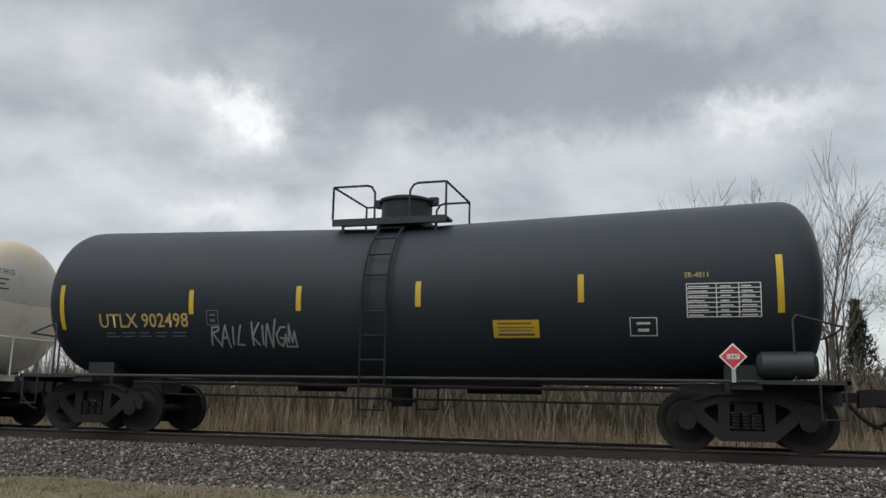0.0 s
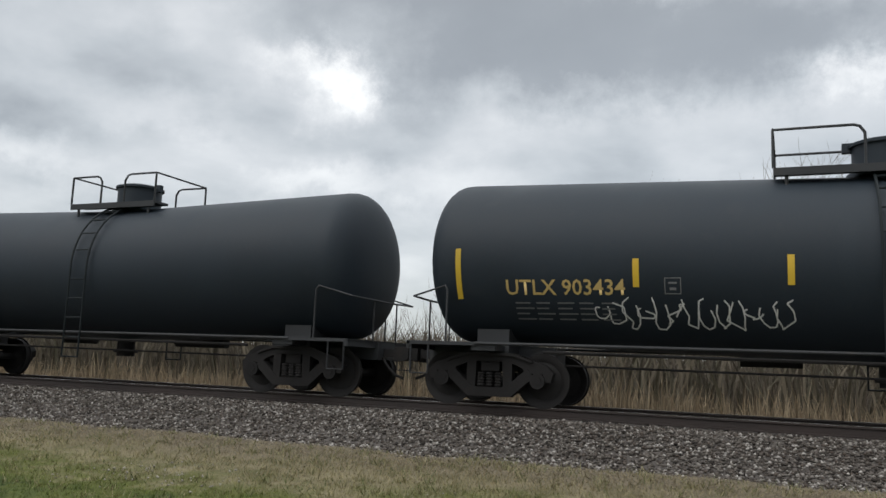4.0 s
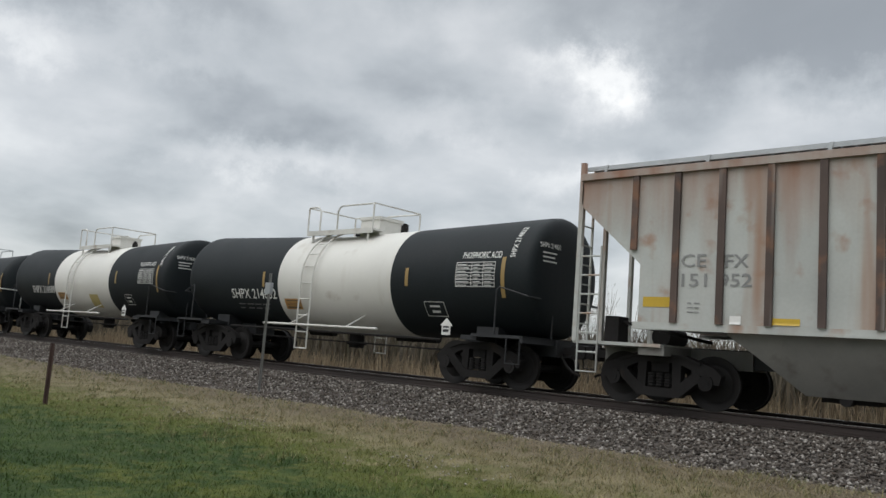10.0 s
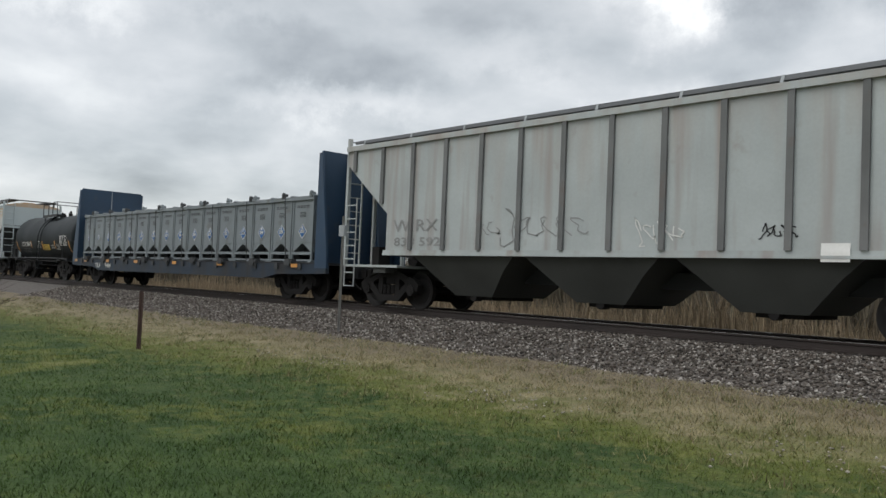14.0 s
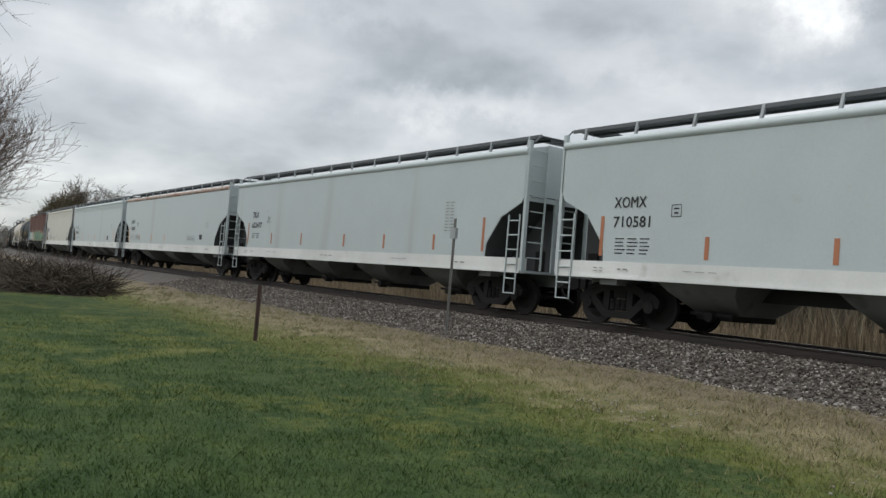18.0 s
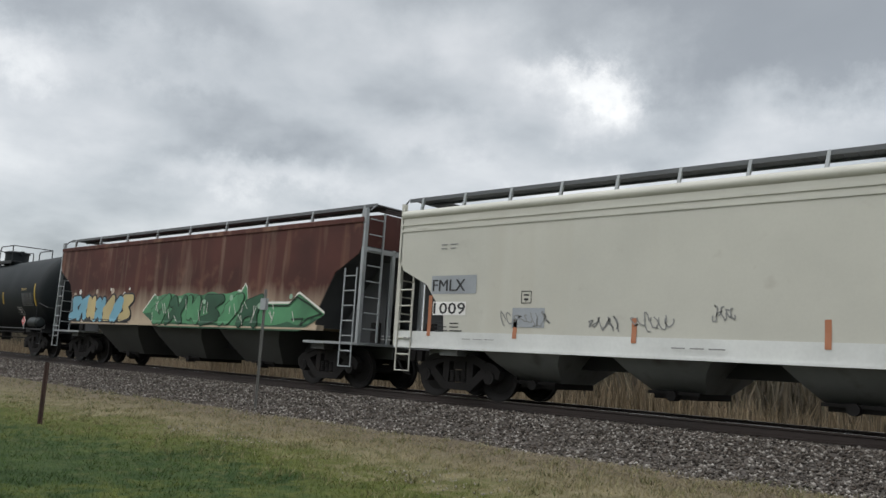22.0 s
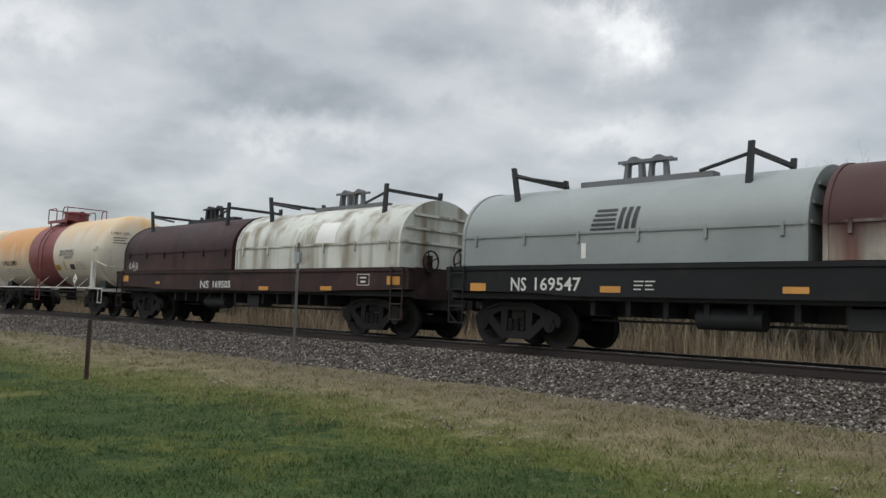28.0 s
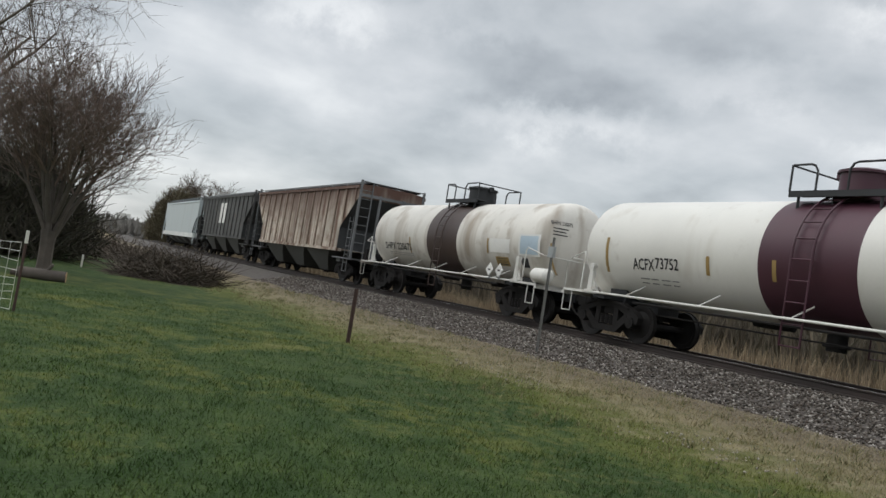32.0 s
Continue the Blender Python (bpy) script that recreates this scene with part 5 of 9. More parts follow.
def flat_car(car, L, o):
    """A flat car with a tall tapered bulkhead at each end and a row of bolted-down lidded bins."""
    xe = L / 2 - 0.2
    for sy in (-1, 1):
        b = MB()
        ys = sorted((sy * 1.45, sy * 1.33))
        b.prism([(-xe, 0.80), (-xe + 2.6, 0.74), (-xe + 3.4, 0.60), (xe - 3.4, 0.60), (xe - 2.6, 0.74), (xe, 0.80), (xe, 1.08), (-xe, 1.08)], *ys)
        part("side_sill", b, SILLB, car)
        for k in range(15):
            x = -xe + 1.3 + k * (2 * xe - 2.6) / 14
            part("stake_pocket", kept(("stake_pocket", sy), lambda: MB().box(-0.09, ys[0] - 0.05, 0.90, 0.09, ys[1] + 0.05, 1.06)), DARKEND, car, at=pose(x, 0, 0))
        for k in range(9):
            x = -xe + 1.9 + k * (2 * xe - 3.8) / 8
            b = MB().box(x - 0.13, ys[0] - 0.09, 1.00, x + 0.13, ys[1] + 0.05, 1.20)
            b.cyl((x - 0.2, sy * 1.46, 1.10), (x + 0.2, sy * 1.46, 1.10), 0.07, 10)
            part("chain_winch", b, DARKEND, car)
    b = MB()
    b.box(-xe + 0.1, -1.45, 1.05, xe - 0.1, 1.45, 1.11)
    b.box(-xe, -0.32, 0.7, xe, 0.32, 1.05)
    part("deck", b, FRAME, car)
    for s in (-1, 1):
        b = MB()
        x = s * (xe - 0.52)
        ring = lambda xx: [(xx, -1.44, 1.11), (xx, 1.44, 1.11), (xx, 1.44, 4.20), (xx, 1.36, 4.34), (xx, -1.36, 4.34), (xx, -1.44, 4.20)]
        b.loft([ring(x - 0.03), ring(x + 0.03)])
        bh = part("bulkhead", b, NAVY, car, "tall dark blue end bulkhead")
        for y in (-0.48, 0.48):
            part("stiffener", MB().prism([(x, 1.2), (x + s * 0.46, 1.2), (x + s * 0.12, 4.28), (x, 4.28)], y - 0.03, y + 0.03), NAVY, bh)
        part("weld_strip", MB().box(x - s * 0.03 - 0.006, -0.03, 1.2, x - s * 0.03 + 0.006, 0.0, 4.33), PIPE_G, bh)
        for sy in (-1, 1):
            b = MB()
            ya, yb = sorted((sy * 1.452, sy * 1.38))
            b.prism([(x - s * 0.05, 0.95), (x + s * 0.54, 0.95), (x + s * 0.50, 1.5), (x + s * 0.08, 4.26), (x - s * 0.05, 4.26)], ya, yb)
            part("side_plate", b, NAVY, bh)
    n = 16
    pitch = (2 * xe - 1.85) / n
    w = pitch * 0.475
    shell = MB().prism([(-w, 1.42), (-w * 0.86, 1.42), (-0.06, 1.66), (0.06, 1.66), (w * 0.86, 1.42), (w, 1.42), (w, 2.98), (-w, 2.98)], -1.28, 1.28)
    shell.box(-w, -1.292, 1.70, w, -1.28, 1.72)
    frame_ = MB()
    for sx in (-1, 1):
        for sy in (-1, 1):
            frame_.box(sx * (w - 0.03) - 0.03, sy * 1.28 - 0.03, 1.11, sx * (w - 0.03) + 0.03, sy * 1.28 + 0.03, 3.0)
            frame_.box(sx * (w - 0.06) - 0.09, sy * 1.28 - 0.08, 1.11, sx * (w - 0.06) + 0.09, sy * 1.28 + 0.08, 1.14)
    for sy in (-1, 1):
        frame_.box(-w + 0.03, sy * 1.28 - 0.025, 1.34, w - 0.03, sy * 1.28 + 0.025, 1.42)
        frame_.box(-w + 0.03, sy * 1.28 - 0.02, 1.15, w - 0.03, sy * 1.28 + 0.02, 1.20)
        frame_.prism([(-w - 0.03, 2.96), (w + 0.03, 2.96), (w + 0.03, 3.07), (-w - 0.03, 3.07)], *sorted((sy * 1.24, sy * 1.34)))
    for sx in (-1, 1):
        frame_.box(sx * (w - 0.02) - 0.03, -1.28, 1.13, sx * (w - 0.02) + 0.03, 1.28, 1.19)
        frame_.cyl((sx * (w - 0.02), -1.34, 3.06), (sx * (w - 0.02), 1.34, 3.06), 0.05, 8)
    lid = MB().box(-w * 0.6, -0.75, 2.98, w * 0.6, 0.75, 3.12)
    lid.box(-w * 0.68, -0.82, 3.10, w * 0.68, 0.82, 3.15)
    lid.cyl((-w * 0.45, -0.86, 3.13), (-w * 0.1, -0.86, 3.13), 0.03, 6)
    lug = MB().prism([(-0.08, 3.04), (0.08, 3.04), (0.08, 3.12), (0.03, 3.22), (-0.03, 3.22), (-0.08, 3.12)], -1.36, -1.30)
    lug.cyl((0.0, -1.38, 3.15), (0.0, -1.20, 3.15), 0.045, 8)
    # an added dark chute that stands for the shade inside the bin's notch
    chute = MB().loft([[(-w * 0.9, -1.1, 1.64), (w * 0.9, -1.1, 1.64), (w * 0.9, 1.1, 1.64), (-w * 0.9, 1.1, 1.64)], [(-0.25, -0.7, 1.14), (0.25, -0.7, 1.14), (0.25, 0.7, 1.14), (-0.25, 0.7, 1.14)]])
    dia = lambda r, y: MB().add([(0, y, 2.03 + r), (r, y, 2.03), (0, y, 2.03 - r), (-r, y, 2.03)], [(0, 1, 2, 3)])
    for k in range(n):
        m = pose(-xe + 0.925 + pitch * (k + 0.5), 0, 0)
        big = k >= 2
        r = 0.23 if big else 0.13
        bn = part("bin", kept("bin", lambda: shell), CONT, car, at=m)
        part("bin_frame", kept("bin_frame", lambda: frame_), CONT, bn)
        part("lid", kept("bin_lid", lambda: lid), (CONT, DARKEND, CONT)[k % 3], bn)
        part("chute", kept("bin_shade_chute", lambda: chute), DARKEND, bn)
        part("lug", kept("bin_lug", lambda: lug), (DARKEND, CONT)[k % 2], bn, at=pose((w * 0.8, -w * 0.8, 0.1)[k % 3], 0, 0))
        part("placard_rim", kept(("bin_rim", big), lambda: dia(r, -1.296)), PIPE_W if big else WSIGN, bn)
        part("placard", kept(("bin_placard", big), lambda: dia(r * 0.86, -1.300)), BLUE, bn, "blue diamond placard")
        flame = MB().add([(-r * 0.16, -1.304, 2.05 + r * 0.22), (r * 0.16, -1.304, 2.05 + r * 0.22), (r * 0.13, -1.304, 2.05 + r * 0.42), (0, -1.304, 2.05 + r * 0.66), (-r * 0.15, -1.304, 2.05 + r * 0.40)], [(0, 1, 2, 3, 4)])
        part("flame_mark", kept(("bin_flame", big), lambda: flame), WSIGN, bn)
        part("number_field", kept(("bin_number", big), lambda: MB().add([(-r * 0.46, -1.304, 2.03 - r * 0.2), (r * 0.46, -1.304, 2.03 - r * 0.2), (r * 0.46, -1.304, 2.03 + r * 0.2), (-r * 0.46, -1.304, 2.03 + r * 0.2)], [(0, 1, 2, 3)])), WSIGN, bn)
        lettering("1402", -r * 0.42, r * 0.42, 2.03 - r * 0.15, r * 0.30, lambda z: -1.297, INK, bn)
        part("small_print", kept("bin_print", lambda: bars(-0.34, 0.34, 2.78, 2, 0.022, 0.024, lambda z: -1.285, 5, bars(-0.16, 0.16, 2.58, 4, 0.022, 0.02, lambda z: -1.285, 6), 4)), DARKEND, bn)
        if k % 2 == 0:
            part("tie_rod", MB().cyl((w * 0.4, -1.36, 3.05), (w * 1.05, -1.47, 1.16), 0.014, 6), DARKEND, bn)
    ends(car, L, L / 2 - 2.3)
    return lambda z: -1.45


# ---- markings on the cars ----
def text_points(body):
    """A word's mesh with its points scaled to a unit box."""
    cu = bpy.data.curves.new("words", "FONT")
    cu.body, cu.resolution_u, cu.offset = body, 2, 0.0 if "M" in body or "W" in body else 0.012
    tmp = new("words", cu)
    me = bpy.data.meshes.new_from_object(tmp)
    bpy.data.objects.remove(tmp)
    bpy.data.curves.remove(cu)
    co = np.empty(len(me.vertices) * 3)
    me.vertices.foreach_get("co", co)
    co = co.reshape(-1, 3)
    lo, hi = co.min(0), co.max(0)
    return me, (co[:, 0] - lo[0]) / (hi[0] - lo[0]), (co[:, 1] - lo[1]) / (hi[1] - lo[1])


STROKES = {"R": ["00 05", "05 35 34 03", "13 40"], "A": ["00 25 40", "12 32"], "I": ["20 25"], "L": ["15 10 40"], "K": ["15 10", "45 12 40"], "N": ["00 15", "15 30", "30 46"], "G": ["45 25 03 11 30 42 22"],
           "B": ["00 05", "05 35 33 03", "03 43 41 00"], "Z": ["05 45 00 40"], "i": ["20 23", "24 25"], "l": ["20 25"],
           # wild shapes that stand for no letter
           "1": ["04 15 31 45", "00 22 40"], "2": ["05 45 13 41 00"], "3": ["00 14 45 32 40", "12 33"], "4": ["45 02 30 44", "10 20"], "5": ["05 11 35 40 22"], "6": ["00 35 13 43 20 45"]}


def ribbon(b, pts, s, w, lift=0.011):
    """Flat spray strokes along points of the flank."""
    fine = [pts[0]]
    for (xa, za), (xb, zb) in zip(pts, pts[1:]):
        n = max(1, math.ceil(math.hypot(xb - xa, zb - za) / 0.09))
        fine += [(xa + (xb - xa) * k / n, za + (zb - za) * k / n) for k in range(1, n + 1)]
    for (xa, za), (xb, zb) in zip(fine, fine[1:]):
        ln = math.hypot(xb - xa, zb - za) or 1e-6
        ux, uz = (xb - xa) / ln * w * 0.4, (zb - za) / ln * w * 0.4
        ox, oz = -(zb - za) / ln * w / 2, (xb - xa) / ln * w / 2
        q = [(xa - ox - ux, za - oz - uz), (xb - ox + ux, zb - oz + uz), (xb + ox + ux, zb + oz + uz), (xa + ox - ux, za + oz - uz)]
        b.add([(x, s(z) - lift, z) for x, z in q], [(0, 1, 2, 3)])
    return b


def scrawled_words(c, s, body, x0, x1, z0, z1, ink, crown=True):
    """A hand-sprayed line of capitals, each with its own tilt and size, and a small crown after them."""
    rnd = random.Random(len(body) + int(x0 * 10))
    widths = [0.45 if ch in " I" else 1.0 for ch in body] + [1.1 if crown else 0.0]
    unit, h, x = (x1 - x0) / sum(widths), z1 - z0, x0
    for ch, wd in zip(body, widths):
        if ch != " ":
            tilt, up, tall = rnd.uniform(0.0, 0.22), rnd.uniform(0, 0.16) * h, rnd.uniform(0.62, 0.84)
            b = MB()
            for line in STROKES[ch]:
                pts = []
                for q in line.split():
                    u, v = (int(q[0]) + rnd.uniform(-0.25, 0.25)) / 4, (int(q[1]) + rnd.uniform(-0.2, 0.2)) / 5
                    pts.append((x + u * unit * (0.86 if ch != "I" else 0.5) + tilt * v * h, z0 + up + v * h * tall))
                ribbon(b, pts, s, 0.034)
            part("graffiti_letter", b, ink, c)
        x += wd * unit
    if crown:
        zig = [(0.0, 0.05), (0.06, 0.5), (0.28, 0.2), (0.42, 0.85), (0.56, 0.2), (0.86, 0.6), (0.9, 0.05), (0.0, 0.05)]
        part("graffiti_crown", ribbon(MB(), [(x + u * unit * 1.1, z0 + v * h) for u, v in zig], s, 0.032), ink, c)


def upright_words(c, s, body, x, z0, z1, h, ink):
    """Words that climb the flank, read from below."""
    me, u, v = text_points(body)
    z = z0 + u * (z1 - z0)
    me.vertices.foreach_set("co", np.stack([x - v * h, np.array([s(q) - 0.011 for q in z]), z], 1).ravel())
    part("lettering", me, ink, c)


def head_words(c, geo, body, y0, y1, z, h, ink, bar=False):
    """Words on the dished head that leads the car."""
    TL, R, zc, head = geo
    prof = tank_profile(TL, R, *head)[len(tank_profile(TL, R, *head)) // 2:]
    rs, xs = [r for _, r in prof][::-1], [x for x, _ in prof][::-1]
    if bar:
        me = bpy.data.meshes.new("print_bar")
        me.from_pydata([(0, 0, 0), (0.5, 0, 0), (1, 0, 0), (0, 1, 0), (0.5, 1, 0), (1, 1, 0)], [], [(0, 1, 4, 3), (1, 2, 5, 4)])
        u, v = np.array([0, 0.5, 1, 0, 0.5, 1]), np.array([0, 0, 0, 1, 1, 1.0])
    else:
        me, u, v = text_points(body)
    y, zz = y0 + u * (y1 - y0), z + v * h
    x = np.interp(np.hypot(y, zz - zc), rs, xs) + 0.012
    me.vertices.foreach_set("co", np.stack([x, y, zz], 1).ravel())
    part("print_bar" if bar else "lettering", me, ink, c)


HEADS = {}


def head_marks(i, body, ink):
    c, s = SIDES[i]
    geo = HEADS[c.name]
    R, zc = geo[1], geo[2]
    head_words(c, geo, body, -0.78 * R, -0.30 * R, zc + 0.42 * R, 0.11, ink)
    for k in range(3):
        head_words(c, geo, "", -0.74 * R, -(0.40 + 0.05 * (k % 2)) * R, zc + (0.33 - 0.07 * k) * R, 0.03, ink, True)


def broad_strokes(lines, w, s, lift, cell=0.05):
    """Rounded strokes of the width w along the lines, as one clean skin on the flank."""
    segs = np.array([(*a, *b) for pts in lines for a, b in zip(pts, pts[1:])])
    lo, hi = np.minimum(segs[:, :2], segs[:, 2:]).min(0) - w, np.maximum(segs[:, :2], segs[:, 2:]).max(0) + w
    nx, nz = math.ceil((hi[0] - lo[0]) / cell), math.ceil((hi[1] - lo[1]) / cell)
    gx, gz = np.meshgrid(lo[0] + cell * np.arange(nx + 1), lo[1] + cell * np.arange(nz + 1), indexing="ij")
    away = np.full(gx.shape, 9.0)
    for xa, za, xb, zb in segs:
        dx, dz = xb - xa, zb - za
        t = np.clip(((gx - xa) * dx + (gz - za) * dz) / (dx * dx + dz * dz + 1e-9), 0, 1)
        away = np.minimum(away, np.hypot(gx - xa - t * dx, gz - za - t * dz))
    field = w / 2 - away
    b = MB()
    for i in range(nx):
        for j in range(nz):
            ring = [(gx[q], gz[q], field[q]) for q in ((i, j), (i + 1, j), (i + 1, j + 1), (i, j + 1))]
            if max(r[2] for r in ring) <= 0:
                continue
            poly = []
            for (xa, za, fa), (xb, zb, fb) in zip(ring, ring[1:] + ring[:1]):
                if fa > 0:
                    poly.append((xa, za))
                if (fa > 0) != (fb > 0):
                    t = fa / (fa - fb)
                    poly.append((xa + (xb - xa) * t, za + (zb - za) * t))
            if len(poly) > 2:
                b.add([(x, s(z) - lift, z) for x, z in poly], [tuple(range(len(poly)))])
    return b


def fat_letters(c, s, body, x0, x1, z0, z1, fills, line, seed, slant=0.12, fat=0.30, rim=0.085):
    """Sprayed letters drawn as broad strokes with a dark rim; fills are taken in turn."""
    rnd = random.Random(seed)
    h = z1 - z0
    widths = [0.55 if ch in "Iil" else 1.0 for ch in body]
    unit, x = (x1 - x0 - slant * h) / sum(widths), x0
    for k, (ch, wd) in enumerate(zip(body, widths)):
        tall, up = rnd.uniform(0.86, 1.0), rnd.uniform(0.0, 0.06)
        lines = []
        for stroke in STROKES[ch]:
            pts = []
            for q in stroke.split():
                u, v = (int(q[0]) + rnd.uniform(-0.22, 0.22)) / 4, (int(q[1]) + rnd.uniform(-0.18, 0.18)) / 5
                v = up + v * tall
                pts.append((x + (0.13 + 0.74 * u) * unit * wd + slant * h * (v - 0.0), z0 + fat * 0.5 + v * (h - fat)))
            lines.append(pts)
        for w, lift, paint, name in ((fat, 0.012, line, "graffiti_outline"), (fat - rim, 0.019, fills[k % len(fills)], "graffiti")):
            part(name, broad_strokes(lines, w, s, lift + 0.0012 * (k % 3)), paint, c)
        x += wd * unit


SIDES = {}
SEED = [0]


def words(c, s, body, x0, x1, z0, z1, ink):
    lettering(body, x0, x1, z0, z1 - z0, s, ink, c)


def strip(c, s, x, z0, z1, tape):
    part("reflective_strip", decal(x - 0.05, x + 0.05, z0, z1, s), tape, c)


def panel(c, s, x0, x1, z0, z1, paint, name):
    p = part(name, decal(x0, x1, z0, z1, s), paint, c)
    if name == "panel":
        b = MB()
        h = z1 - z0
        for k, (a, q) in enumerate(((0.12, 0.12), (0.38, 0.05), (0.54, 0.05), (0.76, 0.08))):
            decal(x0 + (x1 - x0) * 0.1, x1 - (x1 - x0) * (0.1 + 0.06 * (k % 2)), z0 + h * a, z0 + h * (a + q), s, 0.0105, b)
        part("print_bar", b, SOFTINK, p)


def box_mark(c, s, x0, x1, z0, z1, ink):
    w = min(0.014, (x1 - x0) * 0.06)
    b = MB()
    decal(x0, x1, z0, z0 + w, s, 0.009, b), decal(x0, x1, z1 - w, z1, s, 0.009, b)
    decal(x0, x0 + w, z0 + w, z1 - w, s, 0.009, b), decal(x1 - w, x1, z0 + w, z1 - w, s, 0.009, b)
    if x1 - x0 < 0.9:
        decal(x0 + (x1 - x0) * 0.3, x1 - (x1 - x0) * 0.3, z0 + (z1 - z0) * 0.24, z0 + (z1 - z0) * 0.40, s, 0.009, b)
        decal(x0 + (x1 - x0) * 0.25, x1 - (x1 - x0) * 0.25, z0 + (z1 - z0) * 0.62, z0 + (z1 - z0) * 0.74, s, 0.009, b)
    part("outlined_box", b, ink, c)


def data_table(c, s, x0, x1, z0, z1, ink):
    w = 0.014
    b = MB()
    n = 7
    for k in range(n + 1):
        z = z0 + (z1 - z0 - w) * k / n
        decal(x0, x1, z, z + w, s, 0.009, b)
    for x in (x0, x0 + (x1 - x0) * 0.4, x0 + (x1 - x0) * 0.7, x1 - w):
        decal(x, x + w, z0, z1, s, 0.0094, b)
    rnd = random.Random(int(x0 * 100))
    for k in range(n):
        z = z0 + (z1 - z0 - w) * (k + 0.35) / n
        for a, q in ((0.03, 0.35), (0.46, 0.64), (0.74, 0.96)):
            decal(x0 + (x1 - x0) * a, x0 + (x1 - x0) * (a + (q - a) * rnd.uniform(0.6, 1.0)), z, z + (z1 - z0) / n * 0.22, s, 0.0098, b)
    tagged(part("data_table", b, ink, c), kind="stuff")


def small_print(c, s, x0, x1, z0, z1, ink):
    n = max(1, round((z1 - z0) / 0.085))
    h = (z1 - z0) / n
    SEED[0] += 1
    tagged(part("small_print", bars(x0, x1, z1 - h * 0.8, n, h * 0.28, h * 0.72, s, SEED[0], words=max(2, round((x1 - x0) / 0.35))), ink, c), kind="stuff")


def spray(c, s, x0, x1, z0, z1, ink, n):
    SEED[0] += 1
    tagged(part("graffiti", scrawl(x0, x1, z0, z1, s, SEED[0], n), ink, c), "sprayed graffiti scrawl", kind="stuff")


def striped_emblem(c, s, x0, x1, z0, z1, ink):
    h = z1 - z0
    em = None
    for k in range(5):
        z = z0 + h * k / 5
        b = decal(x0 + 0.024 * k, x0 + (x1 - x0) * 0.52, z, z + h * 0.11, s, 0.009)
        if em is None:
            em = part("emblem", b, ink, c, "black striped slanted emblem")
        else:
            part("stripe", b, ink, em)
    for k in range(3):
        part("stripe", decal(x0 + (x1 - x0) * (0.56 + 0.14 * k), x0 + (x1 - x0) * (0.64 + 0.14 * k), z0 + h * 0.05, z1 - h * 0.05, s, 0.009, None, 0.12), ink, em)


def diamond(c, s, x, z, r, paint):
    """A hazard diamond stuck on the flank."""
    b = MB()
    b.add([(x, s(z) - 0.012, z)] + [(x + u * r, s(z + v * r) - 0.012, z + v * r) for u, v in ((0, 1), (0.5, 0.5), (1, 0), (0.5, -0.5), (0, -1), (-0.5, -0.5), (-1, 0), (-0.5, 0.5))], [(0, 1 + k, 1 + (k + 1) % 8) for k in range(8)])
    part("placard", b, paint, c)


def placard(c, x, z, r, paint, number="1247"):
    """A hazard diamond in a holder on a short post."""
    b = MB()
    y = -1.60
    r *= 0.76
    b.box(x - 0.03, y + 0.02, 1.05, x + 0.03, y + 0.05, z)
    holder = part("placard_holder", b, PIPE_G, c)
    b = MB()
    b.prism([(x, z + r), (x + r, z), (x, z - r), (x - r, z)], y, y + 0.015)
    part("placard_rim", b, WSIGN, holder)
    b = MB()
    q = r * 0.86
    b.prism([(x, z + q), (x + q, z), (x, z - q), (x - q, z)], y - 0.006, y)
    part("placard", b, paint, holder)
    if paint is RED:
        b = MB()
        b.box(x - q * 0.52, y - 0.010, z - q * 0.22, x + q * 0.52, y - 0.006, z + q * 0.22)
        part("number_field", b, WSIGN, holder)
        lettering(number, x - q * 0.45, x + q * 0.45, z - q * 0.16, q * 0.32, lambda zz: y - 0.002, INK, holder)
    else:
        b = MB()
        b.box(x - q * 0.4, y - 0.010, z - q * 0.15, x + q * 0.4, y - 0.006, z + q * 0.1)
        part("print_bar", b, INK, holder)


def house_sign(c, x, z):
    b = MB()
    y = -1.60
    b.prism([(x - 0.12, z - 0.16), (x + 0.12, z - 0.16), (x + 0.12, z + 0.04), (x + 0.17, z + 0.04), (x, z + 0.2), (x - 0.17, z + 0.04), (x - 0.12, z + 0.04)], y, y + 0.015)
    p = part("hazard_sign", b, WSIGN, c)
    b = MB()
    b.box(x - 0.03, y + 0.016, 1.0, x + 0.03, y + 0.04, z)
    part("sign_post", b, FRAME, p)
    b = MB()
    b.box(x - 0.08, y - 0.005, z - 0.1, x + 0.08, y, z - 0.04)
    b.box(x - 0.08, y - 0.005, z - 0.01, x + 0.08, y, z + 0.03)
    part("print_bar", b, INK, p)


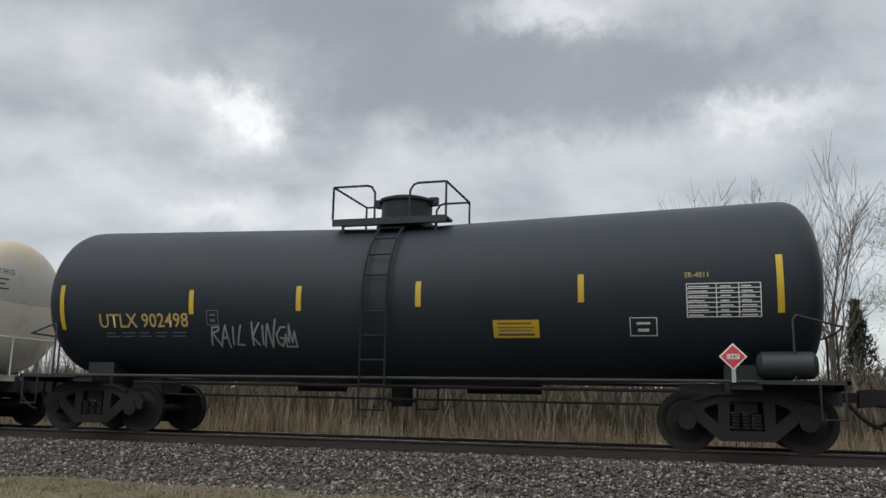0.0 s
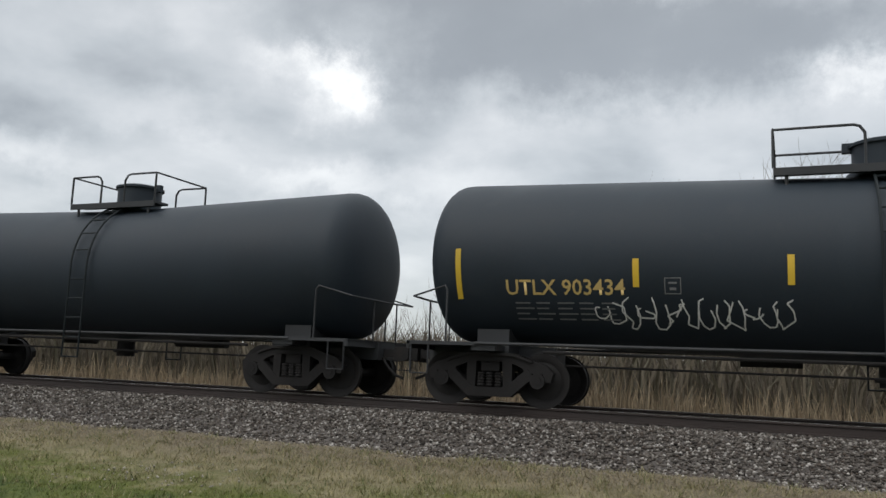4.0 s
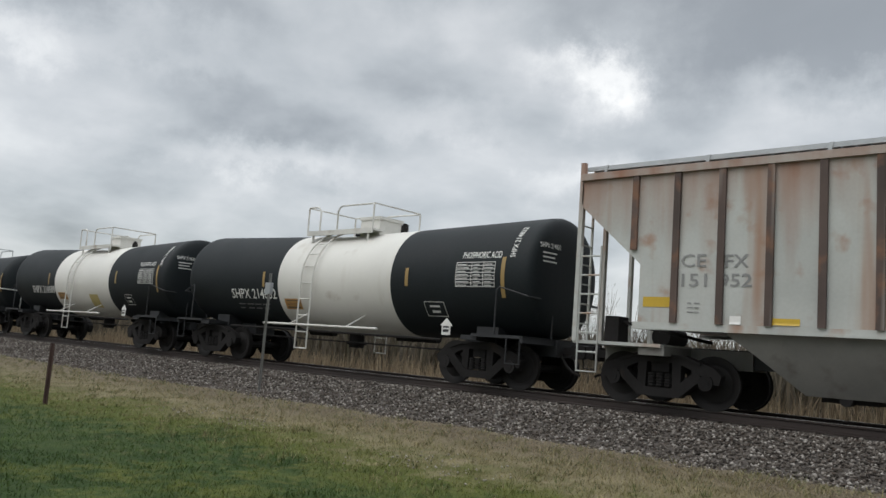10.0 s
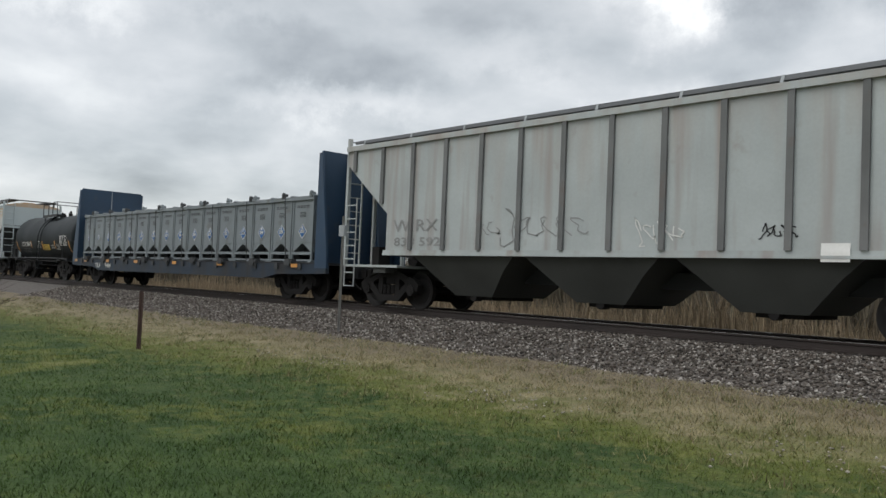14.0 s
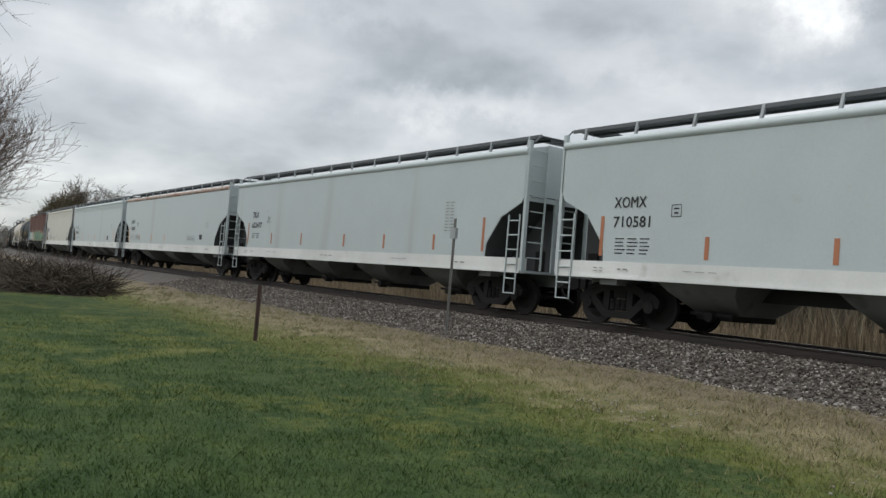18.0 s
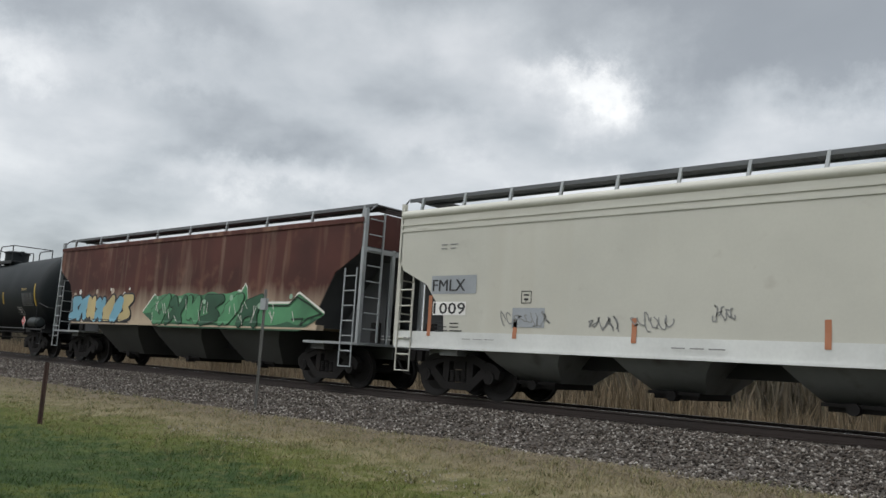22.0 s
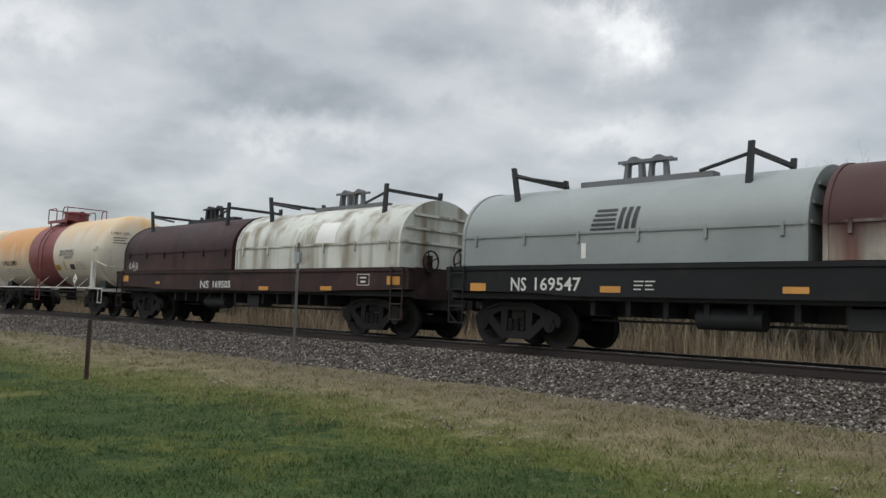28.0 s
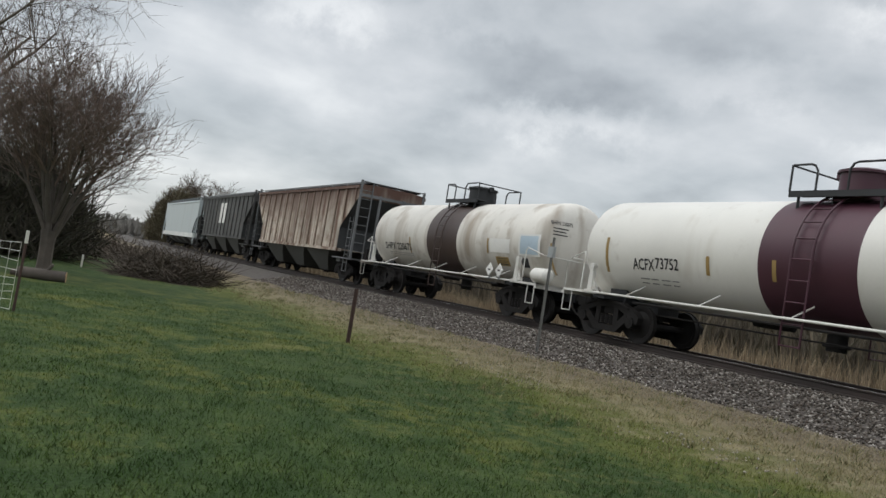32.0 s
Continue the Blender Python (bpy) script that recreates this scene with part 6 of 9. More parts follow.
def mural(c, s, x0, x1, z0, z1, kind):
    """A sprayed mural: rimmed letters on a ragged ground, with pale dots and highlights."""
    rnd = random.Random(40 + kind)

    def blob(pts, lift, paint, name):
        n = len(pts)
        cx, cz = sum(p[0] for p in pts) / n, sum(p[1] for p in pts) / n
        b = MB()
        b.add([(cx, s(cz) - lift, cz)] + [(x, s(z) - lift, z) for x, z in pts], [(0, 1 + k, 1 + (k + 1) % n) for k in range(n)])
        part(name, b, paint, c)

    def strip_ground(low, top, m, lift, paint, name):
        b = MB()
        v = []
        for k in range(m + 1):
            x = x0 + (x1 - x0) * k / m
            for z in (low(k / m), top(k / m)):
                v.append((x, s(z) - lift, z))
        b.add(v, [(2 * k, 2 * k + 2, 2 * k + 3, 2 * k + 1) for k in range(m)])
        part(name, b, paint, c)

    h = z1 - z0
    if kind == 0:
        strip_ground(lambda u: z0 + h * 0.02, lambda u: z0 + h * (0.12 + 0.05 * math.sin(u * 23)), 24, 0.007, INK, "mural_shadow")
        fat_letters(c, s, "2351462", x0, x1, z0 + 0.06, z1, (PBLUE, PBLUE, PYELL, PBLUE, PYELL, PBLUE, PYELL), INK, 61, 0.16, 0.40, 0.12)
        fat_letters(c, lambda z: s(z) + 0.005, "2351462", x0 + 0.06, x1 + 0.06, z0, z1 - 0.06, (INK,), INK, 61, 0.16, 0.32, 0.10)
        for k in range(9):
            cx, r, cz = x0 + (x1 - x0) * (k + rnd.random()) / 9, rnd.uniform(0.05, 0.12), z0 + h * rnd.choice((0.95, 1.06, 1.12, 0.10))
            blob([(cx + r * math.cos(a * 0.7), cz + r * math.sin(a * 0.7)) for a in range(9)], 0.008, PWHITE if k % 3 else PATCHP, "mural_dot")
    else:
        def top_edge(u):
            """Flat letter tops, a spike, a lower run, then an arrow head."""
            if u < 0.07:
                return z0 + h * (0.42 + 0.5 * u / 0.07)
            if u < 0.60:
                return z0 + h * (0.95 + 0.05 * math.sin(u * 47) * abs(math.sin(u * 19)))
            if u < 0.635:
                return z0 + h * (0.95 + 0.22 * (1 - abs(u - 0.615) / 0.02))
            if u < 0.85:
                return z0 + h * 0.66
            if u < 0.88:
                return z0 + h * (0.66 + 0.26 * (u - 0.85) / 0.03)
            return z0 + h * (0.92 - 0.50 * (u - 0.88) / 0.12)

        foot = lambda u: z0 + 0.42 * h * max(0.0, 1 - u * 9) + 0.40 * h * max(0.0, (u - 0.9) / 0.1)
        strip_ground(foot, lambda u: top_edge(u) + (0.06 if u > 0.58 or u < 0.08 else 0.0), 96, 0.006, PWHITE, "mural_rim")
        strip_ground(foot, top_edge, 96, 0.009, PGREEN, "mural_ground")
        strip_ground(foot, lambda u: max(foot(u), min(top_edge(u), z0 + h * (0.36 + 0.05 * math.sin(u * 31)))), 96, 0.012, PGREEN2, "mural_shade")
        fat_letters(c, lambda z: s(z) - 0.016, "415263", x0 + 0.5, x0 + (x1 - x0) * 0.72, z0 + 0.03, z1 - 0.02, (PGREEN, PGREEN2), GREENK, 77, 0.24, 0.30, 0.055)
        part("mural_line", ribbon(MB(), [(x0 + (x1 - x0) * u, top_edge(u) - 0.05) for u in (0.64, 0.70, 0.77, 0.84, 0.875, 0.94, 0.99)], s, 0.045, 0.03), GREENK, c)
        part("mural_line", ribbon(MB(), [(x0 + (x1 - x0) * u, z0 + h * v) for u, v in ((0.99, 0.42), (0.93, 0.30), (0.90, 0.14), (0.91, 0.30), (0.86, 0.28))], s, 0.045, 0.03), GREENK, c)
        for k in range(26):
            u = rnd.uniform(0.06, 0.9)
            x, z = x0 + (x1 - x0) * u, z0 + h * rnd.uniform(0.1, 0.55)
            d = rnd.uniform(-0.18, 0.18)
            part("mural_highlight", ribbon(MB(), [(x, z), (x + d, z + h * rnd.uniform(0.12, 0.3))], s, 0.022, 0.042), PWHITE, c)
        for k in range(6):
            cx, r, cz = x0 + (x1 - x0) * (0.1 + 0.15 * k), rnd.uniform(0.05, 0.09), z0 + h * rnd.uniform(0.6, 0.85)
            blob([(cx + r * math.cos(a * 0.7), cz + r * math.sin(a * 0.7)) for a in range(9)], 0.042, PATCHM, "mural_dot")


PATCHP = mat("pinkish_cream_spray_paint", (0.45, 0.36, 0.28), 0.6, vary=0.2)
PATCHM = mat("mint_spray_paint", (0.30, 0.46, 0.33), 0.6, vary=0.2)
PGREEN2 = mat("mid_green_spray_paint", (0.024, 0.090, 0.045), 0.5, vary=0.35)
GREENK = mat("blackish_green_spray_paint", (0.012, 0.030, 0.016), 0.5)


# the coupling points along the train, metres from the place that passes the eye at 0 s
GAPS = [18.9, 2.92, -13.29, -31.2, -48.9, -65.7, -82.6, -97.3, -111.96, -126.6, -141.0, -160.9, -180.7, -199.0, -213.2, -227.0, -241.5,
        -254.6, -267.9, -285.4, -306.4, -317.8, -338.15, -358.42, -378.8, -398.9, -418.1, -435.2, -453.0, -469.5, -486.75, -502.8,
        -518.5, -534.8, -551.9, -568.5, -583.3, -599.4, -620.1, -635.5, -649.4, -667.0, -685.0, -706.0]
CARS = []


def new_car(name, i, label, category):
    car = tagged(new(name), label, category, "cars of the freight train")
    L = GAPS[i] - GAPS[i + 1]
    CARS.append((car, (GAPS[i] + GAPS[i + 1]) / 2))
    return car, L


def black_tank(i, label, paint=BLACK, R=1.52, zc=2.56, **o):
    car, L = new_car("tank_car", i, label, "tank car")
    o = {"pipe": FRAME, "grate": FRAME, "rail": FRAME, "deck": FRAME, "ladder_paint": BLACK2, "dome": ("round", 0.0, 0.5, 0.62), "platform": (-1.25, 1.25), "ladder": 0.0,
         "reservoir": [(6.2, 7.1, RESG)], "ladder_z": 0.62, "dip": 0.026, "struts": False, **o}
    TL = L - 1.45
    SIDES[i] = car, tank_car(car, L, TL, R, zc, [(-TL / 2, TL / 2, paint)], o)


def white_tank(i, label, paint=CREAM, R=1.5, zc=2.55, bands=(), **o):
    car, L = new_car("tank_car", i, label, "tank car")
    TL = L - o.get("over", 1.5)
    sk, x = [], -TL / 2
    for x0, x1, pb in bands:
        sk += [(x, x0, paint), (x0, x1, pb)]
        x = x1
    sk.append((x, TL / 2, o.get("right_paint", paint)))
    SIDES[i] = car, tank_car(car, L, TL, R, zc, sk, o)


def hopper(i, label, **o):
    car, L = new_car("covered_hopper_car", i, label, "hopper car")
    SIDES[i] = car, hopper_car(car, L, o)


BT = "black tank car with yellow strips and {}"
black_tank(0, BT.format("bare flanks"))
black_tank(1, BT.format("white spray scrawl"), platform=(-1.2, 1.05))
GR = {"rail": PIPE_G, "grate": PIPE_G, "brackets": 0.6, "mid": True}
white_tank(2, "cream tank car with orange-stained roof and grey railings", dip=0.018, shield=True, brace=-1, paint=YTOP, ladder=0.0, platform=(-1.9, 1.8), dome_paint=CREAM, dome=("round", 0.25, 0.52, 0.66), seams=(-4.9, -2.3, 2.6, 5.2), reservoir=[(7.0, 7.85, CREAM)], over=1.5, **GR)
white_tank(3, "cream tank car with faded red strips and blue patch", dip=0.018, paint=DULLC, shield=True, brace=-1, ladder=0.1, platform=(-1.4, 1.45), dome=("round", -0.45, 0.48, 0.66), seams=(-5.2, -2.9, 3.2, 5.8), valves=[(0.75, 0.3), (1.05, 0.22)], reservoir=[(6.9, 7.75, CREAM)], over=1.5, **GR)
black_tank(4, BT.format("grey spray scrawl"), platform=(-1.65, 1.45))
black_tank(5, BT.format("two large white scrawls"), platform=(-1.7, 1.35))
black_tank(6, BT.format("no scrawls"), reservoir=())
white_tank(7, "cream tank car with black spray scrawl and grey roof pot", dip=0.034, head=(0.30, 3.2), paint=WHITE, R=1.32, zc=2.20, ladder=0.21, platform=(-1.48, 1.48), dome=("pot", -0.31, 0.36, 0.5), dome_paint=PIPE_G, seams=(-4.2, -1.8, 0.6, 3.4), valves=[(-1.2, 0.45)], over=1.7, rail_h=0.56, **GR)
white_tank(8, "cream tank car with orange strips and grey roof pot", dip=0.034, head=(0.30, 3.2), paint=CREAM, R=1.32, zc=2.20, ladder=-1.08, platform=(-1.73, 1.1), dome=("pot", -0.34, 0.32, 0.45), dome_paint=PIPE_G, seams=(-2.67, -0.1, 0.53, 2.13, 4.01), valves=[(-0.75, 0.15), (1.3, 0.5)], over=1.7, rail_h=0.56, **GR)
white_tank(9, "clean white tank car with brown strips and grey roof pot", dip=0.034, head=(0.30, 3.2), paint=WHITE, R=1.32, zc=2.20, ladder=-0.95, platform=(-1.48, 1.48), dome=("pot", -0.2, 0.36, 0.5), dome_paint=PIPE_G, seams=(-4.0, -1.6, 0.7, 3.3), valves=[(-0.6, 0.2), (1.3, 0.45)], over=1.7, rail_h=0.56, **GR)
TH = {"gear_right": ENDG, "paint": TAN, "kind": "round", "bays": 4, "eave": 4.06, "roof": 4.30, "walk": 4.52, "seams": 4, "cut": 1.65}
hopper(10, "tan round-sided covered hopper car with black, red and green graffiti", **TH)
hopper(11, "tan round-sided covered hopper car with small black graffiti", **TH)
RH = {"kind": "ribbed", "bays": 3, "eave": 4.25, "roof": 4.36, "walk": 4.44, "W": 1.55, "under": BAYG}
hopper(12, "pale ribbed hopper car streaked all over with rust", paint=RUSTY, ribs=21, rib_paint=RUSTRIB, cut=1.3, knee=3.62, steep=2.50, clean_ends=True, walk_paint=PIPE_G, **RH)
AC = {"dip": 0.028, "paint": BLACK2, "R": 1.32, "zc": 2.32, "platform": (-1.28, 1.15), "ladder": -0.57, "dome": ("box", 0.57, 0.36, 0.42), "dome_paint": WHITE, "valves": [(-0.1, 0.2), (0.1, 0.15), (1.6, 0.22)], "deck": FRAME, "over": 1.1, "pipe": FRAME, "rail": PIPE_W, "grate": PIPE_W, "ladder_paint": PIPE_W, "side_paint": PIPE_W, "pipe_span": (-2.1, 2.3), "head": (0.26, 3.6)}
white_tank(13, "black acid tank car with white middle band, orange panel", bands=[(-1.92, 2.42, WHITE)], **AC)
white_tank(14, "black acid tank car with white middle band, yellow stain", bands=[(-2.2, 2.3, WHITE)], **AC)
white_tank(15, "black tank car with broad white middle and open roof valves", dip=0.022, paint=BLACK2, R=1.3, zc=2.17, bands=[(-3.2, 2.62, WHITE)], ladder=-0.95, platform=(-1.6, 1.0), dome=("none", 0, 0, 0), valves=[(-0.4, 0.2), (0.0, 0.18), (1.7, 0.5)], seams=(-0.6,), seam_paint=WHITE, deck=FRAME, over=1.1, rail_h=0.54, rail=PIPE_G, grate=PIPE_G)
white_tank(16, "white tank car with black lower half and end rails", dip=0.016, seams=(-2.2, 0.3, 2.5), head=(0.30, 3.2), paint=WHITE, R=1.32, zc=2.32, split=(FRAME, 104), ladder=-0.9, platform=(-1.4, 1.5), dome=("none", 0, 0, 0), valves=[(-0.4, 0.2), (0.2, 0.2)], pipe=PIPE_G, deck=FRAME, over=1.9)
white_tank(17, "black acid tank car with white middle band, clean letters", bands=[(-2.15, 2.2, WHITE)], **{**AC, "platform": (-1.2, 1.25), "ladder": 0.6, "dome": ("box", -0.55, 0.36, 0.42)})
hopper(18, "weathered grey ribbed hopper car with faded lettering and scrawls", paint=PALE_R, ribs=14, rib_paint=GREYRIB, slope_shade=DARKEND, inset=0.74, **{**RH, "under": BAYD})
car, L = new_car("flat_car", 19, "dark blue bulkhead flat car loaded with grey lidded bins", "flat car")
SIDES[19] = car, flat_car(car, L, {})
black_tank(20, "short black tank car with orange strips and open roof valves", BLACK2, R=1.24, zc=2.12, platform=(-1.2, 1.1), dome=("none", 0, 0, 0), valves=[(-0.35, 0.25), (0.0, 0.2), (1.0, 0.25)], reservoir=(), head=(0.26, 3.6))
SH = {"slope_shade": DARKEND, "walk_paint": WALKG, "sill_paint": SILLW, "under": BAYS}
hopper(21, "cream covered hopper car with rust stains under its eaves", end_paint=GREY_W, gear=GREY_W, paint=RUSTTOP, bead_paint=GREY_W, chord_paint=GREY_W, beads=(3.62, 3.78, 3.94), **SH)
hopper(22, "pale grey covered hopper car with red strips, clean flanks", paint=GREY_W, **SH)
hopper(23, "pale grey-green covered hopper car with red strips", paint=GREY_W, **SH)
hopper(24, "pale grey covered hopper car with rusty top chord and scrawl", bays=3, paint=GREY_W, chord_paint=RUSTY, **SH)
hopper(25, "pale grey covered hopper car with three beads below its eaves", paint=GREY_W, beads=(3.72, 3.84, 3.96), **SH)
hopper(26, "cream covered hopper car with grey scrawls and patches", paint=CREAMH, beads=(3.66, 3.80), W=1.55, gear_right=ENDG, **SH)
hopper(27, "rust-brown covered hopper car with blue, yellow and green graffiti", paint=OXIDE, kind="oxide", bays=3, eave=4.06, roof=4.27, walk=4.44, gear=PIPE_G, under=BAYD, cut=1.55, slope_shade=DARKEND)
black_tank(28, BT.format("clean lettering"), BLACK2, platform=(-1.8, 1.8))
white_tank(29, "cream tank car with yellow-stained roof and black scrawl", dip=0.018, shield=True, brace=-1, paint=YTOP, ladder=0.0, platform=(-1.9, 1.8), dome_paint=CREAM, dome=("round", 0.25, 0.52, 0.66), seams=(-4.9, -2.3, 2.6, 5.2), over=1.5, **GR)
black_tank(30, "rust-dusted brown-black tank car with green reservoir", BROWNBLACK, platform=(-1.15, 1.3), reservoir=[(6.25, 6.95, TEAL)])
black_tank(31, BT.format("a broad white scrawl"), BLACK2, platform=(-1.4, 1.6))
for i, a, b_, sp, lab in ((32, COIL_G, COIL_G, OXIDE, "brown coil car with two grey arched covers"), (33, COIL_G, COIL_R, COILBLK, "black coil car with one grey and one rusty arched cover"),
                          (34, COIL_B, COIL_W, COILSILL, "brown coil car with one brown and one stained white cover")):
    car, L = new_car("coil_car", i, lab, "coil car")
    xe = L / 2 - 1.0
    SIDES[i] = car, coil_car(car, L, {"sill": sp, "covers": [(-xe, -0.12, a), (0.12, xe, b_)]})
HF = {"brackets": 1.05, "rail_h": 0.54, "ladder": 0.3, "platform": (-1.0, 1.15), "rail": MAROON, "grate": MAROON, "dome": ("round", 0.0, 0.5, 0.5), "dome_paint": MAROON, "ladder_paint": MAROON}
white_tank(35, "cream tank car stained orange, with a maroon middle band", shield=True, paint=ORANGED, right_paint=ORANGER, bands=[(-1.41, 1.51, MAROON)], R=1.45, zc=2.54, **HF)
white_tank(36, "white tank car with a maroon band and yellowed roof", paint=WHITE_O, bands=[(-1.24, 1.25, MAROON)], R=1.48, zc=2.58, **HF)
hopper(37, "pale grey-green covered hopper car with brown strips", paint=GREYG, **SH)
PL = {"brackets": 0.75, "rail_h": 0.56, "rail": FRAME, "grate": FRAME, "dome_paint": PLUM, "ladder_paint": PLUM, "dome": ("round", 0.12, 0.48, 0.62), "ladder": 0.0, "platform": (-0.95, 1.25), "reservoir": [(6.0, 6.75, WHITE)]}
white_tank(38, "clean white tank car with a plum middle band", paint=WHITE, bands=[(-1.1, 1.1, PLUM)], R=1.32, zc=2.3, **PL)
white_tank(39, "dirty white tank car with a dark brown band", paint=WHITED, bands=[(-1.1, 1.1, BROWN)], R=1.32, zc=2.3, **{**PL, "dome_paint": FRAME, "ladder_paint": BROWN})
hopper(40, "pale ribbed hopper car heavily streaked with rust", paint=RUSTPAN, ribs=15, rib_paint=TANRIB, slope_shade=DARKEND, gear=ENDG, **{**RH, "under": BAYD})
hopper(41, "dark weathered ribbed hopper car with a white patch", paint=DARKRIB, ribs=15, slope_shade=DARKEND, **{**RH, "under": BAYD})
hopper(42, "pale covered hopper car at the end of the train", paint=GREY_W, **SH)


def flat_letters():
    c, s = SIDES[19]
    words(c, s, "TRLX", -7.35, -6.75, 0.72, 0.91, INKW)
    words(c, s, "9404", -6.25, -5.6, 0.72, 0.91, INKW)
    for x in (-9.8, -8.6, -6.0, -3.0, 0.5, 4.0, 8.6):
        panel(c, lambda z: -1.51, x, x + 0.34, 0.95, 1.06, ORANGE, "reflective_patch")


flat_letters()


def acid_marks():
    for i, body in ((13, "SHPX 214832"), (14, "SHPX 214689"), (17, "SHPX 214823")):
        c, s = SIDES[i]
        TL = HEADS[c.name][0]
        upright_words(c, s, body, TL / 2 - 0.52, 2.72, 3.42, 0.14, INKW)
        head_marks(i, body, INKW)



def sill_stencils():
    for i in (21, 22, 23, 24, 25, 26, 37):
        c = SIDES[i][0]
        for x0, x1, z0, z1 in ((-8.3, -7.95, 1.14, 1.28), (-7.6, -7.3, 1.18, 1.30), (-5.9, -5.0, 1.22, 1.27), (-1.2, -0.2, 1.18, 1.26), (3.6, 4.5, 1.2, 1.26), (6.9, 7.4, 1.16, 1.28)):
            small_print(c, lambda z: -1.615, x0, x1, z0, z1, INKG)


sill_stencils()

acid_marks()
head_marks(20, "COCX 286042", INKW)
for i, body in ((2, "DOWX 74122"), (3, "DOWX 73050"), (7, "SHPX 205691"), (8, "GATX 16586"), (9, "SHPX 205582"), (29, "DOWX 74254"), (35, "CMRX 25001"), (36, "UTLX 950026"), (38, "ACFX 73752"), (39, "SHPX 220675")):
    head_marks(i, body, INK)


# lettering, strips, panels and spray paint, car by car
PATCHGR = mat("grey_green_spray_paint", (0.17, 0.21, 0.165), 0.6)
PATCHT = mat("pale_grey_spray_paint", (0.34, 0.335, 0.30), 0.6)
PINKM = mat("faded_pink_spray_paint", (0.30, 0.075, 0.095), 0.6, vary=0.3, band=((0.50, 0.36, 0.38), 1.1, 1.7, 0.9))

c, s = SIDES[1]
words(c, s, "UTLX 902498", -5.79, -3.80, 1.98, 2.25, INKY)
strip(c, s, -3.72, 2.22, 2.67, YELLOW)
strip(c, s, -1.50, 2.25, 2.70, YELLOW)
strip(c, s, 0.77, 2.29, 2.73, YELLOW)
strip(c, s, 3.57, 2.32, 2.78, YELLOW)
strip(c, s, -6.66, 1.96, 2.83, YELLOW)
strip(c, s, 6.61, 2.12, 3.02, YELLOW)
panel(c, s, 2.08, 2.86, 1.76, 2.05, YELLOW, "panel")
box_mark(c, s, 4.33, 4.76, 1.78, 2.07, INKW)
data_table(c, s, 5.22, 6.33, 2.06, 2.59, INKW)
words(c, s, "SR-4811", 5.20, 5.56, 2.68, 2.77, INKY)
placard(c, 5.87, 1.44, 0.27, RED)
box_mark(c, s, -3.40, -3.15, 2.01, 2.29, INKD)
scrawled_words(c, s, "RAIL KING", -3.38, -1.58, 1.60, 2.08, CHALK)
small_print(c, s, -5.69, -3.80, 1.80, 1.93, INKD)

c, s = SIDES[2]
words(c, s, "DOWX 74122", -6.35, -4.86, 1.98, 2.23, INK)
small_print(c, s, -6.28, -4.80, 1.68, 1.91, INKG)
strip(c, s, -3.97, 2.25, 2.70, YELLOW)
strip(c, s, -1.41, 2.31, 2.76, YELLOW)
strip(c, s, 1.07, 2.34, 2.79, YELLOW)
strip(c, s, 3.73, 2.36, 2.83, YELLOW)
strip(c, s, -6.85, 1.99, 2.88, YELLOW)
panel(c, s, 2.47, 3.15, 2.18, 2.57, YELLOW, "panel")
scrawled_words(c, s, "RAIL KING", 1.27, 3.47, 1.72, 2.18, SOFTINK)
box_mark(c, s, -3.75, -3.50, 2.01, 2.26, INK)
panel(c, s, 5.58, 6.09, 2.72, 3.02, WSIGN, "patch")
panel(c, s, 4.97, 5.33, 1.74, 1.96, INK, "black_panel")
panel(c, s, 0.40, 0.85, 1.57, 1.82, INKG, "grey_patch")
data_table(c, s, 5.64, 6.63, 2.14, 2.61, WSIGN)
placard(c, 6.75, 1.38, 0.27, RED)
strip(c, s, 6.84, 2.01, 2.92, YELLOW)

c, s = SIDES[3]
words(c, s, "DOWX 73050", -6.47, -4.45, 1.88, 2.14, INK)
small_print(c, s, -6.38, -4.80, 1.62, 1.83, INKG)
small_print(c, s, -3.55, -2.55, 1.63, 2.14, INKG)
strip(c, s, -5.45, 1.90, 2.35, REDTAPE)
strip(c, s, -2.07, 1.96, 2.43, REDTAPE)
strip(c, s, 1.47, 1.98, 2.45, REDTAPE)
strip(c, s, 4.39, 2.03, 2.49, REDTAPE)
strip(c, s, -6.99, 1.67, 2.52, REDTAPE)
box_mark(c, s, -4.38, -4.11, 1.89, 2.15, INK)
panel(c, s, -1.73, -1.29, 1.78, 2.07, INKG, "grey_patch")
panel(c, s, 3.31, 4.06, 1.87, 2.14, ORANGE, "panel")
panel(c, s, 2.26, 3.04, 1.84, 2.21, PALEBLUE, "patch")
diamond(c, s, 5.03, 2.12, 0.23, PATCHG)
panel(c, s, 4.88, 5.30, 1.62, 1.83, INK, "black_panel")
small_print(c, s, 3.45, 4.67, 1.73, 1.85, INKG)
strip(c, s, 6.78, 1.57, 2.48, REDTAPE)
data_table(c, s, 5.25, 6.30, 1.56, 2.01, NAVY)
placard(c, 6.28, 1.16, 0.27, RED)

